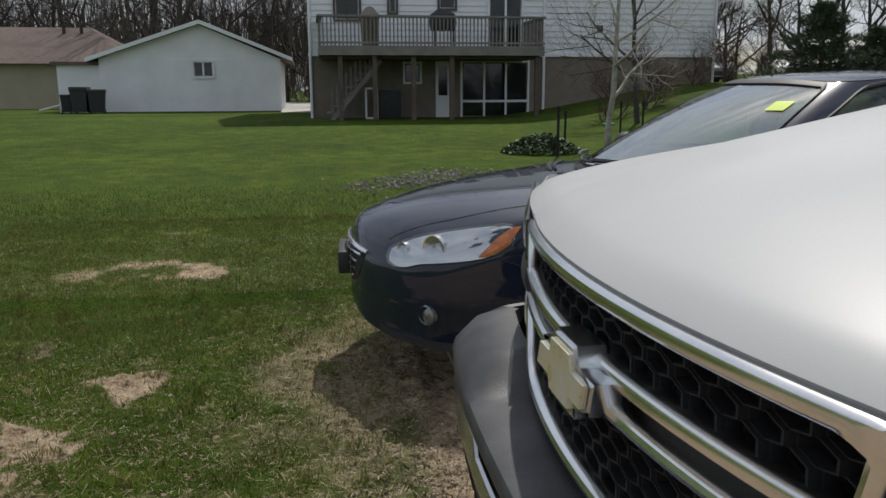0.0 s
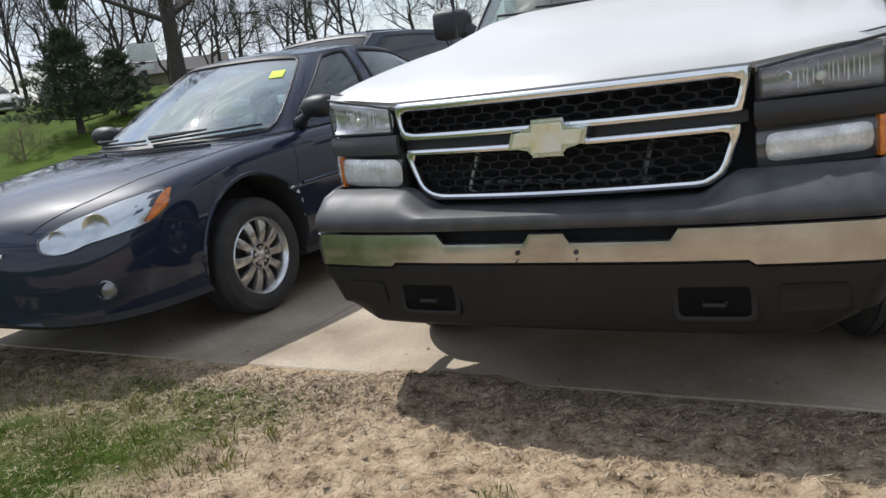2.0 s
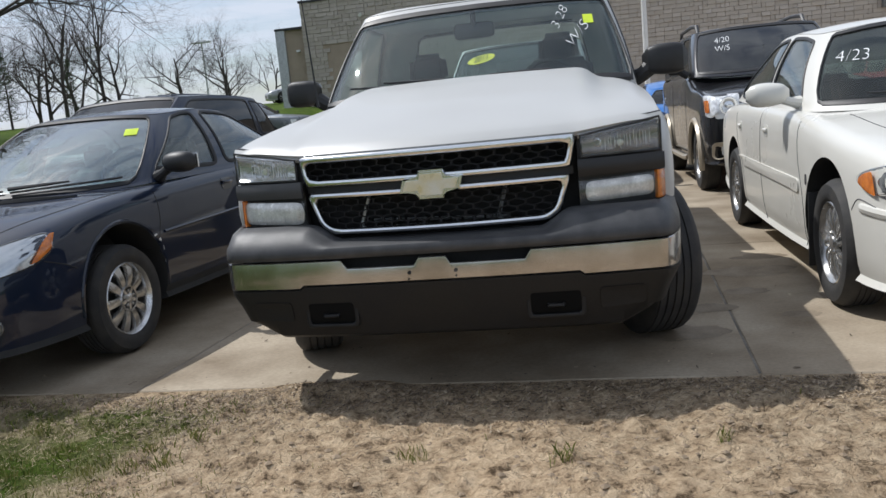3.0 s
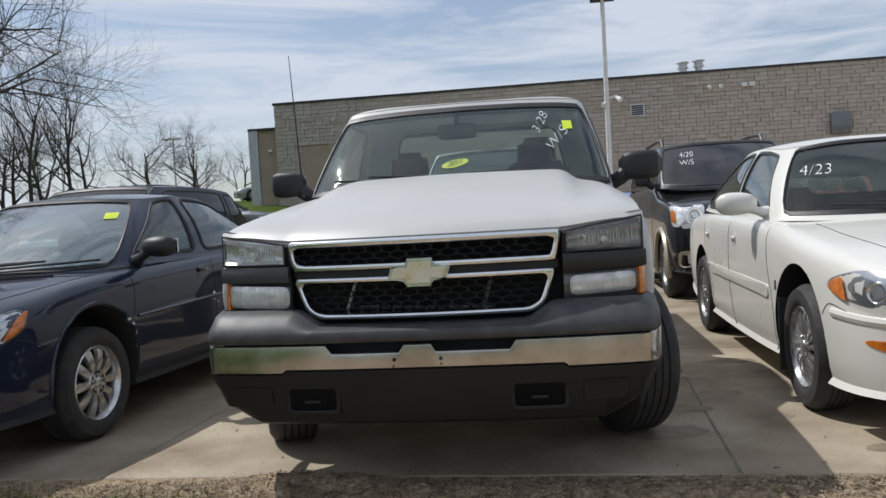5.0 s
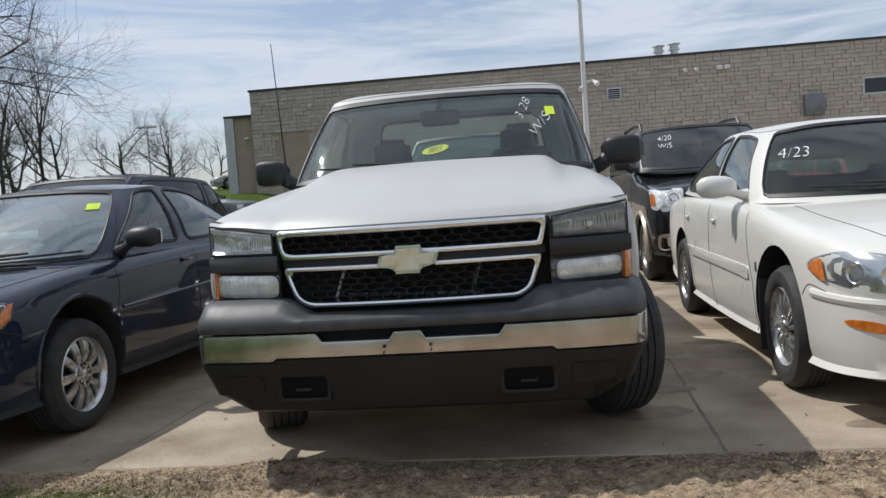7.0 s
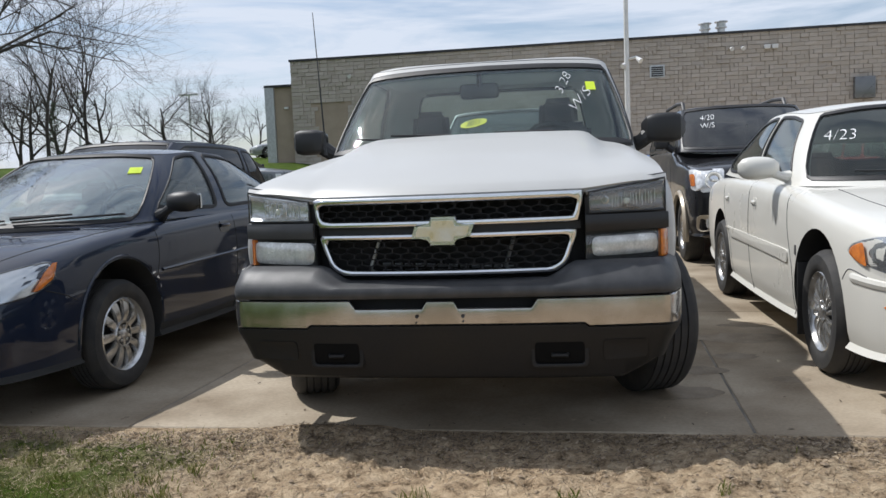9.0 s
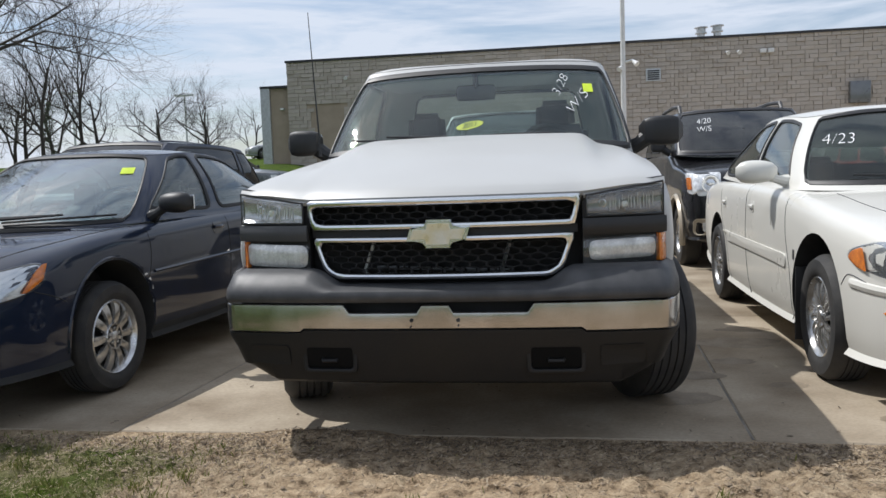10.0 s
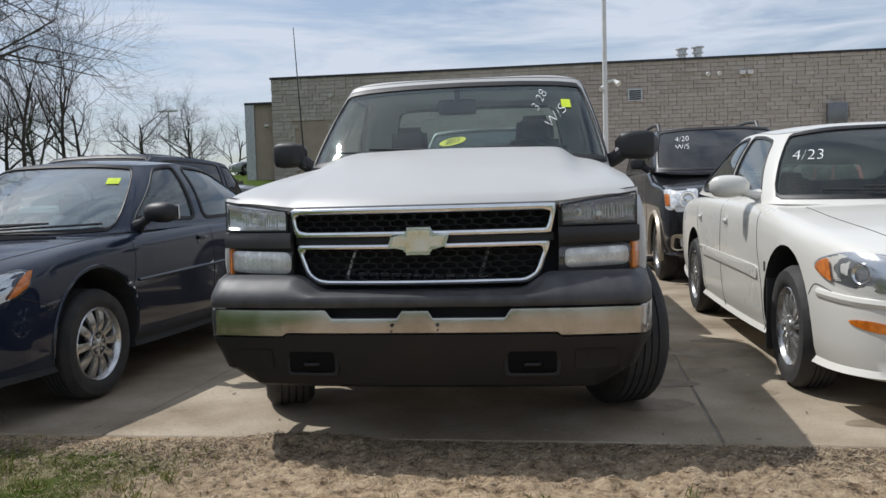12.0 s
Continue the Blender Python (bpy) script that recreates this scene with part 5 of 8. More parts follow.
def concrete_lot():
    """Panels about 3.6 m wide, with open joints; the far lot in one sheet."""
    ca, sa = math.cos(radians(LOT_TURN)), math.sin(radians(LOT_TURN))

    def P(a, b, z):
        return Vector((1.295 + a * ca - b * sa, 0.09 + a * sa + b * ca, z + lot_z(1.295 + a)))
    cols = [-5.3, -2.95, 0.0, 3.1, 6.6, 10.2]
    rws = [0.0, 3.02, 6.6, 10.2, 13.8]
    for i in range(len(cols) - 1):
        for j in range(len(rws) - 1):
            a0, a1, b0, b1 = cols[i] + 0.004, cols[i + 1] - 0.004, rws[j] + (0.004 if j else 0), rws[j + 1] - 0.004
            bm = bmesh.new()
            k = 12
            ring = []
            for t in range(k):
                wob = 0.012 * noise.noise((i * 5 + t * 1.7, j * 3.1, 0.0)) if j == 0 else 0
                ring.append((a0 + (a1 - a0) * t / k, b0 + wob))
            ring += [(a1, b0), (a1, b1), (a0, b1)]
            g = 0.006
            cx, cy = (a0 + a1) / 2, (b0 + b1) / 2
            low = [bm.verts.new(P(a, b, -0.12)) for a, b in ring]
            mid = [bm.verts.new(P(a, b, -g)) for a, b in ring]
            top = [bm.verts.new(P(a + (g if a < cx else -g), b + (g if b < cy else -g), 0.0)) for a, b in ring]
            n = len(ring)
            for q in range(n):
                bm.faces.new((low[q], low[(q + 1) % n], mid[(q + 1) % n], mid[q]))
                bm.faces.new((mid[q], mid[(q + 1) % n], top[(q + 1) % n], top[q]))
            bm.faces.new(top)
            part("panel", bm, CONCRETE, lot, angle=0)
    for a, b0, b1 in [(c, 0.02, 13.7) for c in cols[1:-1]]:
        bm = bmesh.new()
        for q in range(40):
            y0, y1 = b0 + (b1 - b0) * q / 40, b0 + (b1 - b0) * (q + 1) / 40
            w = 0.008
            ring = [P(a - w, y0, -0.004), P(a + w, y0, -0.004), P(a + w, y1, -0.004), P(a - w, y1, -0.004)]
            bm.faces.new([bm.verts.new(v) for v in ring])
        part("joint_filler", bm, JOINT, lot, angle=0)
    for b in rws[1:-1]:
        bm = bmesh.new()
        ring = [P(-5.2, b - 0.008, -0.004), P(10.1, b - 0.008, -0.004), P(10.1, b + 0.008, -0.004), P(-5.2, b + 0.008, -0.004)]
        bm.faces.new([bm.verts.new(v) for v in ring])
        part("joint_filler", bm, JOINT, lot, angle=0)
    rng = random.Random(9)
    for cx, cy, r in ((1.05, 0.75, 0.16), (1.25, 1.2, 0.1), (1.62, 2.1, 0.2), (1.75, 2.55, 0.13), (1.5, 1.55, 0.09), (2.05, 0.42, 0.1), (2.3, 0.75, 0.13), (1.68, 1.0, 0.07), (-0.6, 1.1, 0.1)):
        bm = bmesh.new()
        ring = []
        for k in range(26):
            a = 2 * math.pi * k / 26
            q = r * (1 + 0.55 * noise.noise((cx + 1.4 * math.cos(a), cy + 1.4 * math.sin(a), 3.0)) + 0.1 * rng.random())
            ring.append((cx + q * 1.3 * math.cos(a), cy + q * 0.8 * math.sin(a), 0.0012 + lot_z(cx + q * 1.3 * math.cos(a))))
        bm.faces.new([bm.verts.new(v) for v in ring])
        part("oil_stain", bm, OIL, lot, angle=0)
    bm = bmesh.new()
    quad = [P(-5.3, 13.81, -0.004), P(60, 13.81, -0.004), P(60, 60, 1.15), P(-34, 60, 1.15)]
    bm.faces.new([bm.verts.new(q) for q in quad])
    quad = [P(10.21, 0, -0.004), P(60, 0, -0.004), P(60, 13.8, -0.004), P(10.21, 13.8, -0.004)]
    bm.faces.new([bm.verts.new(q) for q in quad])
    part("far_paving", bm, CONCRETE, lot, angle=0)


concrete_lot()

# ---- dark sedan ----
def dark_sedan():
    e = thing("sedan", -2.959, 0.996, 0, -3.0, "dark navy sedan with chrome multi-spoke wheels and dented front fender", "car")
    R, wb, hw = 0.325, 2.74, 0.885
    st = [(-1.245, 0.63, 0.56, 0.16, 0.32), (-1.2, 0.71, 0.57, 0.36, 0.26), (-1.1, 0.762, 0.59, 0.55, 0.22), (-0.98, 0.80, 0.63, 0.69, 0.2), (-0.82, 0.838, 0.69, 0.79, 0.19), (-0.55, 0.88, 0.79, 0.87, 0.19),
          (-0.2, 0.915, 0.855, 0.885, 0.19), (0.2, 0.945, 0.90, 0.89, 0.19), (0.8, 0.90, 0.93, 0.893, 0.18), (1.6, 0.90, 0.955, 0.895, 0.18), (2.5, 0.92, 0.97, 0.89, 0.2), (3.1, 0.97, 0.94, 0.87, 0.24), (3.5, 0.95, 0.88, 0.82, 0.28), (3.66, 0.85, 0.8, 0.74, 0.34)]
    # dark lower band stands in for the shade under this car's sill
    b = body_shell(e, st, NAVY, [(sx * 0.885, yy, R + 0.075) for sx in (1, -1) for yy in (0, wb)], R + 0.015, steps=6, shade_below=0.26)
    bvh = bvh_of(b)
    cab = Shell([(0, -0.03, 0.945), (0.45, 0.13, 0.945), (0.69, 0.43, 0.95), (0.80, 0.66, 0.96), (0.835, 1.42, 0.965), (0.83, 2.05, 0.985), (0.775, 2.65, 1.01), (0.55, 2.95, 1.01), (0, 3.0, 1.0)],
                [(0, 0.90, 1.395), (0.3, 0.95, 1.394), (0.5, 1.05, 1.382), (0.57, 1.17, 1.386), (0.6, 1.52, 1.405), (0.585, 1.98, 1.365), (0.545, 2.4, 1.215), (0.36, 2.56, 1.2), (0, 2.6, 1.22)], 0.035, 0.115)
    front = round_poly([(-2.12, 0.0), (2.12, 0.0), (2.08, 0.955), (1.5, 0.97), (0, 0.98), (-1.5, 0.97), (-2.08, 0.955)], 0.16)
    pane_a = round_poly([(2.66, 0.13), (3.86, 0.05), (3.72, 0.95), (3.4, 0.96), (3.05, 0.92)], 0.1)
    pane_b = round_poly([(4.05, 0.05), (5.6, 0.04), (5.84, 0.3), (5.55, 0.74), (5.1, 0.94), (3.97, 0.95)], 0.12)
    ws = upper_body(e, cab, NAVY, [("windshield", front, SEDANGLASS)], [("side_window", pane_a, SIDEGLASS), ("side_window", pane_b, SIDEGLASS)], 0.055, seal_m=VALANCE)[0]
    wbv = bvh_of(ws)
    for sx in (1, -1):
        for yy in (0, wb):
            wheel_parts(e, sx * 0.88, yy, R, 0.222, 0.215, sx, "ten", dz=-0.034 if sx > 0 else -0.048)
    # bumper cover split line, grille, plate bracket
    bm = bmesh.new()
    inlay(bm, bvh, round_poly([(-0.40, 0.60), (0.40, 0.60), (0.34, 0.46), (0.25, 0.42), (-0.25, 0.42), (-0.34, 0.46)], 0.04), lift=0.004, dome=-0.004)
    g = part("grille", bm, LINER, e)
    for k in range(4):
        z = 0.575 - 0.04 * k
        w = 0.37 - 0.035 * k
        bm = bmesh.new()
        P = []
        for i in range(17):
            x = -w + 2 * w * i / 16
            p, nn = cast(bvh, "y", x, z)
            P.append(p + Vector((0, -0.012, 0)))
        tube(bm, P, 0.0075, 6)
        part("grille_bar", bm, CHROME, g)
    bm = bmesh.new()
    P = []
    for i in range(21):
        x = -0.41 + 0.82 * i / 20
        p, nn = cast(bvh, "y", x, 0.612 - 0.02 * (abs(x) / 0.41) ** 2)
        if p is not None:
            P.append(p + Vector((0, -0.008, 0)))
    tube(bm, P, 0.011, 6)
    part("grille_surround", bm, CHROME, g)
    bm = bmesh.new()
    box(bm, -0.19, -1.31, 0.44, 0.19, -1.25, 0.555, 0.012)
    part("plate_bracket", bm, BLACKPL, e)
    # lamps
    for sx in (1, -1):
        out = catmull([(sx * a, z, 0) for a, z in ((0.535, 0.635), (0.59, 0.69), (0.68, 0.735), (0.77, 0.768), (0.83, 0.774), (0.858, 0.70), (0.835, 0.635), (0.77, 0.605), (0.71, 0.59), (0.66, 0.568), (0.61, 0.565), (0.555, 0.59), (0.535, 0.635))], 3)[:-1]
        out = [(p.x, p.y) for p in out]
        bm = bmesh.new()
        inlay(bm, bvh, out, lift=0.002, depth=0.03)
        h = part("headlight", bm, SMOKE, e, "clear headlight with chrome inside and amber corner")
        bm = bmesh.new()
        rim = [cast(bvh, "y", ax, az)[0] for ax, az in out]
        rim = [q for q in rim if q is not None]
        tube(bm, rim + rim[:1], 0.0045, 5)
        part("headlight_gap", bm, LINER, h)
        for cx, cz, r in ((0.60, 0.635, 0.034), (0.715, 0.66, 0.055)):
            p, nn = cast(bvh, "y", sx * cx, cz)
            bm = bmesh.new()
            revolve(bm, [(0.02, r * 1.12), (-0.002, r * 1.08), (-0.002, r), (0.012, r * 0.6), (0.016, r * 0.3), (0.004, r * 0.25), (0.003, 0.001)], "y", 22)
            bm.transform(Matrix.Translation(p + nn * 0.002) @ Matrix.Rotation(sx * math.atan2(abs(nn.x), -nn.y), 4, "Z"))
            part("lamp_bowl", bm, SMOKE, h)
        bm = bmesh.new()
        inlay(bm, bvh, [(a * 1.0, z) for a, z in out], lift=0.014, dome=0.004, depth=0.014)
        part("lens", bm, LENS, h)
        am = [(sx * a, z) for a, z in ((0.838, 0.77), (0.842, 0.771), (0.858, 0.70), (0.84, 0.648), (0.83, 0.64))]
        bm = bmesh.new()
        inlay(bm, bvh, round_poly(am, 0.015), lift=0.016, depth=0.012)
        part("amber_signal", bm, AMBER, h)
        bm = bmesh.new()
        p, nn = cast(bvh, "y", sx * 0.735, 0.365)
        revolve(bm, [(0.06, 0.05), (-0.0, 0.048), (-0.006, 0.042), (0.006, 0.038), (0.0, 0.02), (-0.004, 0.001)], "y", 22, (0, 0, 0))
        bm.transform(Matrix.Translation(p + nn * 0.006) @ Matrix.Rotation(sx * radians(38), 4, "Z"))
        part("fog_lamp", bm, DARKBOWL, e)
        # side mouldings, seams, handles
        bm = bmesh.new()
        P = [cast(bvh, "x", 0.42 + 2.1 * i / 14, 0.625 + 0.04 * i / 14, sx)[0] for i in range(15)]
        tube(bm, [p + Vector((sx * 0.002, 0, 0)) for p in P if p is not None], 0.011, 5)
        part("side_moulding", bm, NAVY, e)
        seams(e, bvh, [[(0.40, 0.90), (0.40, 0.72), (0.34, 0.5), (0.36, 0.22)], [(1.46, 0.94), (1.47, 0.6), (1.4, 0.22)], [(2.5, 0.92), (2.42, 0.7), (2.25, 0.5), (2.2, 0.24)], [(0.38, 0.24), (1.3, 0.225), (2.2, 0.24)], [(-0.62, 0.64), (-0.5, 0.6), (-0.42, 0.56)]], sx, LINER)
        bm = bmesh.new()
        seam(bm, bvh, [(sx * 0.48, -1.06), (sx * 0.66, -0.6), (sx * 0.76, 0.0), (sx * 0.79, 0.42)], "z", 1)
        part("hood_seam", bm, LINER, e)
        for yy in (1.3, 2.32):
            p, nn = cast(bvh, "x", yy, 0.845, sx)
            bm = bmesh.new()
            inlay(bm, bvh, round_poly([(yy - 0.075, 0.80), (yy + 0.075, 0.80), (yy + 0.075, 0.885), (yy - 0.075, 0.885)], 0.04), "x", sx, lift=0.003)
            h2 = part("handle_cup", bm, BLACKP, e)
            bm = bmesh.new()
            tube(bm, [(p.x + sx * 0.004, yy - 0.06, 0.85), (p.x + sx * 0.02, yy - 0.03, 0.852), (p.x + sx * 0.02, yy + 0.04, 0.852), (p.x + sx * 0.004, yy + 0.065, 0.85)], 0.014, 7)
            part("door_handle", bm, NAVY, h2)
        door_mirror(e, sx, (sx * (0.985 if sx > 0 else 0.94), 0.56, 1.05 if sx > 0 else 1.01), (0.235, 0.16, 0.135), BLACKPL, (sx * 0.80, 0.60, 0.965), square=0.95, full=2.2)
    for x0, x1 in ((-0.62, -0.08), (0.06, 0.6)):
        bm = bmesh.new()
        P = []
        for i in range(13):
            x = x0 + (x1 - x0) * i / 12
            p, nn = cast(bvh, "z", x, -0.16 + 0.27 * (x / 0.75) ** 2, 1)
            if p is not None:
                P.append(p + Vector((0, 0, 0.002)))
        tube(bm, P, [0.004 + 0.018 * math.sin(math.pi * i / max(1, len(P) - 1)) for i in range(len(P))], 6)
        part("cowl_vent", bm, LINER, e)
        bm = bmesh.new()
        tube(bm, [p + Vector((0, 0.024, 0.006)) for p in P], 0.007, 5)
        part("cowl_lip", bm, NAVY, e)
    # wheel arch lips; the right front one is scraped and crumpled
    for sx in (1, -1):
        for yy in (0, wb):
            P, Q = [], []
            for k in range(25):
                a = radians(-8 + 196 * k / 24)
                p, nn = cast(bvh, "x", yy + (R + 0.088) * math.cos(a), R + 0.015 + (R + 0.088) * math.sin(a), sx)
                if p is not None:
                    bad = sx > 0 and yy == 0 and 10 < math.degrees(a) < 62
                    P.append(p + Vector((sx * (0.012 * math.sin(k * 2.7) if bad else 0.0), 0.008 * math.sin(k * 3.9) if bad else 0.0, 0)))
                    Q.append(0.011 + (0.007 * math.sin(k * 1.9) if bad else 0.0))
            bm = bmesh.new()
            tube(bm, P, Q, 6)
            part("arch_lip", bm, NAVY, e, "crumpled wheel arch edge" if sx > 0 and yy == 0 else "")
    for yy, z, w, h in ((0.345, 0.56, 0.03, 0.035), (0.375, 0.50, 0.018, 0.04), (0.39, 0.43, 0.014, 0.03), (0.31, 0.61, 0.03, 0.015)):
        bm = bmesh.new()
        inlay(bm, bvh, [(yy, z), (yy + w, z + h * 0.4), (yy + w * 0.7, z + h), (yy - w * 0.2, z + h * 0.6)], "x", 1, lift=0.003, depth=0.002)
        part("paint_chip", bm, FLUTED, e, "bare scraped spot on the fender")
    # cowl vents, wipers, sticker, inside
    bm = bmesh.new()
    slab_patch(bm, lambda u, v: Vector((u * 0.72, 0.2 + 0.28 * u * u + 0.13 * v, 0.935 + 0.01 * v - 0.02 * u * u)), -1, 1, 0, 1, 20, 3, 0.02)
    part("cowl", bm, BLACKPL, e)
    for s in (-1, 1):
        for k in range(3):
            bm = bmesh.new()
            tube(bm, [(s * a, 0.185 + 0.28 * a * a + 0.035 * k, 0.956) for a in (0.1, 0.2, 0.3, 0.4, 0.5, 0.6)], 0.007, 5)
            part("vent_slat", bm, PLASTIC, e)
    wiper(e, wbv, 0.15, 0.66, lambda t: 0.955 + 0.018 * t, 0.02)
    wiper(e, wbv, -0.5, 0.1, lambda t: 0.955 + 0.01 * t, 0.02)
    bm = bmesh.new()
    inlay(bm, wbv, [(0.492, 1.247), (0.553, 1.247), (0.53, 1.289), (0.468, 1.289)], lift=0.006, depth=0.001)
    part("sticker", bm, STICKER, e, "yellow-green windshield sticker")
    bm = bmesh.new()
    slab_patch(bm, lambda u, v: Vector((u * 0.72, 0.34 + 0.28 * u * u + 0.42 * v, 0.945 + 0.01 * math.sin(3 * v))), -1, 1, 0, 1, 16, 5, 0.06)
    part("dashboard", bm, DASH, e)
    for x in (-0.37, 0.37):
        seat(e, x, 1.35, 0.7, 1.2, 0.48, TANCLOTH)
    bm = bmesh.new()
    box(bm, -0.66, 2.2, 0.8, 0.66, 2.42, 1.13, 0.06)
    part("rear_seat", bm, TANCLOTH, e)
    steering_wheel(e, 0.37, 0.86, 1.0, 0.18)
    bm = bmesh.new()
    slab_patch(bm, lambda u, v: Vector((u * 0.7, 0.6 + 2.2 * v, 0.945)), -1, 1, 0, 1, 4, 4, 0.01)
    part("cabin_floor", bm, LINER, e)
    bm = bmesh.new()
    inlay(bm, wbv, [(-0.07, 1.25), (0.07, 1.25), (0.07, 1.31), (-0.07, 1.31)], lift=-0.06, depth=0.03)
    part("rear_view_mirror", bm, BLACKPL, e)
    return e


dark_sedan()


# ---- warm white sedan ----
def white_sedan():
    e = thing("sedan", 2.776, 1.158, 0, 0.0, "warm white four-door sedan with fan-spoke wheels and 4/23 on glass", "car")
    R, wb, hw = 0.335, 2.85, 0.935
    st = [(-1.04, 0.66, 0.62, 0.30, 0.30), (-1.0, 0.73, 0.69, 0.5, 0.25), (-0.9, 0.80, 0.755, 0.72, 0.22), (-0.75, 0.85, 0.80, 0.85, 0.21), (-0.5, 0.90, 0.85, 0.91, 0.2),
          (-0.1, 0.95, 0.90, 0.93, 0.2), (0.4, 0.995, 0.96, 0.935, 0.2), (0.9, 0.98, 1.0, 0.935, 0.19), (1.7, 0.98, 1.02, 0.935, 0.19), (2.7, 1.0, 1.03, 0.93, 0.21), (3.4, 1.02, 1.0, 0.91, 0.25), (3.85, 0.97, 0.93, 0.86, 0.3), (4.02, 0.88, 0.85, 0.78, 0.36)]
    b = body_shell(e, st, IVORY, [(sx * 0.93, yy + q, R + 0.08 + 0.5 * q) for sx in (1, -1) for yy, q in ((0, 0.035), (wb, 0.0))], R + 0.015, steps=6)
    bvh = bvh_of(b)
    cab = Shell([(0, 0.42, 1.01), (0.45, 0.5, 1.015), (0.74, 0.70, 1.02), (0.835, 0.96, 1.025), (0.86, 1.75, 1.04), (0.86, 2.4, 1.06), (0.82, 3.05, 1.08), (0.55, 3.4, 1.08), (0, 3.45, 1.05)],
                [(0, 1.13, 1.5), (0.3, 1.15, 1.496), (0.53, 1.21, 1.474), (0.615, 1.33, 1.47), (0.665, 1.75, 1.5), (0.66, 2.25, 1.47), (0.615, 2.78, 1.34), (0.4, 2.98, 1.32), (0, 3.02, 1.34)], 0.03, 0.115)
    front = round_poly([(-2.3, 0.03), (2.3, 0.03), (2.22, 0.95), (1.4, 0.965), (0, 0.975), (-1.4, 0.965), (-2.22, 0.95)], 0.16)
    pane_a = round_poly([(2.9, 0.06), (3.93, 0.04), (3.9, 0.935), (3.4, 0.94), (2.98, 0.88)], 0.1)
    pane_b = round_poly([(4.05, 0.04), (5.5, 0.04), (5.78, 0.2), (5.45, 0.72), (5.0, 0.91), (4.02, 0.935)], 0.12)
    rear = round_poly([(6.6, 0.1), (9.4, 0.1), (9.4, 0.9), (6.6, 0.9)], 0.1)
    ws = upper_body(e, cab, IVORY, [("windshield", front, DIMGLASS), ("rear_window", rear, SIDEGLASS)], [("side_window", pane_a, SIDEGLASS), ("side_window", pane_b, SIDEGLASS)], 0.05)[0]
    wbv = bvh_of(ws)
    for sx in (1, -1):
        for yy in (0, wb):
            wheel_parts(e, sx * 0.925, yy, R, 0.222, 0.215, sx, "fan")
        out = [(sx * a, z) for a, z in ((0.46, 0.70), (0.58, 0.755), (0.74, 0.79), (0.85, 0.795), (0.9, 0.76), (0.914, 0.71), (0.90, 0.66), (0.86, 0.635), (0.74, 0.615), (0.56, 0.62))]
        bm = bmesh.new()
        inlay(bm, bvh, round_poly(out, 0.03), lift=0.002, depth=0.03)
        h = part("headlight", bm, SMOKE, e, "clear wraparound headlight with amber corner")
        for cx, cz, r in ((0.585, 0.68, 0.042), (0.70, 0.69, 0.052), (0.82, 0.70, 0.045)):
            p, nn = cast(bvh, "y", sx * cx, cz)
            bm = bmesh.new()
            revolve(bm, [(0.02, r * 1.12), (-0.003, r * 1.08), (-0.003, r), (0.012, r * 0.6), (0.016, r * 0.3), (0.004, r * 0.25), (0.003, 0.001)], "y", 22)
            bm.transform(Matrix.Translation(p + nn * 0.004) @ Matrix.Rotation(sx * math.atan2(abs(nn.x), -nn.y), 4, "Z"))
            part("lamp_bowl", bm, CHROME, h)
        bm = bmesh.new()
        inlay(bm, bvh, round_poly(out, 0.03), lift=0.016, dome=0.004, depth=0.016)
        part("lens", bm, LENS, h)
        am = [(sx * a, z) for a, z in ((0.888, 0.762), (0.905, 0.735), (0.911, 0.70), (0.90, 0.665), (0.888, 0.65))]
        bm = bmesh.new()
        inlay(bm, bvh, round_poly(am, 0.015), lift=0.019, depth=0.012)
        part("amber_signal", bm, AMBER, h)
        am = [(sx * (0.775 + 0.08 * math.cos(k * math.pi / 8)), 0.465 + 0.024 * math.sin(k * math.pi / 8) + 0.012 * math.cos(k * math.pi / 8)) for k in range(16)]
        bm = bmesh.new()
        inlay(bm, bvh, am, lift=0.006, depth=0.012)
        part("bumper_signal", bm, AMBER, e)
        # bumper rub strip and crease lines
        bm = bmesh.new()
        P = []
        for i in range(20):
            a = i / 19
            p, nn = cast(bvh, "x", -0.47 - 0.5 * a, 0.585 - 0.02 * a, sx)
            if p is not None:
                P.append(p + Vector((-sx * 0.014, 0.012, 0)))
        tube(bm, P, [0.022] + [0.03] * (len(P) - 1), 10)
        part("bumper_strip", bm, IVORY, e)
        bm = bmesh.new()
        inlay(bm, bvh, round_poly([(0.58, 0.535), (2.55, 0.555), (2.55, 0.635), (0.58, 0.615)], 0.038), "x", sx, lift=0.009, dome=0.006)
        part("side_moulding", bm, IVORY, e)
        seams(e, bvh, [[(0.62, 0.95), (0.60, 0.75), (0.5, 0.5), (0.5, 0.23)], [(1.68, 0.98), (1.69, 0.6), (1.62, 0.23)], [(2.68, 0.97), (2.62, 0.75), (2.42, 0.55), (2.35, 0.25)], [(-0.62, 0.60), (-0.45, 0.62), (-0.37, 0.56)]], sx, PLASTIC)
        bm = bmesh.new()
        seam(bm, bvh, [(sx * 0.52, -0.9), (sx * 0.62, -0.7), (sx * 0.67, -0.4), (sx * 0.7, 0.0), (sx * 0.7, 0.4)], "z", 1)
        part("hood_seam", bm, PLASTIC, e)
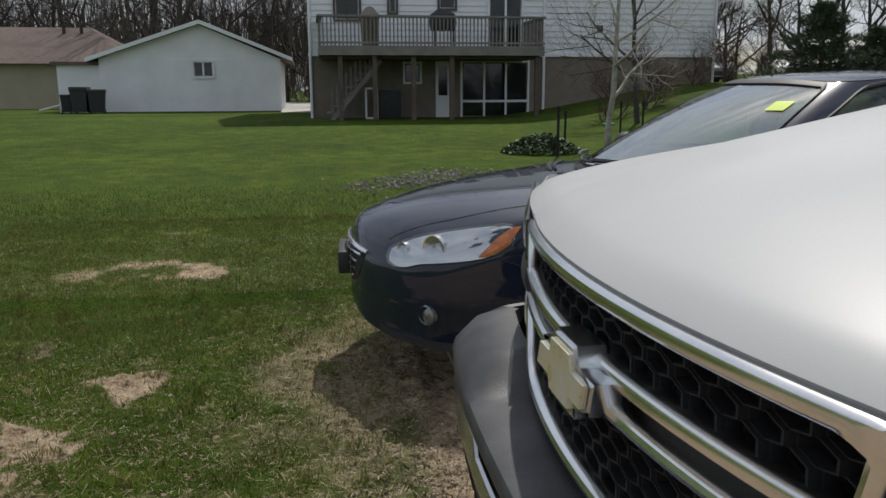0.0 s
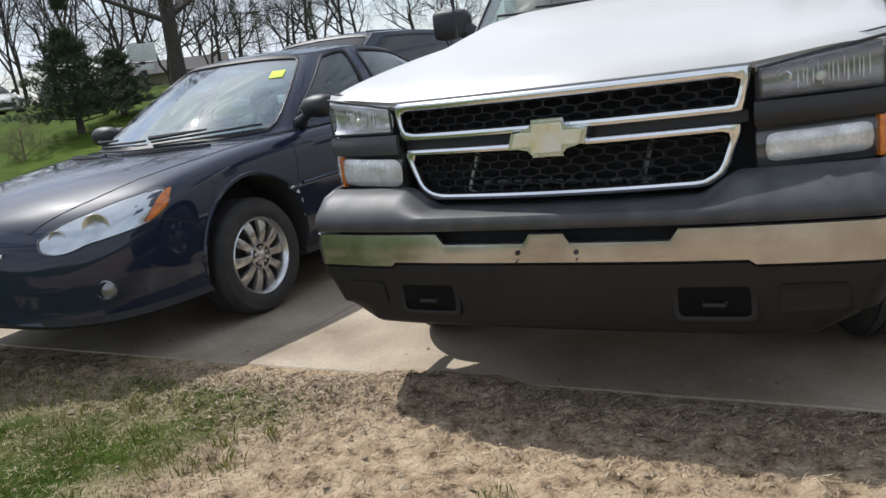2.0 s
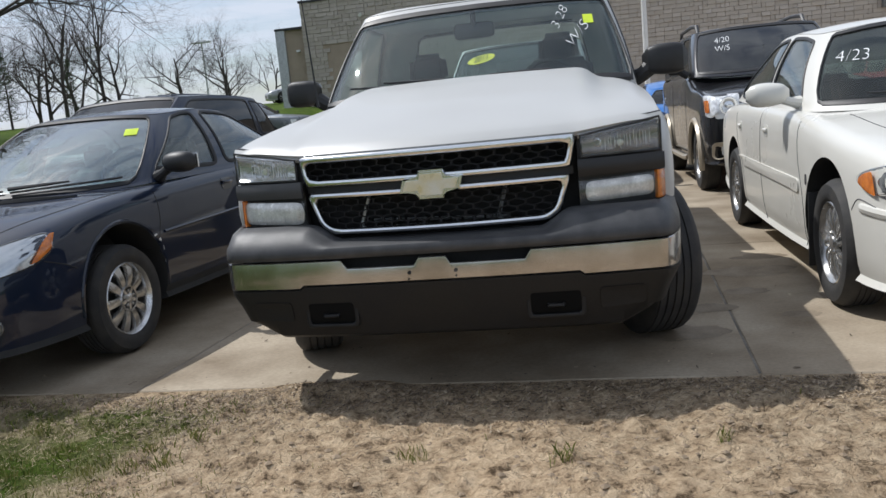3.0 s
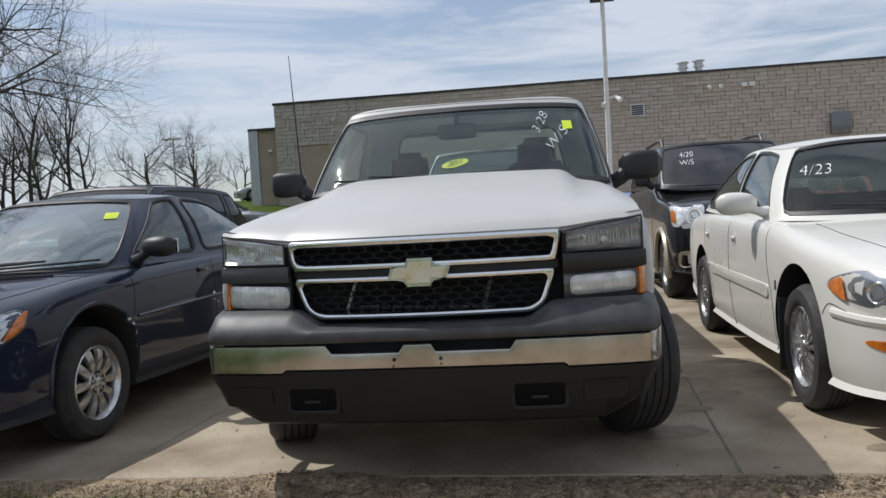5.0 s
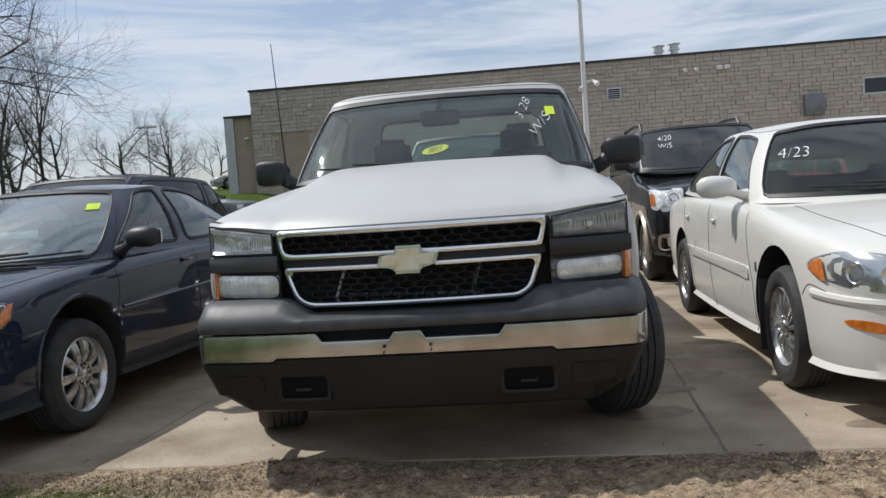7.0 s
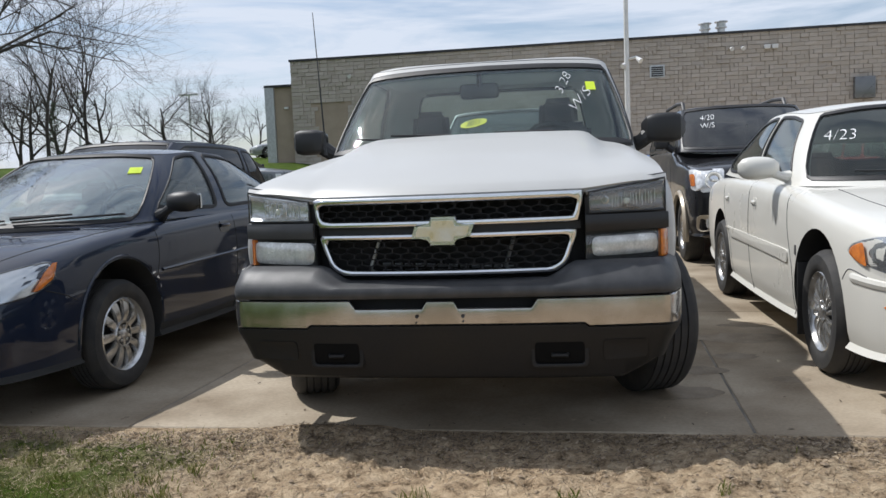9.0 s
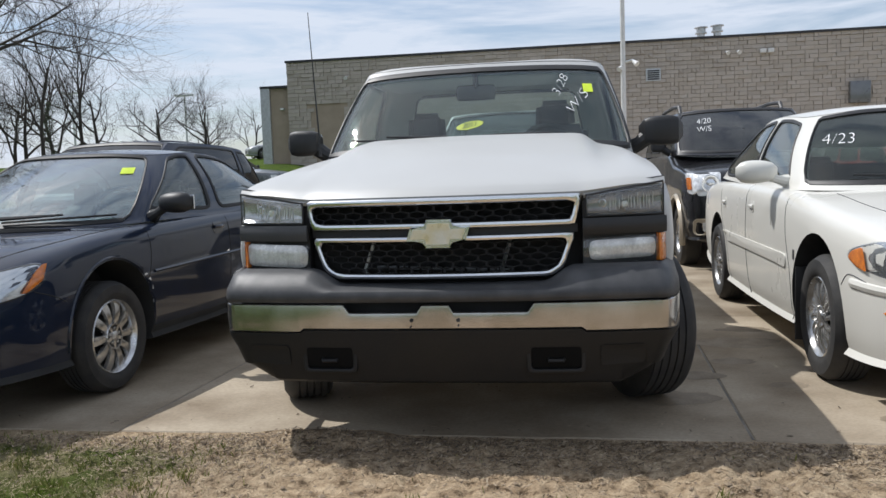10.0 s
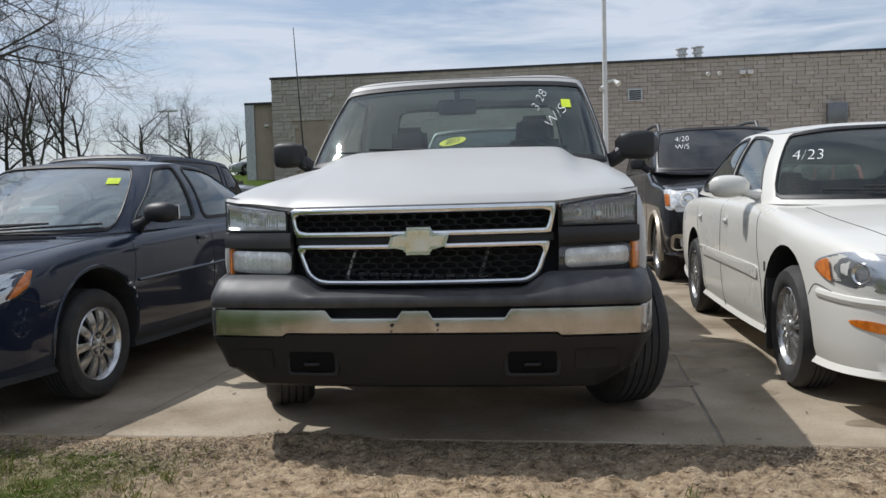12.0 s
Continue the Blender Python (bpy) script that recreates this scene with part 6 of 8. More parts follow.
        for yy in (1.5, 2.5):
            p, nn = cast(bvh, "x", yy, 0.865, sx)
            bm = bmesh.new()
            inlay(bm, bvh, round_poly([(yy - 0.07, 0.825), (yy + 0.07, 0.825), (yy + 0.07, 0.905), (yy - 0.07, 0.905)], 0.038), "x", sx, lift=0.003)
            h2 = part("handle_cup", bm, IVORY, e)
            bm = bmesh.new()
            tube(bm, [(p.x + sx * 0.004, yy - 0.055, 0.868), (p.x + sx * 0.008, yy - 0.03, 0.87), (p.x + sx * 0.008, yy + 0.035, 0.87), (p.x + sx * 0.004, yy + 0.06, 0.868)], 0.013, 7)
            part("door_handle", bm, IVORY, h2)
        door_mirror(e, sx, (sx * 1.02, 0.96, 1.115), (0.26, 0.14, 0.15), IVORY, (sx * 0.83, 0.98, 1.05), square=0.95, full=2.2)
        bm = bmesh.new()
        box(bm, min(sx * 0.72, sx * 0.93), 0.39, 0.13, max(sx * 0.72, sx * 0.945), 0.405, 0.56, 0.004)
        part("mud_flap", bm, BLACKPL, e)
        bm = bmesh.new()
        inlay(bm, bvh, round_poly([(0.40, 0.60), (0.43, 0.60), (0.43, 0.66), (0.40, 0.66)], 0.012), "x", sx, lift=0.004, depth=0.004)
        part("fender_emblem", bm, PLASTIC, e)
    letters("4/23", wbv, -0.545, 1.30, 0.098, 0, CHALK, e, lift=0.006, bold=-0.002, shear=0.5, label="white handwritten 4/23")
    wiper(e, wbv, 0.0, -0.55, lambda t: 1.045 + 0.02 * t, 0.02)
    bm = bmesh.new()
    slab_patch(bm, lambda u, v: Vector((u * 0.74, 0.56 + 0.26 * u * u + 0.42 * v, 1.015)), -1, 1, 0, 1, 16, 5, 0.06)
    part("dashboard", bm, CLOTH, e)
    for x in (-0.38, 0.38):
        seat(e, x, 1.6, 0.75, 1.2, 0.52)
    bm = bmesh.new()
    box(bm, -0.68, 2.5, 0.85, 0.68, 2.7, 1.15, 0.06)
    part("rear_seat", bm, CLOTH, e)
    steering_wheel(e, 0.38, 1.05, 1.05, 0.18)
    bm = bmesh.new()
    slab_patch(bm, lambda u, v: Vector((u * 0.72, 0.85 + 2.2 * v, 0.992)), -1, 1, 0, 1, 4, 4, 0.01)
    part("cabin_floor", bm, LINER, e)
    return e


white_sedan()

# ---- cars standing behind ----



def boxy_suv(name, x, y, rz, label, paint, lower, zr=1.8, hood=1.12, belt=1.18, hw=0.93, wb=2.9, R=0.37, glass_m=DARKGLASS, wind=DARKGLASS, rear_y=3.55, category="suv", ws_y=0.35, ws_top=1.2, droop=0.0):
    st = [(-0.92, 0.78, 0.74, 0.55, 0.42), (-0.88, 0.92, 0.88, 0.78, 0.36), (-0.78, hood - 0.08, hood - 0.12, 0.88, 0.34), (-0.4, hood - 0.02, hood - 0.06, hw, 0.34), (0.3, hood + 0.05, hood, hw + 0.005, 0.33),
          (0.8, belt - 0.05, belt - 0.02, hw + 0.005, 0.32), (2.0, belt - 0.05, belt, hw + 0.005, 0.32), (3.2, belt - 0.05, belt, hw, 0.34), (rear_y + 0.2, belt - 0.02, belt - 0.02, hw - 0.02, 0.38), (rear_y + 0.3, belt - 0.1, belt - 0.15, hw - 0.08, 0.45)]
    cab = Shell([(0, ws_y, belt - 0.02), (0.45, ws_y + 0.04, belt - 0.02), (hw - 0.15, ws_y + 0.18, belt), (hw - 0.06, ws_y + 0.42, belt), (hw - 0.04, 1.75, belt + 0.01), (hw - 0.04, 2.65, belt + 0.02), (hw - 0.06, rear_y - 0.02, belt + 0.02), (0.5, rear_y + 0.16, belt), (0, rear_y + 0.18, belt)],
                [(0, ws_top, zr - 0.06), (0.4, ws_top + 0.02, zr - 0.065), (hw - 0.25, ws_top + 0.08, zr - 0.085), (hw - 0.19, ws_top + 0.2, zr - 0.09), (hw - 0.17, 1.9, zr - 0.08), (hw - 0.17, 2.6, zr - 0.085 - 0.4 * droop), (hw - 0.21, rear_y - 0.28 - 2 * droop, zr - 0.1 - droop), (0.4, rear_y - 0.16 - 2 * droop, zr - 0.1 - droop), (0, rear_y - 0.14 - 2 * droop, zr - 0.09 - droop)], 0.02, 0.045, 3.5)
    panes = [[(2.95, 0.04), (3.95, 0.04), (3.9, 0.92), (3.2, 0.92)], [(4.08, 0.04), (4.95, 0.04), (4.95, 0.92), (4.05, 0.92)], [(5.08, 0.04), (5.85, 0.04), (5.8, 0.92), (5.08, 0.92)]]
    if category == "minivan":
        panes = [[(2.95, 0.04), (5.1, 0.04), (5.1, 0.92), (3.2, 0.92)], [(5.25, 0.04), (5.95, 0.04), (5.9, 0.92), (5.25, 0.92)]]
    return (*plain_car(name, x, y, rz, label, paint, st, wb, hw, R, cab, panes, glass_m, wind, category=category, lower=lower), cab)


def low_sedan(name, x, y, rz, label, paint, hw=0.88, wb=2.7, R=0.32, belt=0.95, zr=1.42):
    st = [(-0.95, 0.58, 0.55, 0.45, 0.3), (-0.88, 0.68, 0.63, 0.7, 0.24), (-0.6, 0.8, 0.74, 0.83, 0.2), (-0.1, 0.88, 0.82, hw, 0.2), (0.5, 0.93, 0.9, hw, 0.2), (1.5, 0.9, belt, hw, 0.2), (2.6, 0.95, belt, hw, 0.22), (3.3, 0.98, 0.92, hw - 0.04, 0.28), (3.6, 0.85, 0.82, hw - 0.12, 0.36)]
    cab = Shell([(0, 0.4, belt - 0.02), (0.4, 0.45, belt - 0.02), (hw - 0.2, 0.6, belt), (hw - 0.1, 0.85, belt), (hw - 0.07, 1.6, belt + 0.01), (hw - 0.07, 2.2, belt + 0.02), (hw - 0.1, 2.75, belt + 0.03), (0.5, 3.0, belt), (0, 3.05, belt)],
                [(0, 1.15, zr - 0.05), (0.35, 1.18, zr - 0.055), (hw - 0.36, 1.24, zr - 0.07), (hw - 0.3, 1.36, zr - 0.07), (hw - 0.28, 1.7, zr - 0.055), (hw - 0.29, 2.1, zr - 0.08), (hw - 0.33, 2.45, zr - 0.16), (0.35, 2.55, zr - 0.17), (0, 2.58, zr - 0.15)], 0.02, 0.08)
    panes = [[(2.9, 0.05), (3.93, 0.05), (3.88, 0.92), (3.1, 0.9)], [(4.06, 0.05), (5.5, 0.05), (5.3, 0.8), (4.9, 0.92), (4.02, 0.92)]]
    return plain_car(name, x, y, rz, label, paint, st, wb, hw, R, cab, panes)


# black SUV with beige trim behind the white sedan
ex, exb, exv, excab = boxy_suv("suv", 2.79, 6.72, 1.0, "black SUV with beige lower trim, roof rails and writing on windshield", BLACKP, GOLDP, 1.98, 1.2, 1.36, wind=SUVGLASS, ws_y=0.3, ws_top=1.05)
for sx in (1, -1):
    bm = bmesh.new()
    inlay(bm, exv, round_poly([(sx * 0.58, 1.1), (sx * 0.9, 1.1), (sx * 0.9, 0.87), (sx * 0.6, 0.87)], 0.03), lift=0.02, depth=0.03)
    lamp = part("headlamp", bm, FLUTED, ex)
    bm = bmesh.new()
    inlay(bm, exv, round_poly([(sx * 0.875, 1.05), (sx * 0.902, 1.05), (sx * 0.902, 0.92), (sx * 0.875, 0.92)], 0.01), lift=0.024, depth=0.03)
    part("amber_signal", bm, AMBER, lamp)
    p, nn = cast(exv, "y", sx * 0.7, 0.985)
    bm = bmesh.new()
    revolve(bm, [(0.0, 0.1), (-0.03, 0.098), (-0.032, 0.088), (-0.018, 0.05), (-0.03, 0.02), (-0.03, 0.001)], "y", 20, tuple(p))
    part("lamp_bowl", bm, CHROME, lamp)
    for q in (0, 1):
        bm = bmesh.new()
        yy = 0 if q == 0 else 2.9
        P = []
        for k in range(15):
            a = radians(-12 + 204 * k / 14)
            P.append((sx * 0.94, yy + 0.46 * math.cos(a), 0.37 + 0.46 * math.sin(a)))
        tube(bm, P, 0.035, 6)
        part("arch_flare", bm, GOLDP, ex)
    bm = bmesh.new()
    tube(bm, [(sx * 0.66, 1.4, 1.9), (sx * 0.66, 1.5, 2.0), (sx * 0.66, 2.0, 2.03), (sx * 0.66, 3.0, 2.02), (sx * 0.66, 3.2, 1.9)], [0.02, 0.028, 0.025, 0.025, 0.02], 7)
    part("roof_rail", bm, PLASTIC, ex)
    bm = bmesh.new()
    inlay(bm, exv, round_poly([(sx * 0.55, 0.56), (sx * 0.78, 0.56), (sx * 0.78, 0.46), (sx * 0.55, 0.46)], 0.02), lift=0.035, depth=0.03)
    part("fog_lamp", bm, MILKY, ex)
    bm = bmesh.new()
    tube(bm, [(sx * 0.95, 0.6, 0.36), (sx * 0.98, 0.7, 0.35), (sx * 0.98, 2.3, 0.35), (sx * 0.95, 2.4, 0.36)], 0.035, 7)
    part("side_step", bm, GOLDP, ex)
exw = [c for c in ex.children if c.name.startswith("windshield") and "header" not in c.name][0]
letters("4/20", bvh_of(exw), -0.46, 1.755, 0.1, 4, CHALK, ex, lift=0.008, bold=-0.0015, label="white handwritten 4/20")
letters("W/S", bvh_of(exw), -0.48, 1.645, 0.1, 4, CHALK, ex, lift=0.008, bold=-0.0015, label="white handwritten W/S")

# dark minivan behind the navy sedan
van, vanb, vanv, vancab = boxy_suv("minivan", -5.5, 5.9, -4.0, "dark blue-black minivan with long tinted side windows and ribbed roof", NAVY, BLACKP, 1.83, 1.0, 1.1, 0.96, 2.85, 0.33, rear_y=3.45, category="minivan", ws_y=-0.3, ws_top=0.85, glass_m=VANGLASS, wind=VANGLASS, droop=0.05)
for k in range(6):
    bm = bmesh.new()
    x = -0.45 + 0.18 * k
    tube(bm, [vancab.roof_pt(x / 0.7, 0.4 + 0.32 * i / 8, 0.012) for i in range(9)], 0.012, 4)
    part("roof_rib", bm, NAVY, van)

# white pickup behind the white truck, with a year sticker
wt, wtb, wtv, wtcab = boxy_suv("pickup_truck", -0.28, 6.9, -1.0, "white pickup behind the truck with yellow 2011 windshield sticker", WHITE, CHROME, 2.1, 1.26, 1.4, 1.0, 3.2, 0.4, category="truck", wind=SIDEGLASS)
wtw = [c for c in wt.children if c.name.startswith("windshield") and "header" not in c.name][0]
wv = bvh_of(wtw)
bm = bmesh.new()
inlay(bm, wv, [(-0.5 + 0.19 * math.cos(a), 1.86 + 0.06 * math.sin(a) + 0.03 * math.cos(a)) for a in [2 * math.pi * k / 24 for k in range(24)]], lift=0.008, depth=0.002)
part("year_sticker", bm, YELLOW, wt, "yellow oval 2011 sticker")
letters("2011", wv, -0.5, 1.86, 0.105, 10, INK, wt, lift=0.012, bold=0.001, label="black 2011")

boxy_suv("suv", 5.7, 7.6, 0, "red SUV parked behind the warm white sedan", REDP, BLACKPL, 1.86, 1.1, 1.16)
low_sedan("sedan", 2.35, 15.2, 180, "bright blue sedan far back in the lot", BLUEP)
for args in ((-3.9, 11.5, -3, "dark sedan behind the minivan", BLACKP), (-18.5, 46.0, -60, "silver sedan beside the far building", SILVERP)):
    ob = low_sedan("sedan", *args)[0]
    ob.location.z = terrain(args[0], args[1]) + 0.05 if args[1] > 14 else 0.0
o = boxy_suv("suv", -10.6, 25.5, 80, "grey SUV far back in the lot", GREYP, BLACKPL, 1.75)[0]
o.location.z = 0.55
for x, y, rz, label, paint in ((-30.5, 19.5, 70, "white car parked on the rise", IVORY), (-32.5, 17.0, 75, "silver car parked on the rise", GREYP), (-29.5, 22.5, 65, "grey car parked on the rise", GREYP)):
    ob = low_sedan("sedan", x, y, rz, label, paint)[0]
    ob.location.z = terrain(x, y) - 0.05
    ob["group"] = "cars on the rise"

# ---- block building ----
bld = thing("wall_building", 0, 37.7, 0, 0, "tan split-face block commercial building with flat dark coping", "building", kind="structure")


def block_building():
    x0, x1, z0, z1 = -13.7, 32.0, 0.2, 7.4
    bm = bmesh.new()
    box(bm, x0 + 0.02, 0.06, z0, x1, 18, z1 - 0.02)
    part("core", bm, SMOOTHB, bld)
    rng = random.Random(4)
    verts, faces, parts = [], [], []
    z = z0
    door = (-12.2, -10.8, 5.1)
    while z < z1 - 0.05:
        x = x0
        while x < x1:
            w = rng.choice((0.2, 0.4, 0.4, 0.6))
            w = min(w, x1 - x)
            hgt = 0.2
            if not (x + w > door[0] and x < door[1] and z < door[2]):
                d = rng.uniform(-0.035, 0.02)
                g = 0.008
                near = 0.6 < x < 8.0 and z > 5.7 and len(parts) < 290
                if near:
                    parts.append((x, z, w, d))
                    x += w
                    continue
                k = len(verts)
                quad = [(x + g, z + g), (x + w - g, z + g), (x + w - g, z + hgt - g), (x + g, z + hgt - g)]
                verts += [(a, 0.07, b) for a, b in quad] + [(a + rng.uniform(-1, 1) * 0.006, d + rng.uniform(-0.02, 0.02), b) for a, b in quad]
                faces += [(k + 4, k + 5, k + 6, k + 7)] + [(k + i, k + (i + 1) % 4, k + 4 + (i + 1) % 4, k + 4 + i) for i in range(4)]
            x += w
        z += 0.2
    me = bpy.data.meshes.new("blocks")
    me.from_pydata(verts, [], faces)
    me.materials.append(BLOCKM)
    ob = new("blocks", me)
    ob.parent = bld
    ob["kind"] = "stuff"
    shapes = {}
    for w in (0.2, 0.4, 0.6):
        bm = bmesh.new()
        box(bm, 0.008, 0.0, 0.008, w - 0.008, 0.09, 0.192)
        for v in bm.verts:
            if v.co.y < 0.01:
                v.co.y += rng.uniform(-0.02, 0.02)
        shapes[w] = finish("block", bm, BLOCKP, 0)
    for x, z, w, d in parts:
        o = new("block", shapes[min(shapes, key=lambda q: abs(q - w))])
        o.parent, o.location = bld, (x, d, z)
    bm = bmesh.new()
    box(bm, x0 - 0.05, -0.08, z1 - 0.02, x1, 0.3, z1 + 0.09)
    box(bm, x0 - 0.05, 0.3, z1 - 0.02, x0 + 0.3, 18, z1 + 0.09)
    part("coping", bm, DARKMET, bld)
    # lower wing at the end
    bm = bmesh.new()
    box(bm, -15.0, 0.3, z0, x0 + 0.05, 16, 6.15)
    part("end_wing", bm, SMOOTHB, bld)
    bm = bmesh.new()
    box(bm, -15.25, 0.15, z0, -14.75, 16, 6.2)
    part("steel_edge", bm, STEEL, bld)
    bm = bmesh.new()
    box(bm, -15.25, 0.1, 6.15, x0 + 0.05, 16, 6.26)
    part("end_coping", bm, DARKMET, bld)
    # overhead door
    bm = bmesh.new()
    for k in range(10):
        box(bm, door[0], 0.10, 0.7 + 0.44 * k, door[1], 0.16, 0.7 + 0.44 * (k + 1) - 0.02)
    part("overhead_door", bm, POLEP, bld)
    # vent, lamps, cameras, box, window
    bm = bmesh.new()
    box(bm, 4.55, -0.06, 5.5, 5.25, 0.02, 6.1)
    v = part("wall_vent", bm, STEEL, bld)
    for k in range(5):
        bm = bmesh.new()
        box(bm, 4.62, -0.1, 5.56 + 0.1 * k, 5.18, -0.05, 5.62 + 0.1 * k)
        part("louvre", bm, DARKMET, v)
    for x in (8.3, 8.82):
        bm = bmesh.new()
        tube(bm, [(x, 0, 6.68), (x, -0.2, 6.68), (x + 0.05, -0.35, 6.6)], [0.05, 0.05, 0.11], 8)
        part("camera_housing", bm, POLEP, bld)
    bm = bmesh.new()
    box(bm, 9.85, -0.2, 6.55, 10.12, 0.02, 6.75, 0.02)
    box(bm, 10.2, -0.2, 6.55, 10.47, 0.02, 6.75, 0.02)
    part("flood_light", bm, POLEP, bld)
    bm = bmesh.new()
    tube(bm, [(-10.5, 0.0, 6.5), (-10.5, -0.22, 6.42)], [0.07, 0.1], 8)
    part("wall_light", bm, POLEP, bld)
    bm = bmesh.new()
    box(bm, -14.2, 0.15, 5.0, -14.0, 0.3, 5.1)
    part("wall_light", bm, POLEP, bld)
    bm = bmesh.new()
    box(bm, 13.85, -0.3, 4.0, 14.75, 0.02, 5.0, 0.02)
    part("electric_box", bm, GREYP, bld)
    bm = bmesh.new()
    box(bm, 16.6, -0.04, 4.78, 19.6, 0.02, 5.65)
    w = part("window", bm, STEEL, bld)
    for k in range(2):
        bm = bmesh.new()
        box(bm, 16.7 + 1.45 * k, -0.06, 4.88, 18.05 + 1.45 * k, -0.03, 5.55)
        part("pane", bm, WINDARK, w)
    for x, y, h, r in ((7.8, 4.0, 8.6, 0.2), (8.62, 4.0, 8.65, 0.2)):
        bm = bmesh.new()
        revolve(bm, [(7.1, r), (h - 0.35, r), (h - 0.35, r * 1.5), (h - 0.28, r * 1.5), (h - 0.28, r * 1.15), (h - 0.05, r * 1.2), (h - 0.05, r * 1.75), (h, r * 1.7), (h + 0.02, 0.01)], "z", 14, (x, y, 0))
        part("flue_stack", bm, STEEL, bld)
    bm = bmesh.new()
    revolve(bm, [(7.1, 0.3), (7.5, 0.3), (7.5, 0.42), (7.6, 0.4), (7.72, 0.2), (7.74, 0.01)], "z", 14, (6.1, 3.0, 0))
    part("roof_vent", bm, POLEP, bld)


block_building()


def lamp_post(x, y, z, h, label):
    e = thing("lamp_post", x, y, z, 0, label, "street lamp")
    bm = bmesh.new()
    tube(bm, [(0, 0, 0), (0, 0, h)], [0.1, 0.075], 10)
    revolve(bm, [(0, 0.3), (0.6, 0.3), (0.62, 0.12)], "z", 14)
    part("pole", bm, POLEP, e)
    bm = bmesh.new()
    box(bm, -0.42, -0.2, h - 0.02, -0.05, 0.2, h + 0.2, 0.03)
    part("lamp_head", bm, DARKMET, e)
    bm = bmesh.new()
    box(bm, 0.05, -0.2, h - 0.02, 0.42, 0.2, h + 0.2, 0.03)
    part("lamp_head", bm, DARKMET, e)
    bm = bmesh.new()
    tube(bm, [(0.05, 0, h * 0.575), (0.3, -0.15, h * 0.58), (0.45, -0.3, h * 0.56)], [0.05, 0.05, 0.1], 8)
    tube(bm, [(-0.05, 0, h * 0.555), (-0.15, -0.1, h * 0.545)], [0.07, 0.09], 8)
    part("security_camera", bm, POLEP, e)
    return e


lamp_post(2.6, 25.6, 0.3, 8.0, "tall white lamp post with security cameras in the lot")
for x, y, h in ((-38.5, 77, 7.4), (-48, 72, 7.6)):
    e = thing("lamp_post", x, y, terrain(x, y), 0, "distant pale lamp post with twin heads", "street lamp", "distant lamp posts")
    bm = bmesh.new()
    tube(bm, [(0, 0, 0), (0, 0, h)], [0.12, 0.09], 8)
    part("pole", bm, POLEP, e)
    bm = bmesh.new()
    box(bm, -1.0, -0.2, h, 1.0, 0.2, h + 0.2, 0.03)
    part("lamp_head", bm, POLEP, e)

e = thing("sign", -39.2, 36, terrain(-39.2, 36), 55, "pale rectangular road sign board on a post", "sign")
bm = bmesh.new()
tube(bm, [(0, 0, 0), (0, 0, 3)], 0.1, 8)
part("post", bm, DARKMET, e)
bm = bmesh.new()
box(bm, -0.85, -0.12, 1.75, 0.85, 0.12, 2.85, 0.03)
part("board", bm, POLEP, e)
bm = bmesh.new()
box(bm, -0.55, -0.1, 1.2, 0.55, 0.1, 1.55, 0.03)
part("lower_board", bm, POLEP, e)


# ---- houses ----
def lap_siding(bm, a0, a1, z0, z1, x, step=0.2, out=1):
    """Overlapping boards on a wall that faces along x."""
    z = z0
    rows = []
    while z < z1 - 0.01:
        t = min(z + step, z1)
        rows += [[(x + out * 0.03, a0, z), (x + out * 0.03, a1, z)], [(x, a0, t), (x, a1, t)]]
        z = t
    grid(bm, rows)


def window_unit(parent, x, y0, y1, z0, z1, cols=2, frame_m=SIDING, depth=0.06, rail=None):
    bm = bmesh.new()
    f = 0.07
    box(bm, x, y0 - f, z0 - f, x + depth, y0, z1 + f)
    box(bm, x, y1, z0 - f, x + depth, y1 + f, z1 + f)
    box(bm, x, y0, z0 - f, x + depth, y1, z0)
    box(bm, x, y0, z1, x + depth, y1, z1 + f)
    w = part("window", bm, frame_m, parent)
    n = cols
    for k in range(n):
        a, b = y0 + (y1 - y0) * k / n, y0 + (y1 - y0) * (k + 1) / n
        zs = [z0, z1] if rail is None else [z0, rail, z1]
        for p, q in zip(zs, zs[1:]):
            bm = bmesh.new()
            box(bm, x - 0.02, a + 0.04, p + 0.04, x + 0.02, b - 0.04, q - 0.04)
            part("pane", bm, WINDARK, w)
        if k:
            bm = bmesh.new()
            box(bm, x, a - 0.035, z0, x + depth * 0.8, a + 0.035, z1)
            part("mullion", bm, frame_m, w)
    if rail is not None:
        bm = bmesh.new()
        box(bm, x, y0, rail - 0.04, x + depth * 0.7, y1, rail + 0.04)
        part("rail", bm, frame_m, w)
    return w


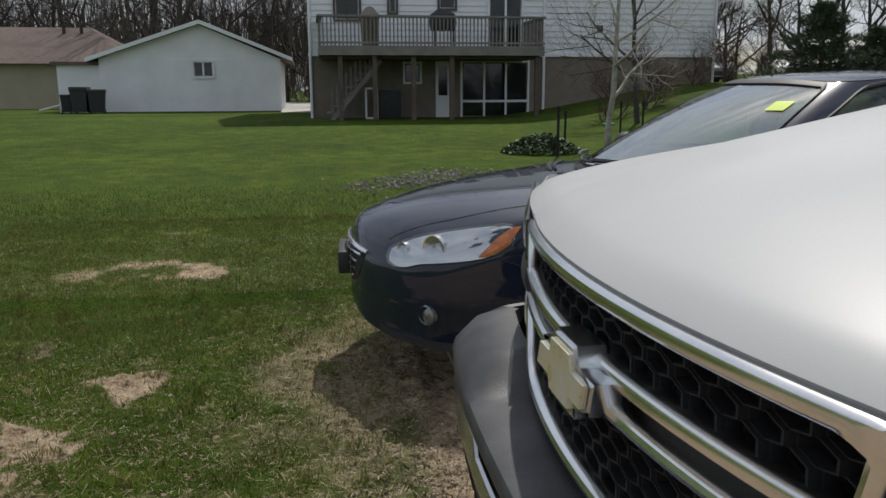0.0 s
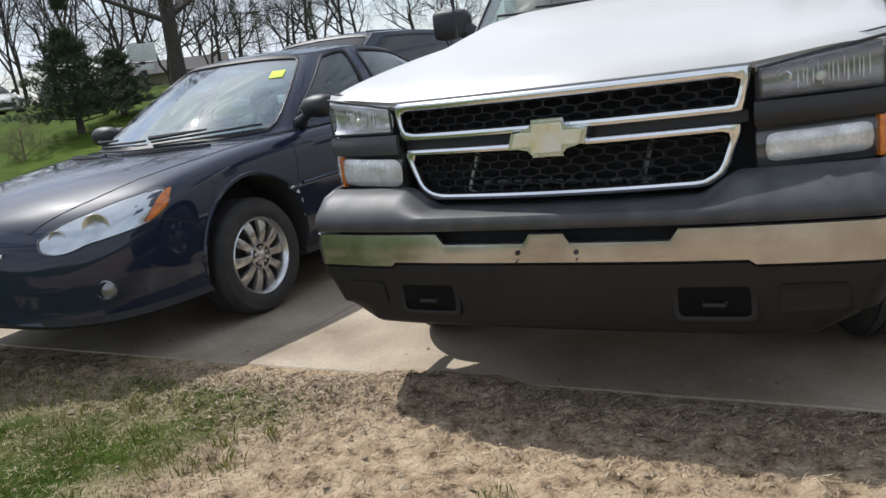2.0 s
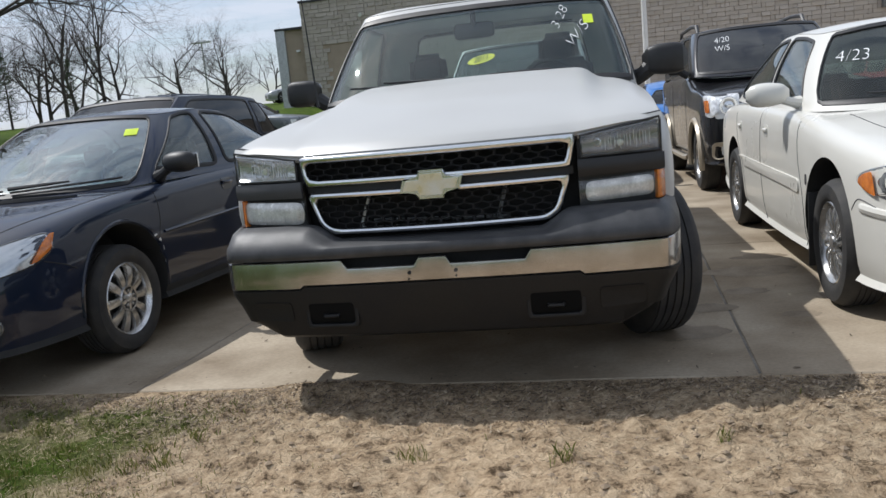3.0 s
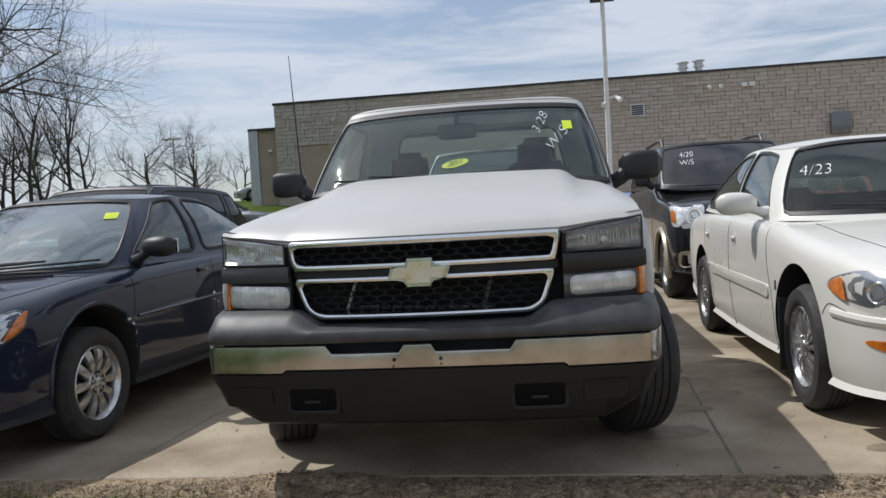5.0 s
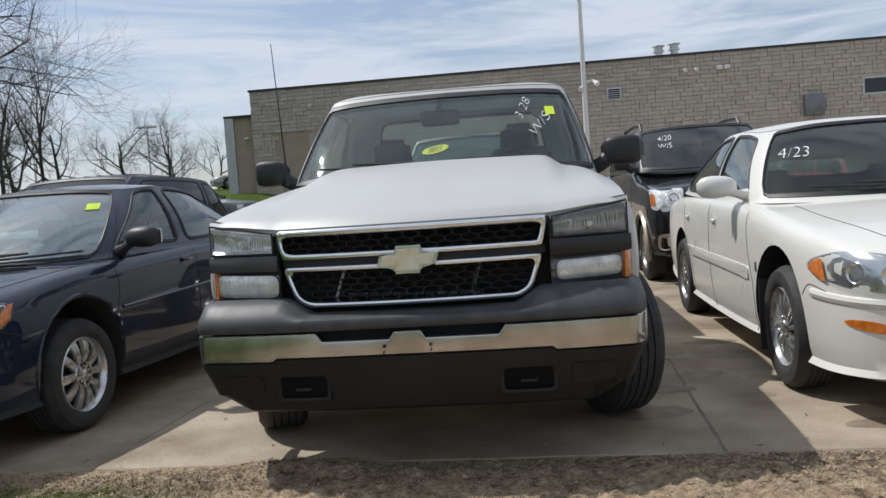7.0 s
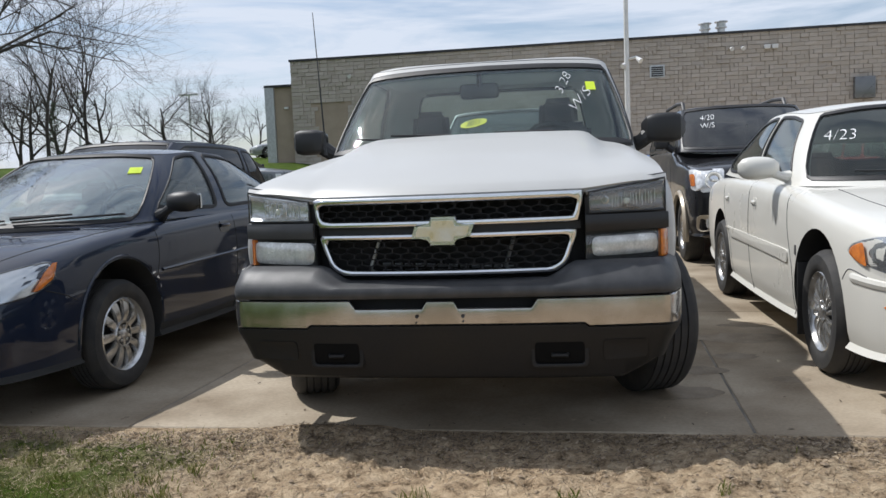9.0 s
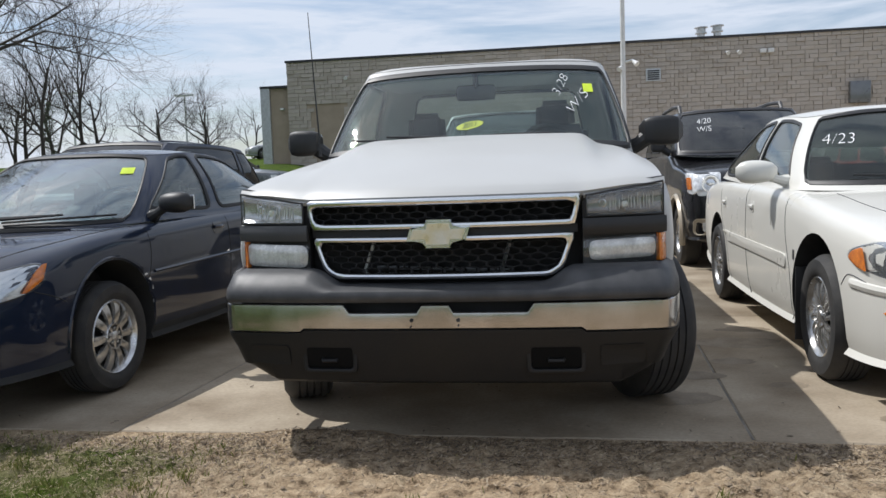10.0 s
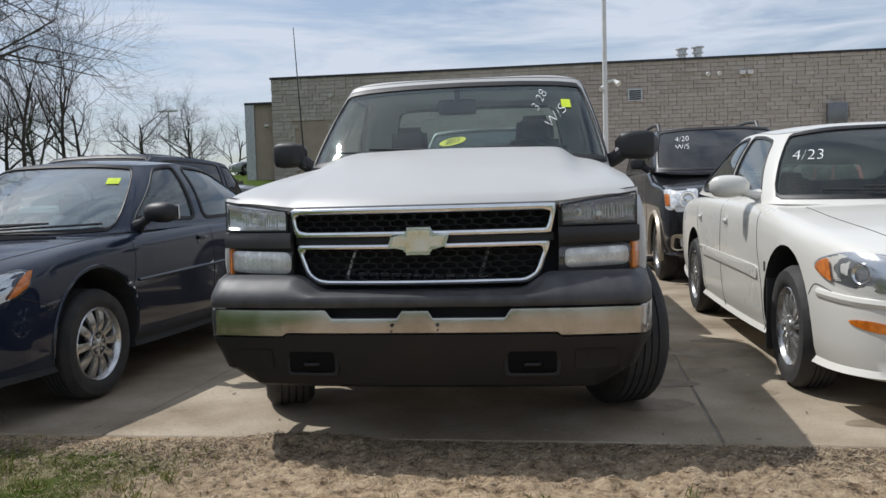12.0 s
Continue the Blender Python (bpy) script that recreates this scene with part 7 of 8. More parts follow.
def deck_house():
    h = thing("house", -26.5, 0, 0, 0, "white-sided house with tan lower storey, raised timber deck and shingle roof", "house")
    X = 0.0
    bm = bmesh.new()
    box(bm, -9.5, -0.36, 0.0, X, 13.9, 2.5)
    part("lower_wall", bm, TANBRICK, h)
    bm = bmesh.new()
    box(bm, -9.5, -0.36, 2.5, X, 13.9, 7.8)
    lap_siding(bm, -0.36, 13.9, 2.5, 7.8, X + 0.004)
    part("upper_wall", bm, SIDING, h, angle=0)
    bm = bmesh.new()
    box(bm, X, -0.4, 2.44, X + 0.08, 13.92, 2.54)
    part("band_board", bm, SIDING, h)
    # gable roof with overhang
    bm = bmesh.new()
    prof = [(0.55, 7.52), (-4.75, 9.7), (-10.1, 7.52), (-10.1, 7.38), (-4.75, 9.54), (0.55, 7.38)]
    prism(bm, prof, -0.9, 14.5)
    part("roof", bm, GREYSHIN, h, angle=0)
    for q in (-0.36, 13.9):
        bm = bmesh.new()
        prism(bm, [(0, 7.8), (-9.5, 7.8), (-4.75, 9.54)], q - 0.05, q + 0.05)
        part("gable", bm, SIDING, h)
    bm = bmesh.new()
    box(bm, 0.5, -0.9, 7.3, 0.62, 14.5, 7.44)
    part("gutter", bm, SIDING, h)
    for y0, y1, z0, z1, c in ((0.52, 1.3, 3.62, 4.32, 2), (2.3, 2.52, 3.85, 4.45, 1), (3.98, 4.5, 4.0, 4.5, 1)):
        window_unit(h, X + 0.03, y0, y1, z0, z1, c, POSTW)
    window_unit(h, X + 0.03, 5.68, 6.8, 2.7, 4.5, 2, SIDING)
    window_unit(h, X + 0.0, 2.8, 3.3, 1.6, 2.2, 2, SIDING)
    window_unit(h, X + 0.0, 4.76, 7.04, 0.42, 2.25, 3, SIDING, rail=0.95)
    bm = bmesh.new()
    box(bm, X, 3.84, 0.32, X + 0.05, 4.32, 2.3)
    d = part("back_door", bm, SIDING, h, "white back door with a dark pane")
    bm = bmesh.new()
    box(bm, X + 0.04, 3.93, 1.15, X + 0.07, 4.23, 2.15)
    part("pane", bm, WINDARK, d)
    bm = bmesh.new()
    tube(bm, [(X + 0.07, 4.27, 1.2), (X + 0.12, 4.27, 1.2)], 0.025, 6)
    part("door_handle", bm, STEEL, d)
    for y in (-0.33, 13.85, 7.6):
        bm = bmesh.new()
        tube(bm, [(X + 0.08, y, 0.3), (X + 0.08, y, 7.3), (X + 0.5, y, 7.4)], 0.05, 6)
        part("downspout", bm, SIDING, h)
    bm = bmesh.new()
    box(bm, X, 9.5, 3.3, X + 0.08, 9.7, 3.5)
    part("wall_lamp", bm, DARKMET, h)
    # deck
    dk = thing("deck", -26.5, 0, 0, 0, "weathered grey raised timber deck with baluster railing and stairs", "deck")
    bm = bmesh.new()
    box(bm, 0.03, 0.0, 2.48, 2.4, 6.85, 2.56)
    box(bm, 2.36, 0.0, 2.38, 2.46, 6.85, 2.66)
    box(bm, 0.03, -0.08, 2.38, 2.46, 0.0, 2.66)
    box(bm, 0.03, 6.85, 2.38, 2.46, 6.93, 2.66)
    part("platform", bm, DECKW, dk)
    for k in range(4):
        bm = bmesh.new()
        box(bm, 0.1 + 0.6 * k, 0.02, 2.28, 0.18 + 0.6 * k, 6.83, 2.47)
        part("joist", bm, POSTW, dk)
    for y in (0.55, 1.6, 2.8, 4.0, 6.75):
        bm = bmesh.new()
        box(bm, 2.2, y - 0.07, 0.2, 2.34, y + 0.07, 2.45)
        part("post", bm, POSTW, dk)
    base = bmesh.new()
    box(base, -0.02, -0.02, 0.0, 0.02, 0.02, 0.84)
    me = finish("baluster", base, DECKW, 0)
    for k in range(58):
        o = new("baluster", me)
        o.parent, o.location = dk, (2.41, 0.06 + 6.75 * k / 57, 2.66)
    for k in range(18):
        for y in (-0.04, 6.89):
            o = new("baluster", me)
            o.parent, o.location = dk, (0.12 + 2.2 * k / 17, y, 2.66)
    for z0, z1, w in ((3.5, 3.56, 0.08), (2.72, 2.78, 0.03)):
        bm = bmesh.new()
        box(bm, 2.41 - w, -0.1, z0, 2.41 + w, 6.95, z1)
        box(bm, 0.03, -0.04 - w, z0, 2.41, -0.04 + w, z1)
        box(bm, 0.03, 6.89 - w, z0, 2.41, 6.89 + w, z1)
        part("rail", bm, DECKW, dk)
    # stairs
    for k in range(9):
        bm = bmesh.new()
        box(bm, 0.7, 1.75 - 0.17 * k - 0.25, 2.25 - 0.2 * k - 0.05, 1.7, 1.75 - 0.17 * k, 2.25 - 0.2 * k)
        part("step", bm, DECKW, dk)
    for x in (0.7, 1.7):
        bm = bmesh.new()
        prism(bm, [(1.85, 2.4), (0.2, 0.4), (0.2, 0.2), (1.85, 2.15)], x - 0.03, x + 0.03, "yz")
        part("stringer", bm, DECKW, dk)
        for k in range(10):
            o = new("baluster", me)
            o.parent, o.location = dk, (x, 0.3 + 0.15 * k, 0.5 + 0.18 * k)
    # grill and planter on the deck
    g = thing("barbecue_grill", -25.0, 3.85, 2.57, 0, "covered dark barbecue grill on the deck", "grill")
    bm = bmesh.new()
    revolve(bm, [(0.6, 0.05), (0.62, 0.4), (0.85, 0.45), (1.1, 0.4), (1.25, 0.2), (1.28, 0.01)], "z", 16)
    part("lid", bm, DARKMET, g)
    for dx in (-0.25, 0.25):
        for dy in (-0.3, 0.3):
            bm = bmesh.new()
            tube(bm, [(dx, dy, 0), (dx, dy, 0.75)], 0.025, 6)
            part("leg", bm, DARKMET, g)
    g = thing("planter", -24.6, 1.5, 2.57, 0, "pale round planter on the deck", "planter")
    bm = bmesh.new()
    revolve(bm, [(0.0, 0.25), (0.9, 0.3), (1.0, 0.34), (1.15, 0.2), (1.25, 0.12), (1.3, 0.01)], "z", 14)
    part("pot", bm, TANBRICK, g)
    # board fence and bin under the deck
    g = thing("screen_door_frame", -25.2, 1.35, 0.42, 8, "white frame leaning under the deck", "frame")
    bm = bmesh.new()
    for a0, b0, a1, b1 in ((0, 0, 0.06, 1.0), (0.36, 0, 0.42, 1.0), (0, 0.94, 0.42, 1.0), (0, 0, 0.42, 0.06)):
        box(bm, -0.03, a0, b0, 0.03, a1, b1)
    part("frame", bm, POLEP, g)
    g = thing("storage_box", -25.9, 2.1, 0.38, 0, "dark storage box under the deck", "box")
    bm = bmesh.new()
    box(bm, -0.35, -0.35, 0, 0.35, 0.45, 0.95, 0.06)
    part("shell", bm, BINP, g)


deck_house()


def gable_garage():
    g = thing("garage", -36, 0, 0, 0, "white lap-sided gable garage with a small dark window", "garage")
    bm = bmesh.new()
    box(bm, -8, -9.2, 0.2, 0.0, -1.65, 2.7)
    lap_siding(bm, -9.2, -1.65, 0.45, 2.7, 0.004, 0.11)
    part("wall", bm, SIDING, g, angle=0)
    bm = bmesh.new()
    prism(bm, [(-9.2, 2.7), (-1.65, 2.7), (-5.0, 4.12)], -0.08, 0.0, "yz")
    part("gable", bm, SIDING, g)
    bm = bmesh.new()
    prism(bm, [(-9.65, 2.55), (-9.65, 2.68), (-4.95, 4.28), (-1.1, 2.72), (-1.1, 2.6), (-4.95, 4.14)], -8.2, 0.35, "yz")
    part("roof", bm, SHINGLE, g, angle=0)
    bm = bmesh.new()
    prism(bm, [(-9.67, 2.53), (-9.67, 2.70), (-4.95, 4.3), (-1.08, 2.74), (-1.08, 2.58), (-4.95, 4.13)], 0.35, 0.4, "yz")
    part("fascia", bm, SIDING, g)
    w = window_unit(g, 0.03, -5.3, -4.5, 1.93, 2.55, 2, SIDING)
    bm = bmesh.new()
    box(bm, -0.5, -11.0, 0.3, -0.3, -9.2, 2.5)
    part("wing_wall", bm, SIDING, g)
    bm = bmesh.new()
    box(bm, -8.0, -11.2, 2.42, -0.1, -9.1, 2.56)
    part("wing_roof", bm, SHINGLE, g)
    bm = bmesh.new()
    box(bm, -0.02, -1.72, 0.45, 0.06, -1.6, 2.7)
    part("corner_board", bm, SIDING, g)
    bm = bmesh.new()
    box(bm, -0.1, -9.25, 0.15, 0.03, -1.6, 0.46)
    part("foundation", bm, TANBRICK, g)
    t = thing("house", -44, 0, 0, 0, "tan house with a broad brown hip roof", "house")
    bm = bmesh.new()
    box(bm, -8, -24, 0.3, 0.0, -10.6, 2.75)
    part("wall", bm, TANSIDE, t)
    bm = bmesh.new()
    A = [(0.6, -24.6, 2.7), (0.6, -9.0, 2.7), (-8.6, -9.0, 2.7), (-8.6, -24.6, 2.7)]
    B = [(-3.5, -20, 4.75), (-3.5, -12.2, 4.75), (-4.5, -12.2, 4.75), (-4.5, -20, 4.75)]
    grid(bm, [A, B], close_v=True)
    vs = [bm.verts.new(p) for p in B]
    bm.faces.new(vs)
    vs = [bm.verts.new(p) for p in A]
    bm.faces.new(vs)
    part("roof", bm, SHINGLE, t, angle=0)
    for dy in (-12.5, -13.4):
        bm = bmesh.new()
        tube(bm, [(-2.8, dy, 4.4), (-2.8, dy, 4.85)], 0.09, 8)
        part("roof_vent", bm, DARKMET, t)
    for k, (y, hh, r) in enumerate(((-9.65, 1.1, 0.33), (-9.0, 1.0, 0.33), (-10.2, 0.8, 0.22))):
        b = thing("trash_bin", -34.4, y, terrain(-34.4, y) - 0.02, 10 * k, "dark wheeled trash bin beside the garage" if k < 2 else "small dark bin beside the garage", "trash bin", "bins")
        bm = bmesh.new()
        rows = [[(a * s, c * s, z) for a, c in ((-r, -r), (r, -r), (r, r), (-r, r))] for z, s in ((0.08, 0.8), (hh * 0.85, 1.0))]
        vs = grid(bm, rows, close_v=True)
        bm.faces.new(vs[0])
        part("bin_body", bm, BINP, b)
        bm = bmesh.new()
        box(bm, -r * 1.08, -r * 1.08, hh * 0.85, r * 1.08, r * 1.08, hh, 0.05)
        part("lid", bm, BINP, b)
        for dy in (-r * 0.8, r * 0.8):
            bm = bmesh.new()
            revolve(bm, [(-0.03, 0.1), (0.03, 0.1), (0.03, 0.01)], "y", 12, (-r * 0.8, dy, 0.1))
            part("bin_wheel", bm, RUBBER, b)
    p = thing("downspout_pipe", -34.8, -11.4, terrain(-34.8, -11.4) + 0.12, 0, "white drain pipe lying on the lawn", "pipe")
    bm = bmesh.new()
    tube(bm, [(0, 0, 0), (-0.2, 0.8, 0.22)], 0.05, 6)
    part("pipe", bm, POLEP, p)
    bm = bmesh.new()
    v = [bm.verts.new(q) for q in ((-33, -0.3, terrain(-33, -0.3) + 0.02), (-33.5, -1.55, terrain(-33.5, -1.5) + 0.02), (-60, -3, terrain(-60, -3) + 0.03), (-60, 1, terrain(-60, 1) + 0.03))]
    bm.faces.new(v)
    solo("driveway", bm, DRIVE, "pale concrete driveway between garage and house", "driveway", kind="structure")
    t = thing("house", -51, 50, terrain(-51, 50), 40, "distant low house with a dark shingle roof", "house")
    bm = bmesh.new()
    box(bm, -4.6, -4, -0.6, 4.6, 4, 0.9)
    part("wall", bm, TANSIDE, t)
    bm = bmesh.new()
    prism(bm, [(-4.6, 0.8), (4.6, 0.8), (0, 2.0)], -5, 5, "yz")
    part("roof", bm, GREYSHIN, t, angle=0)


gable_garage()

# ---- trees and shrubs ----
def bare_tree(name, seed, H, r0, label, spread=0.9, fork=0.25, levels=4, bark=BARK, kids=4, lean=0.0, category="tree", group="", wob=0.12, up=0.25, reach=0.95, mains=(), thin=0.62):
    """A leafless tree: tapered trunk and limbs in one part, fine twigs in another."""
    rng = random.Random(seed)
    e = thing(name, 0, 0, 0, 0, label, category, group)
    trunk, twigs = bmesh.new(), bmesh.new()

    def limb(p, d, L, r, lev):
        n = 5 if lev < 2 else 4
        P, R = [Vector(p)], [r]
        q, dd = Vector(p), Vector(d)
        for i in range(n):
            dd = (dd + Vector((rng.uniform(-1, 1), rng.uniform(-1, 1), rng.uniform(-0.6, 1) * (0.6 + up))) * wob * (1 + 0.5 * lev)).normalized()
            q = q + dd * L / n
            P.append(q.copy())
            R.append(r * (1 - 0.62 * (i + 1) / n))
        tube(trunk if lev < 2 else twigs, P, R, 8 if lev == 0 else (6 if lev == 1 else (4 if lev == 2 else 3)), lev == 0)
        if lev >= levels:
            return
        cnt = kids + (1 if lev == 0 else 0) + rng.randint(0, 1)
        for k in range(cnt):
            t = (fork + (1 - fork) * (k + rng.random() * 0.6) / cnt) if lev == 0 else (0.25 + 0.75 * (k + rng.random()) / cnt)
            t = min(t, 1.0)
            i = min(int(t * n), n - 1)
            f = t * n - i
            b = P[i].lerp(P[i + 1], f)
            rr = (R[i] + (R[i + 1] - R[i]) * f) * (0.72 if lev == 0 else thin)
            a = rng.uniform(0, 2 * math.pi)
            axis = (P[i + 1] - P[i]).normalized()
            side = axis.cross(Vector((math.cos(a), math.sin(a), 0.15))).normalized()
            ang = rng.uniform(0.5, 1.0) * spread
            nd = (axis * math.cos(ang) + side * math.sin(ang) + Vector((0, 0, up * 0.5))).normalized()
            limb(b, nd, L * rng.uniform(0.5, 0.72) * (1.0 if lev else reach), rr, lev + 1)
    if mains:
        tube(trunk, [(0, 0, -0.2), (0.05, 0, 1.2), (0.0, 0.05, 2.6), (0.08, 0, 3.9)], [r0 * 1.25, r0, r0 * 0.92, r0 * 0.9], 10)
        for z, az, el, L, r in mains:
            d = Vector((math.cos(radians(az)) * math.cos(radians(el)), math.sin(radians(az)) * math.cos(radians(el)), math.sin(radians(el))))
            limb((0.06, 0, z), d, L, r, 1)
    else:
        limb((0, 0, -0.2), (lean, 0, 1), H * 0.62, r0, 0)
    part("trunk", trunk, bark, e, angle=60)
    part("crown", twigs, bark, e, angle=0)
    return e


DRYTWIG = surf("dry_yellow_twigs", (0.22, 0.17, 0.10), 0.95, 0, 0.25, 4)


def put(ob, x, y, rz=0, s=1.0, dz=0.0):
    ob.matrix_world = pose(x, y, terrain(x, y) + dz, 0, 0, rz) @ Matrix.Diagonal((s, s, s, 1))
    return ob


put(bare_tree("tree", 6, 17.0, 0.36, "large bare spreading tree with a dark forked trunk", 1.0, 0.3, 5, kids=5, thin=0.7, wob=0.06, up=0.12,
              mains=((3.8, 110, 70, 8.0, 0.24), (3.8, 240, 66, 8.5, 0.22), (3.7, 20, 58, 8.0, 0.2), (3.2, 60, 30, 8.0, 0.15), (3.0, 200, 28, 7.5, 0.15), (3.4, 320, 38, 8.5, 0.16), (2.7, 140, 24, 6.5, 0.12))), -27.0, 26.2, 0)
A = put(bare_tree("tree", 11, 8.5, 0.17, "bare round-headed tree with many fine branches", 1.3, 0.12, 5, group="bare trees", kids=4, reach=1.35, up=0.02, thin=0.7, wob=0.16), -36, 56.3, 0)
B = put(bare_tree("tree", 12, 9.0, 0.18, "bare round-headed tree with many fine branches", 1.25, 0.14, 5, group="bare trees", kids=4, reach=1.35, up=0.02, thin=0.7, wob=0.16), -41, 58, 30)
C = put(bare_tree("tree", 13, 13.0, 0.18, "tall thin bare tree of the wood edge", 0.8, 0.3, 4, group="bare trees", kids=5, up=0.18), -50, 30, 0)
rng = random.Random(21)
for base, x, y, s in ((A, -31.5, 58, 0.85), (B, -46, 60, 0.95), (A, -36.5, 77, 0.85), (B, -32.0, 79, 0.8), (A, -24.5, 80, 0.45), (A, -52, 55, 1.1), (B, -29.5, 62, 0.8)):
    put(copy_thing(base, pose(0, 0, 0)), x, y, rng.uniform(0, 360), s)
for k in range(56):
    base = (A, B, C, C)[k % 4]
    if k < 30:
        x, y = -50 - rng.uniform(0, 18), -30 + 1.9 * k + rng.uniform(-1, 1)
        s = rng.uniform(1.1, 1.5)
    else:
        q = (k - 30) / 26
        x, y = -54 + 14 * q + rng.uniform(-5, 5), 22 + 34 * q + rng.uniform(-4, 4)
        s = rng.uniform(0.75, 1.05)
    put(copy_thing(base, pose(0, 0, 0)), x, y, rng.uniform(0, 360), s)


def thicket():
    """The far wood behind the houses: crowded thin stems and twigs."""
    rng = random.Random(77)
    verts, faces = [], []
    for k in range(26000):
        y = rng.uniform(-48, 26)
        x = -58 - rng.uniform(0, 22)
        top = 11 + 3 * noise.noise((y * 0.12, 2.0, 0)) - 0.15 * max(0, y - 2)
        z = terrain(x, y) + rng.uniform(0, 1) ** 1.3 * top
        stem = rng.random() < 0.12
        L, w = (rng.uniform(4, 8), 0.06) if stem else (rng.uniform(0.8, 2.2), 0.025)
        if stem:
            z = terrain(x, y) + rng.uniform(0, 0.4) * top
        d = Vector((rng.uniform(-0.2, 0.2), rng.uniform(-1, 1) * (0.12 if stem else 0.9), rng.uniform(0.5, 1.0))).normalized() * L
        i = len(verts)
        verts += [(x, y - w, z), (x, y + w, z), (x + d.x, y + d.y, z + d.z)]
        faces.append((i, i + 1, i + 2))
    me = bpy.data.meshes.new("far_woods")
    me.from_pydata(verts, [], faces)
    me.materials.append(SHRUBM2)
    return tagged(new("far_woods", me), "dense grey-brown leafless wood behind the houses", "woods", kind="stuff")


SHRUBM2 = surf("grey_brown_twigs", (0.2, 0.165, 0.135), 0.95, 0, 0.25, 0.3)
thicket()
put(bare_tree("young_tree", 31, 5.4, 0.07, "pale-barked young tree staked on the lawn", 1.2, 0.34, 5, PALEBARK, 4, category="tree", up=0.06, wob=0.15, reach=0.85), -14.4, 5.46, 120)
put(bare_tree("young_tree", 32, 5.6, 0.08, "thin dark young bare tree near the house", 1.05, 0.3, 4, BARK, 4, up=0.12), -17.9, 7.55, 0)
put(bare_tree("shrub", 33, 1.1, 0.02, "twiggy leafless shrub on the lawn", 1.2, 0.02, 4, DRYTWIG, 6, category="shrub"), -13.7, 8.0, 0, 1.15)
for k, (x, y, s) in enumerate(((-25.0, 13.5, 2.1), (-25.6, 15.5, 2.4), (-24.2, 12.0, 1.6), (-19.5, 7.5, 1.8), (-20.5, 8.8, 2.0))):
    put(bare_tree("shrub", 40 + k, 1.2, 0.02, "dense reddish-brown leafless shrub by the house", 1.0, 0.02, 3, SHRUBM, 9, category="shrub", group="brown shrubs"), x, y, 50 * k, s)


def conifer(seed, H, w, label, name="pine_tree", n=900, mat=NEEDLE, gap=0.1, tuft=False):
    """A pine: trunk, and a crown of needle sprays on whorled branches."""
    rng = random.Random(seed)
    e = thing(name, 0, 0, 0, 0, label, "tree")
    bm = bmesh.new()
    tube(bm, [(0, 0, -0.1), (0.03, 0, H * 0.5), (0, 0.02, H)], [0.09, 0.05, 0.012], 7)
    for k in range(60):
        z = H * (gap + (0.97 - gap) * (k + rng.random()) / 60)
        a = k * 2.4
        L = w * (1 - z / H) ** 0.75 + 0.12
        tube(bm, [(0, 0, z), (L * 0.6 * math.cos(a), L * 0.6 * math.sin(a), z + L * 0.06), (L * math.cos(a), L * math.sin(a), z + L * 0.3)], [0.02, 0.012, 0.004], 4)
    part("trunk", bm, BARK, e)
    verts, faces = [], []
    for k in range(n):
        t = rng.random() ** 1.15 if not tuft or k % 9 else 1.0
        z = H * (gap + (1.0 - gap) * t)
        if t == 1.0:
            z = H * rng.uniform(1.2, 1.42)
        L = (w * (1 - t) ** 0.75 + 0.15) * (0.75 + 0.3 * math.sin(5 * t * 6.3 + k * 0.001))
        a = rng.uniform(0, 2 * math.pi)
        lump = 0.8 + 0.35 * noise.noise((math.cos(a) * 1.6, math.sin(a) * 1.6, z * 1.7 + seed))
        d = L * lump * math.sqrt(rng.uniform(0.15, 1.0))
        c = Vector((d * math.cos(a), d * math.sin(a), z + 0.25 * d * 0.6)) + Vector((0.1, 0.05, 0)) * (t == 1.0)
        ax = Vector((math.cos(a), math.sin(a), rng.uniform(0.2, 0.9))).normalized()
        for q in range(16):
            v = (ax * rng.uniform(0.3, 1.0) + Vector((rng.uniform(-1, 1), rng.uniform(-1, 1), rng.uniform(-1, 1))) * 0.75).normalized()
            s = v.cross(Vector((rng.uniform(-1, 1), rng.uniform(-1, 1), rng.uniform(-1, 1)))).normalized() * 0.007
            ln = rng.uniform(0.08, 0.16)
            i = len(verts)
            verts += [tuple(c - s), tuple(c + s), tuple(c + v * ln)]
            faces.append((i, i + 1, i + 2))
    me = bpy.data.meshes.new("crown")
    me.from_pydata(verts, [], faces)
    me.materials.append(mat)
    o = new("crown", me)
    o.parent = e
    return e


put(conifer(5, 2.15, 1.5, "young dark green pine tree on the lawn", n=2200, tuft=True), -14.2, 9.85, 0)
put(conifer(6, 1.45, 0.95, "young dark green pine tree beside a taller one", n=1100), -14.4, 11.3, 0)
a1 = put(conifer(8, 5.2, 0.9, "distant dark pointed evergreen tree", "evergreen_tree", 500), -37.4, 43.3, 0)
put(copy_thing(a1, pose(0, 0, 0)), -36.4, 44.1, 70, 0.95)
put(copy_thing(a1, pose(0, 0, 0)), -33.0, 46.0, 120, 0.8)


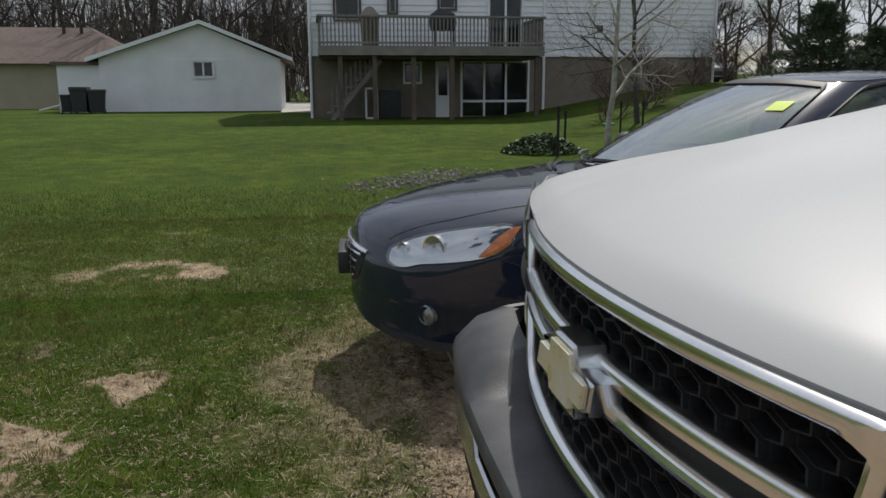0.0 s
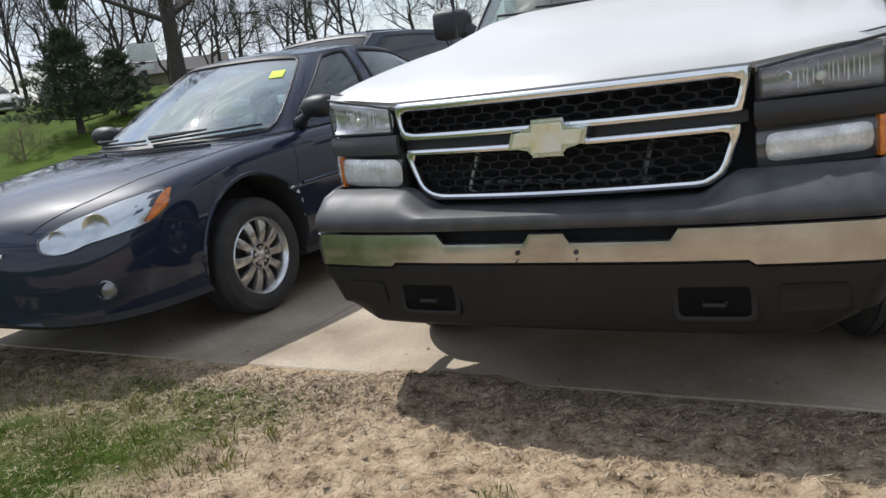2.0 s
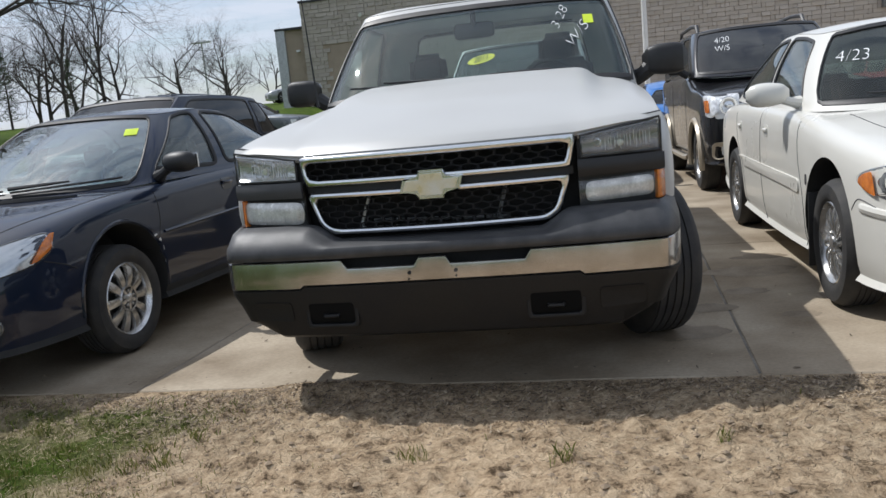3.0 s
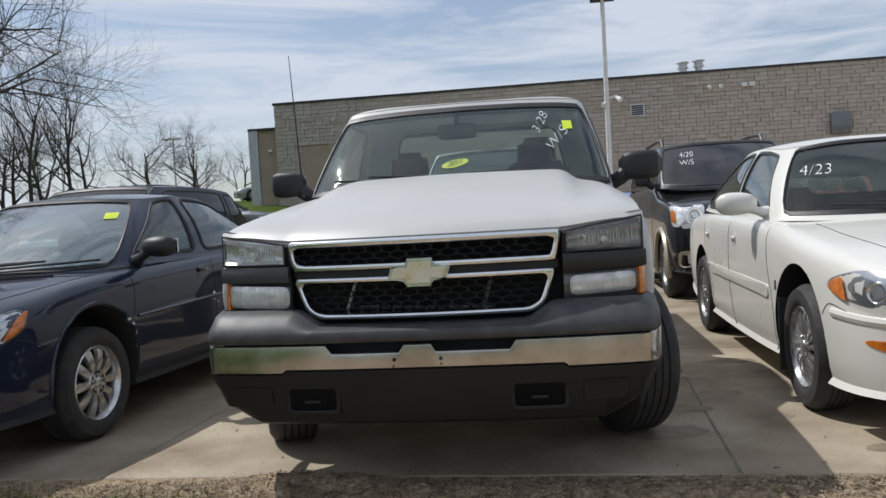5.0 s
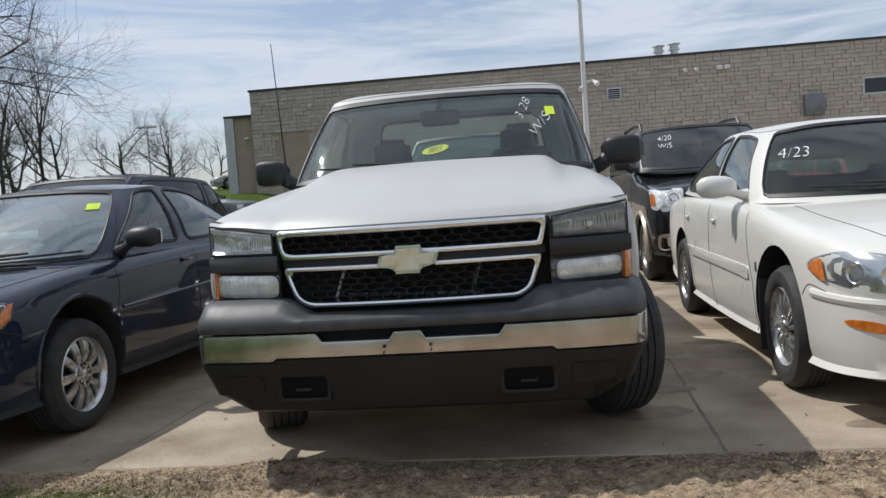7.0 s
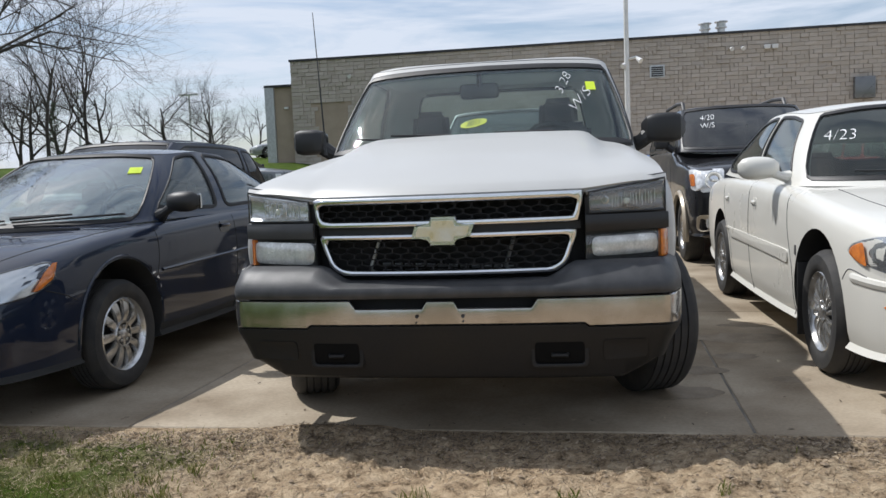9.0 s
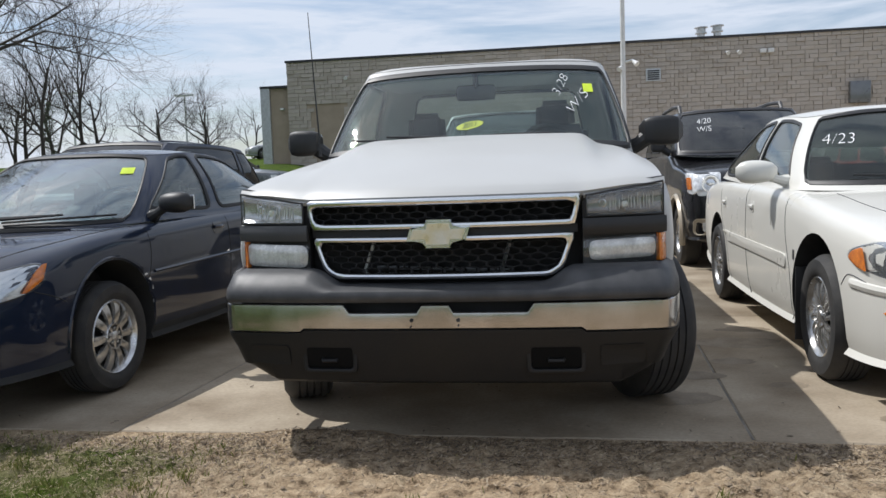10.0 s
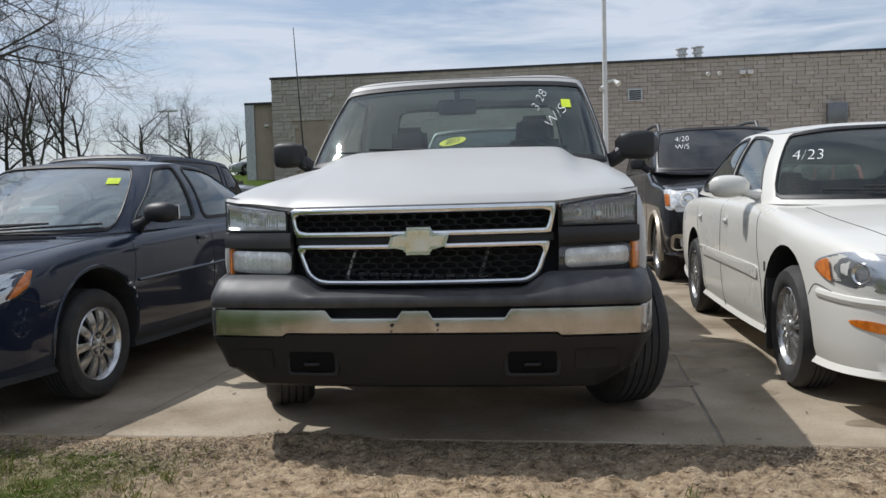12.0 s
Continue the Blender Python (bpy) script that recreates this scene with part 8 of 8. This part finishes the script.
def ground_cover(name, x, y, r, label, n=900, size=0.06, seed=3, h=0.28):
    """A low leafy evergreen mound."""
    rng = random.Random(seed)
    verts, faces = [], []
    z0 = terrain(x, y)
    for k in range(n):
        a, d = rng.uniform(0, 6.283), r * math.sqrt(rng.random())
        hh = h * (1 - (d / r) ** 2) * rng.uniform(0.3, 1.15) + 0.03
        c = Vector((x + d * math.cos(a), y + d * math.sin(a) * 1.3, z0 + hh))
        u = Vector((rng.uniform(-1, 1), rng.uniform(-1, 1), rng.uniform(-0.3, 0.8))).normalized()
        v = u.cross(Vector((rng.uniform(-1, 1), rng.uniform(-1, 1), rng.uniform(-1, 1)))).normalized()
        s = size * rng.uniform(0.6, 1.3)
        i = len(verts)
        verts += [tuple(c - u * s), tuple(c + v * s * 0.45), tuple(c + u * s), tuple(c - v * s * 0.45)]
        faces.append((i, i + 1, i + 2, i + 3))
    me = bpy.data.meshes.new(name)
    me.from_pydata(verts, [], faces)
    me.materials.append(LEAFM)
    return tagged(new(name, me), label, "shrub")


ground_cover("evergreen_shrub", -13.6, 3.85, 0.58, "low dark leafy evergreen shrub on the lawn", 1500, 0.055, h=0.3)
for k, (x, y, h) in enumerate(((-12.9, 3.95, 0.9), (-14.3, 5.67, 0.9), (-14.7, 6.3, 0.85), (-15.0, 4.75, 0.7))):
    e = thing("fence_post", x, y, terrain(x, y), 20 * k, "dark metal stake standing in the lawn", "post", "lawn stakes")
    bm = bmesh.new()
    tube(bm, [(0, 0, -0.1), (0.01, 0, h)], 0.025, 4)
    part("stake", bm, POST, e)
    bm = bmesh.new()
    box(bm, -0.03, -0.005, h - 0.1, 0.03, 0.005, h - 0.02)
    part("cap", bm, POST, e)
bm = bmesh.new()
bmesh.ops.create_icosphere(bm, subdivisions=1, radius=0.09, matrix=Matrix.Translation((-14.4, 5.46, terrain(-14.4, 5.46) + 0.45)) @ Matrix.Diagonal((0.9, 1.8, 0.5, 1)))
solo("tree_tie", bm, surf("green_tie", (0.03, 0.3, 0.12), 0.6), "green tie band round the young tree trunk", "tie")


# ---- grass, straw, mulch, clods ----
def scatter(name, n, region, keep, make, mat, label, category, seed):
    rng = np.random.RandomState(seed)
    verts, faces = [], []
    x0, x1, y0, y1 = region
    X, Y = rng.uniform(x0, x1, n), rng.uniform(y0, y1, n)
    U = rng.uniform(0, 1, (n, 6))
    for x, y, u in zip(X, Y, U):
        if keep(x, y, u[5]):
            make(verts, faces, x, y, terrain(x, y), u)
    me = bpy.data.meshes.new(name)
    me.from_pydata(verts, [], faces)
    me.materials.append(mat)
    return tagged(new(name, me), label, category, kind="stuff")


def blade(h0, h1, w, flat=0.5):
    def make(verts, faces, x, y, z, u):
        a, h = u[0] * 6.283, h0 + (h1 - h0) * u[1] * u[1]
        lx, ly = math.cos(u[2] * 6.283) * h * flat * (0.3 + u[3]), math.sin(u[2] * 6.283) * h * flat * (0.3 + u[3])
        cx, cy = math.cos(a) * w, math.sin(a) * w
        i = len(verts)
        verts += [(x - cx, y - cy, z - 0.004), (x + cx, y + cy, z - 0.004), (x + lx * 0.4 + cx * 0.7, y + ly * 0.4 + cy * 0.7, z + h * 0.6), (x + lx, y + ly, z + h)]
        faces += [(i, i + 1, i + 2), (i, i + 2, i + 3)]
    return make


def flake(l0, l1, w, tilt=0.3):
    def make(verts, faces, x, y, z, u):
        a, L = u[0] * 6.283, l0 + (l1 - l0) * u[1]
        dx, dy = math.cos(a) * L, math.sin(a) * L
        px, py = -math.sin(a) * w * (0.5 + u[2]), math.cos(a) * w * (0.5 + u[2])
        t = (u[3] - 0.35) * tilt * L
        i = len(verts)
        z += 0.003 + 0.006 * u[4]
        verts += [(x - dx - px, y - dy - py, z - t), (x + dx - px, y + dy - py, z + t), (x + dx + px, y + dy + py, z + t + w * u[4]), (x - dx + px, y - dy + py, z - t + w * u[4])]
        faces.append((i, i + 1, i + 2, i + 3))
    return make


def lumps(verts, faces, x, y, z, u):
    r = 0.002 + 0.016 * u[0] ** 11
    i = len(verts)
    for (a, b, c) in ((1, 0, 0), (-1, 0, 0), (0, 1, 0), (0, -1, 0), (0, 0, 1), (0, 0, -0.5)):
        k = 0.7 + 0.6 * ((u[1] * 7 + a * 3 + b * 5 + c * 11) % 1)
        verts.append((x + a * r * k + b * 0.3 * r, y + b * r * k - a * 0.3 * r, z + c * r * 0.5 * k + r * 0.1))
    for f in ((0, 2, 4), (2, 1, 4), (1, 3, 4), (3, 0, 4), (2, 0, 5), (1, 2, 5), (3, 1, 5), (0, 3, 5)):
        faces.append(tuple(i + q for q in f))


def on_lawn(x, y):
    return y < edge_y(x) - 0.02 or x < -5.4


def tuft(x, y):
    return 0.5 + 0.5 * noise.noise((x * 5.5, y * 5.5, 4.0)) + 0.35 * noise.noise((x * 17, y * 17, 8.0))


scatter("grass", 600000, (-7.5, 2.6, -3.4, 0.3), lambda x, y, k: on_lawn(x, y) and k < (1 - soil_near(x, y)) ** 1.4 * max(0.0, tuft(x, y) - 0.1), blade(0.008, 0.036, 0.002), GRASSM, "short patchy spring grass blades", "grass", 1)
scatter("grass", 60000, (-10.5, -7.3, -7, 3), lambda x, y, k: k < (0.15 + 0.6 * tuft(x, y)) * smooth01(-10.5, -8, x), blade(0.015, 0.05, 0.004), GRASSM, "mown lawn grass blades", "grass", 2)
scatter("straw", 210000, (-6.5, 2.6, -3.4, 0.2), lambda x, y, k: on_lawn(x, y) and k < 0.55 * (1 - abs(soil_near(x, y) - 0.5) * 1.9), flake(0.006, 0.022, 0.0007, 0.8), STRAWM, "dry straw and dead grass on the soil", "straw", 3)
scatter("mulch", 90000, (-4.5, 3.2, -1.6, 0.12), lambda x, y, k: on_lawn(x, y) and k < 1.2 * math.exp(-((edge_y(x) - y) / (0.32 + 0.2 * noise.noise((x * 1.3, 3, 0)))) ** 2), flake(0.003, 0.013, 0.002, 0.7), BITSM, "dark dry mulch bits along the concrete edge", "mulch", 4)
scatter("mulch", 17000, (-2.8, 3.0, -3.0, 0.05), lambda x, y, k: on_lawn(x, y) and k < 0.6 * soil_near(x, y) * max(0.0, 0.35 + noise.noise((x * 1.7, y * 1.7, 6.0))), flake(0.002, 0.008, 0.0012, 0.7), BITSM, "small dark bits strewn on the soil", "mulch", 6)
scatter("soil_clods", 90000, (-2.6, 3.0, -3.0, 0.1), lambda x, y, k: on_lawn(x, y) and k < soil_near(x, y) * smooth01(3.0, 2.3, x) * (0.1 + 0.7 * max(0, noise.noise((x * 2.2, y * 2.2, 1.0)) + 0.1)), lumps, CLOD, "loose dry soil clods", "soil", 5)


def grass_tufts():
    """Single tufts standing in the bare soil and the thin lawn."""
    rng = random.Random(52)
    verts, faces = [], []
    spots = [(-0.05, -0.62), (0.5, -0.72), (1.05, -0.55), (-0.75, -1.05), (-0.3, -1.25), (1.5, -0.9), (0.9, -1.3), (-1.3, -0.7), (2.0, -0.5)]
    spots += [(rng.uniform(-4.5, -0.6), rng.uniform(-2.4, -0.3)) for k in range(60)]
    for cx, cy in spots:
        w = rng.uniform(0.03, 0.085)
        for k in range(int(900 * w)):
            a, d = rng.uniform(0, 6.283), w * rng.random() ** 0.7
            x, y = cx + d * math.cos(a), cy + d * math.sin(a)
            blade(0.02, 0.055, 0.0016)(verts, faces, x, y, terrain(x, y), [rng.random() for q in range(6)])
    me = bpy.data.meshes.new("grass")
    me.from_pydata(verts, [], faces)
    me.materials.append(GRASSM)
    return tagged(new("grass", me), "small green grass tufts in bare soil", "grass", kind="stuff")


grass_tufts()


def on_slab(verts, faces, x, y, z, u):
    flake(0.004, 0.014, 0.002 + 0.004 * u[3] ** 3, 0.4)(verts, faces, x, y, lot_z(x), u)


scatter("straw", 900, (-3.6, 2.6, 0.0, 2.2), lambda x, y, k: y > edge_y(x) + 0.02 and k < 0.1 + 0.9 * math.exp(-(y - edge_y(x)) / 0.25), on_slab, BITSM, "dry bits blown onto the concrete", "straw", 8)


def stone_bed():
    """Loose dark stones strewn over a worn patch of lawn beside the sedan."""
    rng = random.Random(14)
    verts, faces = [], []
    for k in range(900):
        t = rng.random()
        x, y = -9.4 - 1.7 * t + rng.gauss(0, 0.28), 0.35 + 1.5 * t + rng.gauss(0, 0.3)
        r = 0.01 + 0.026 * rng.random() ** 3
        z = terrain(x, y)
        i = len(verts)
        for a, b, c in ((1, 0, 0), (-1, 0, 0), (0, 1, 0), (0, -1, 0), (0, 0, 1), (0, 0, -0.5)):
            q = r * rng.uniform(0.7, 1.3)
            verts.append((x + a * q, y + b * q, z + 0.01 + c * q * 0.7))
        for f in ((0, 2, 4), (2, 1, 4), (1, 3, 4), (3, 0, 4), (2, 0, 5), (1, 2, 5), (3, 1, 5), (0, 3, 5)):
            faces.append(tuple(i + q for q in f))
    me = bpy.data.meshes.new("gravel")
    me.from_pydata(verts, [], faces)
    me.materials.append(blade_material("loose_stones", (0.05, 0.045, 0.04), (0.11, 0.10, 0.09), (0.26, 0.25, 0.23)))
    return tagged(new("gravel", me), "loose dark and pale stones strewn on the lawn", "gravel", kind="stuff")


stone_bed()
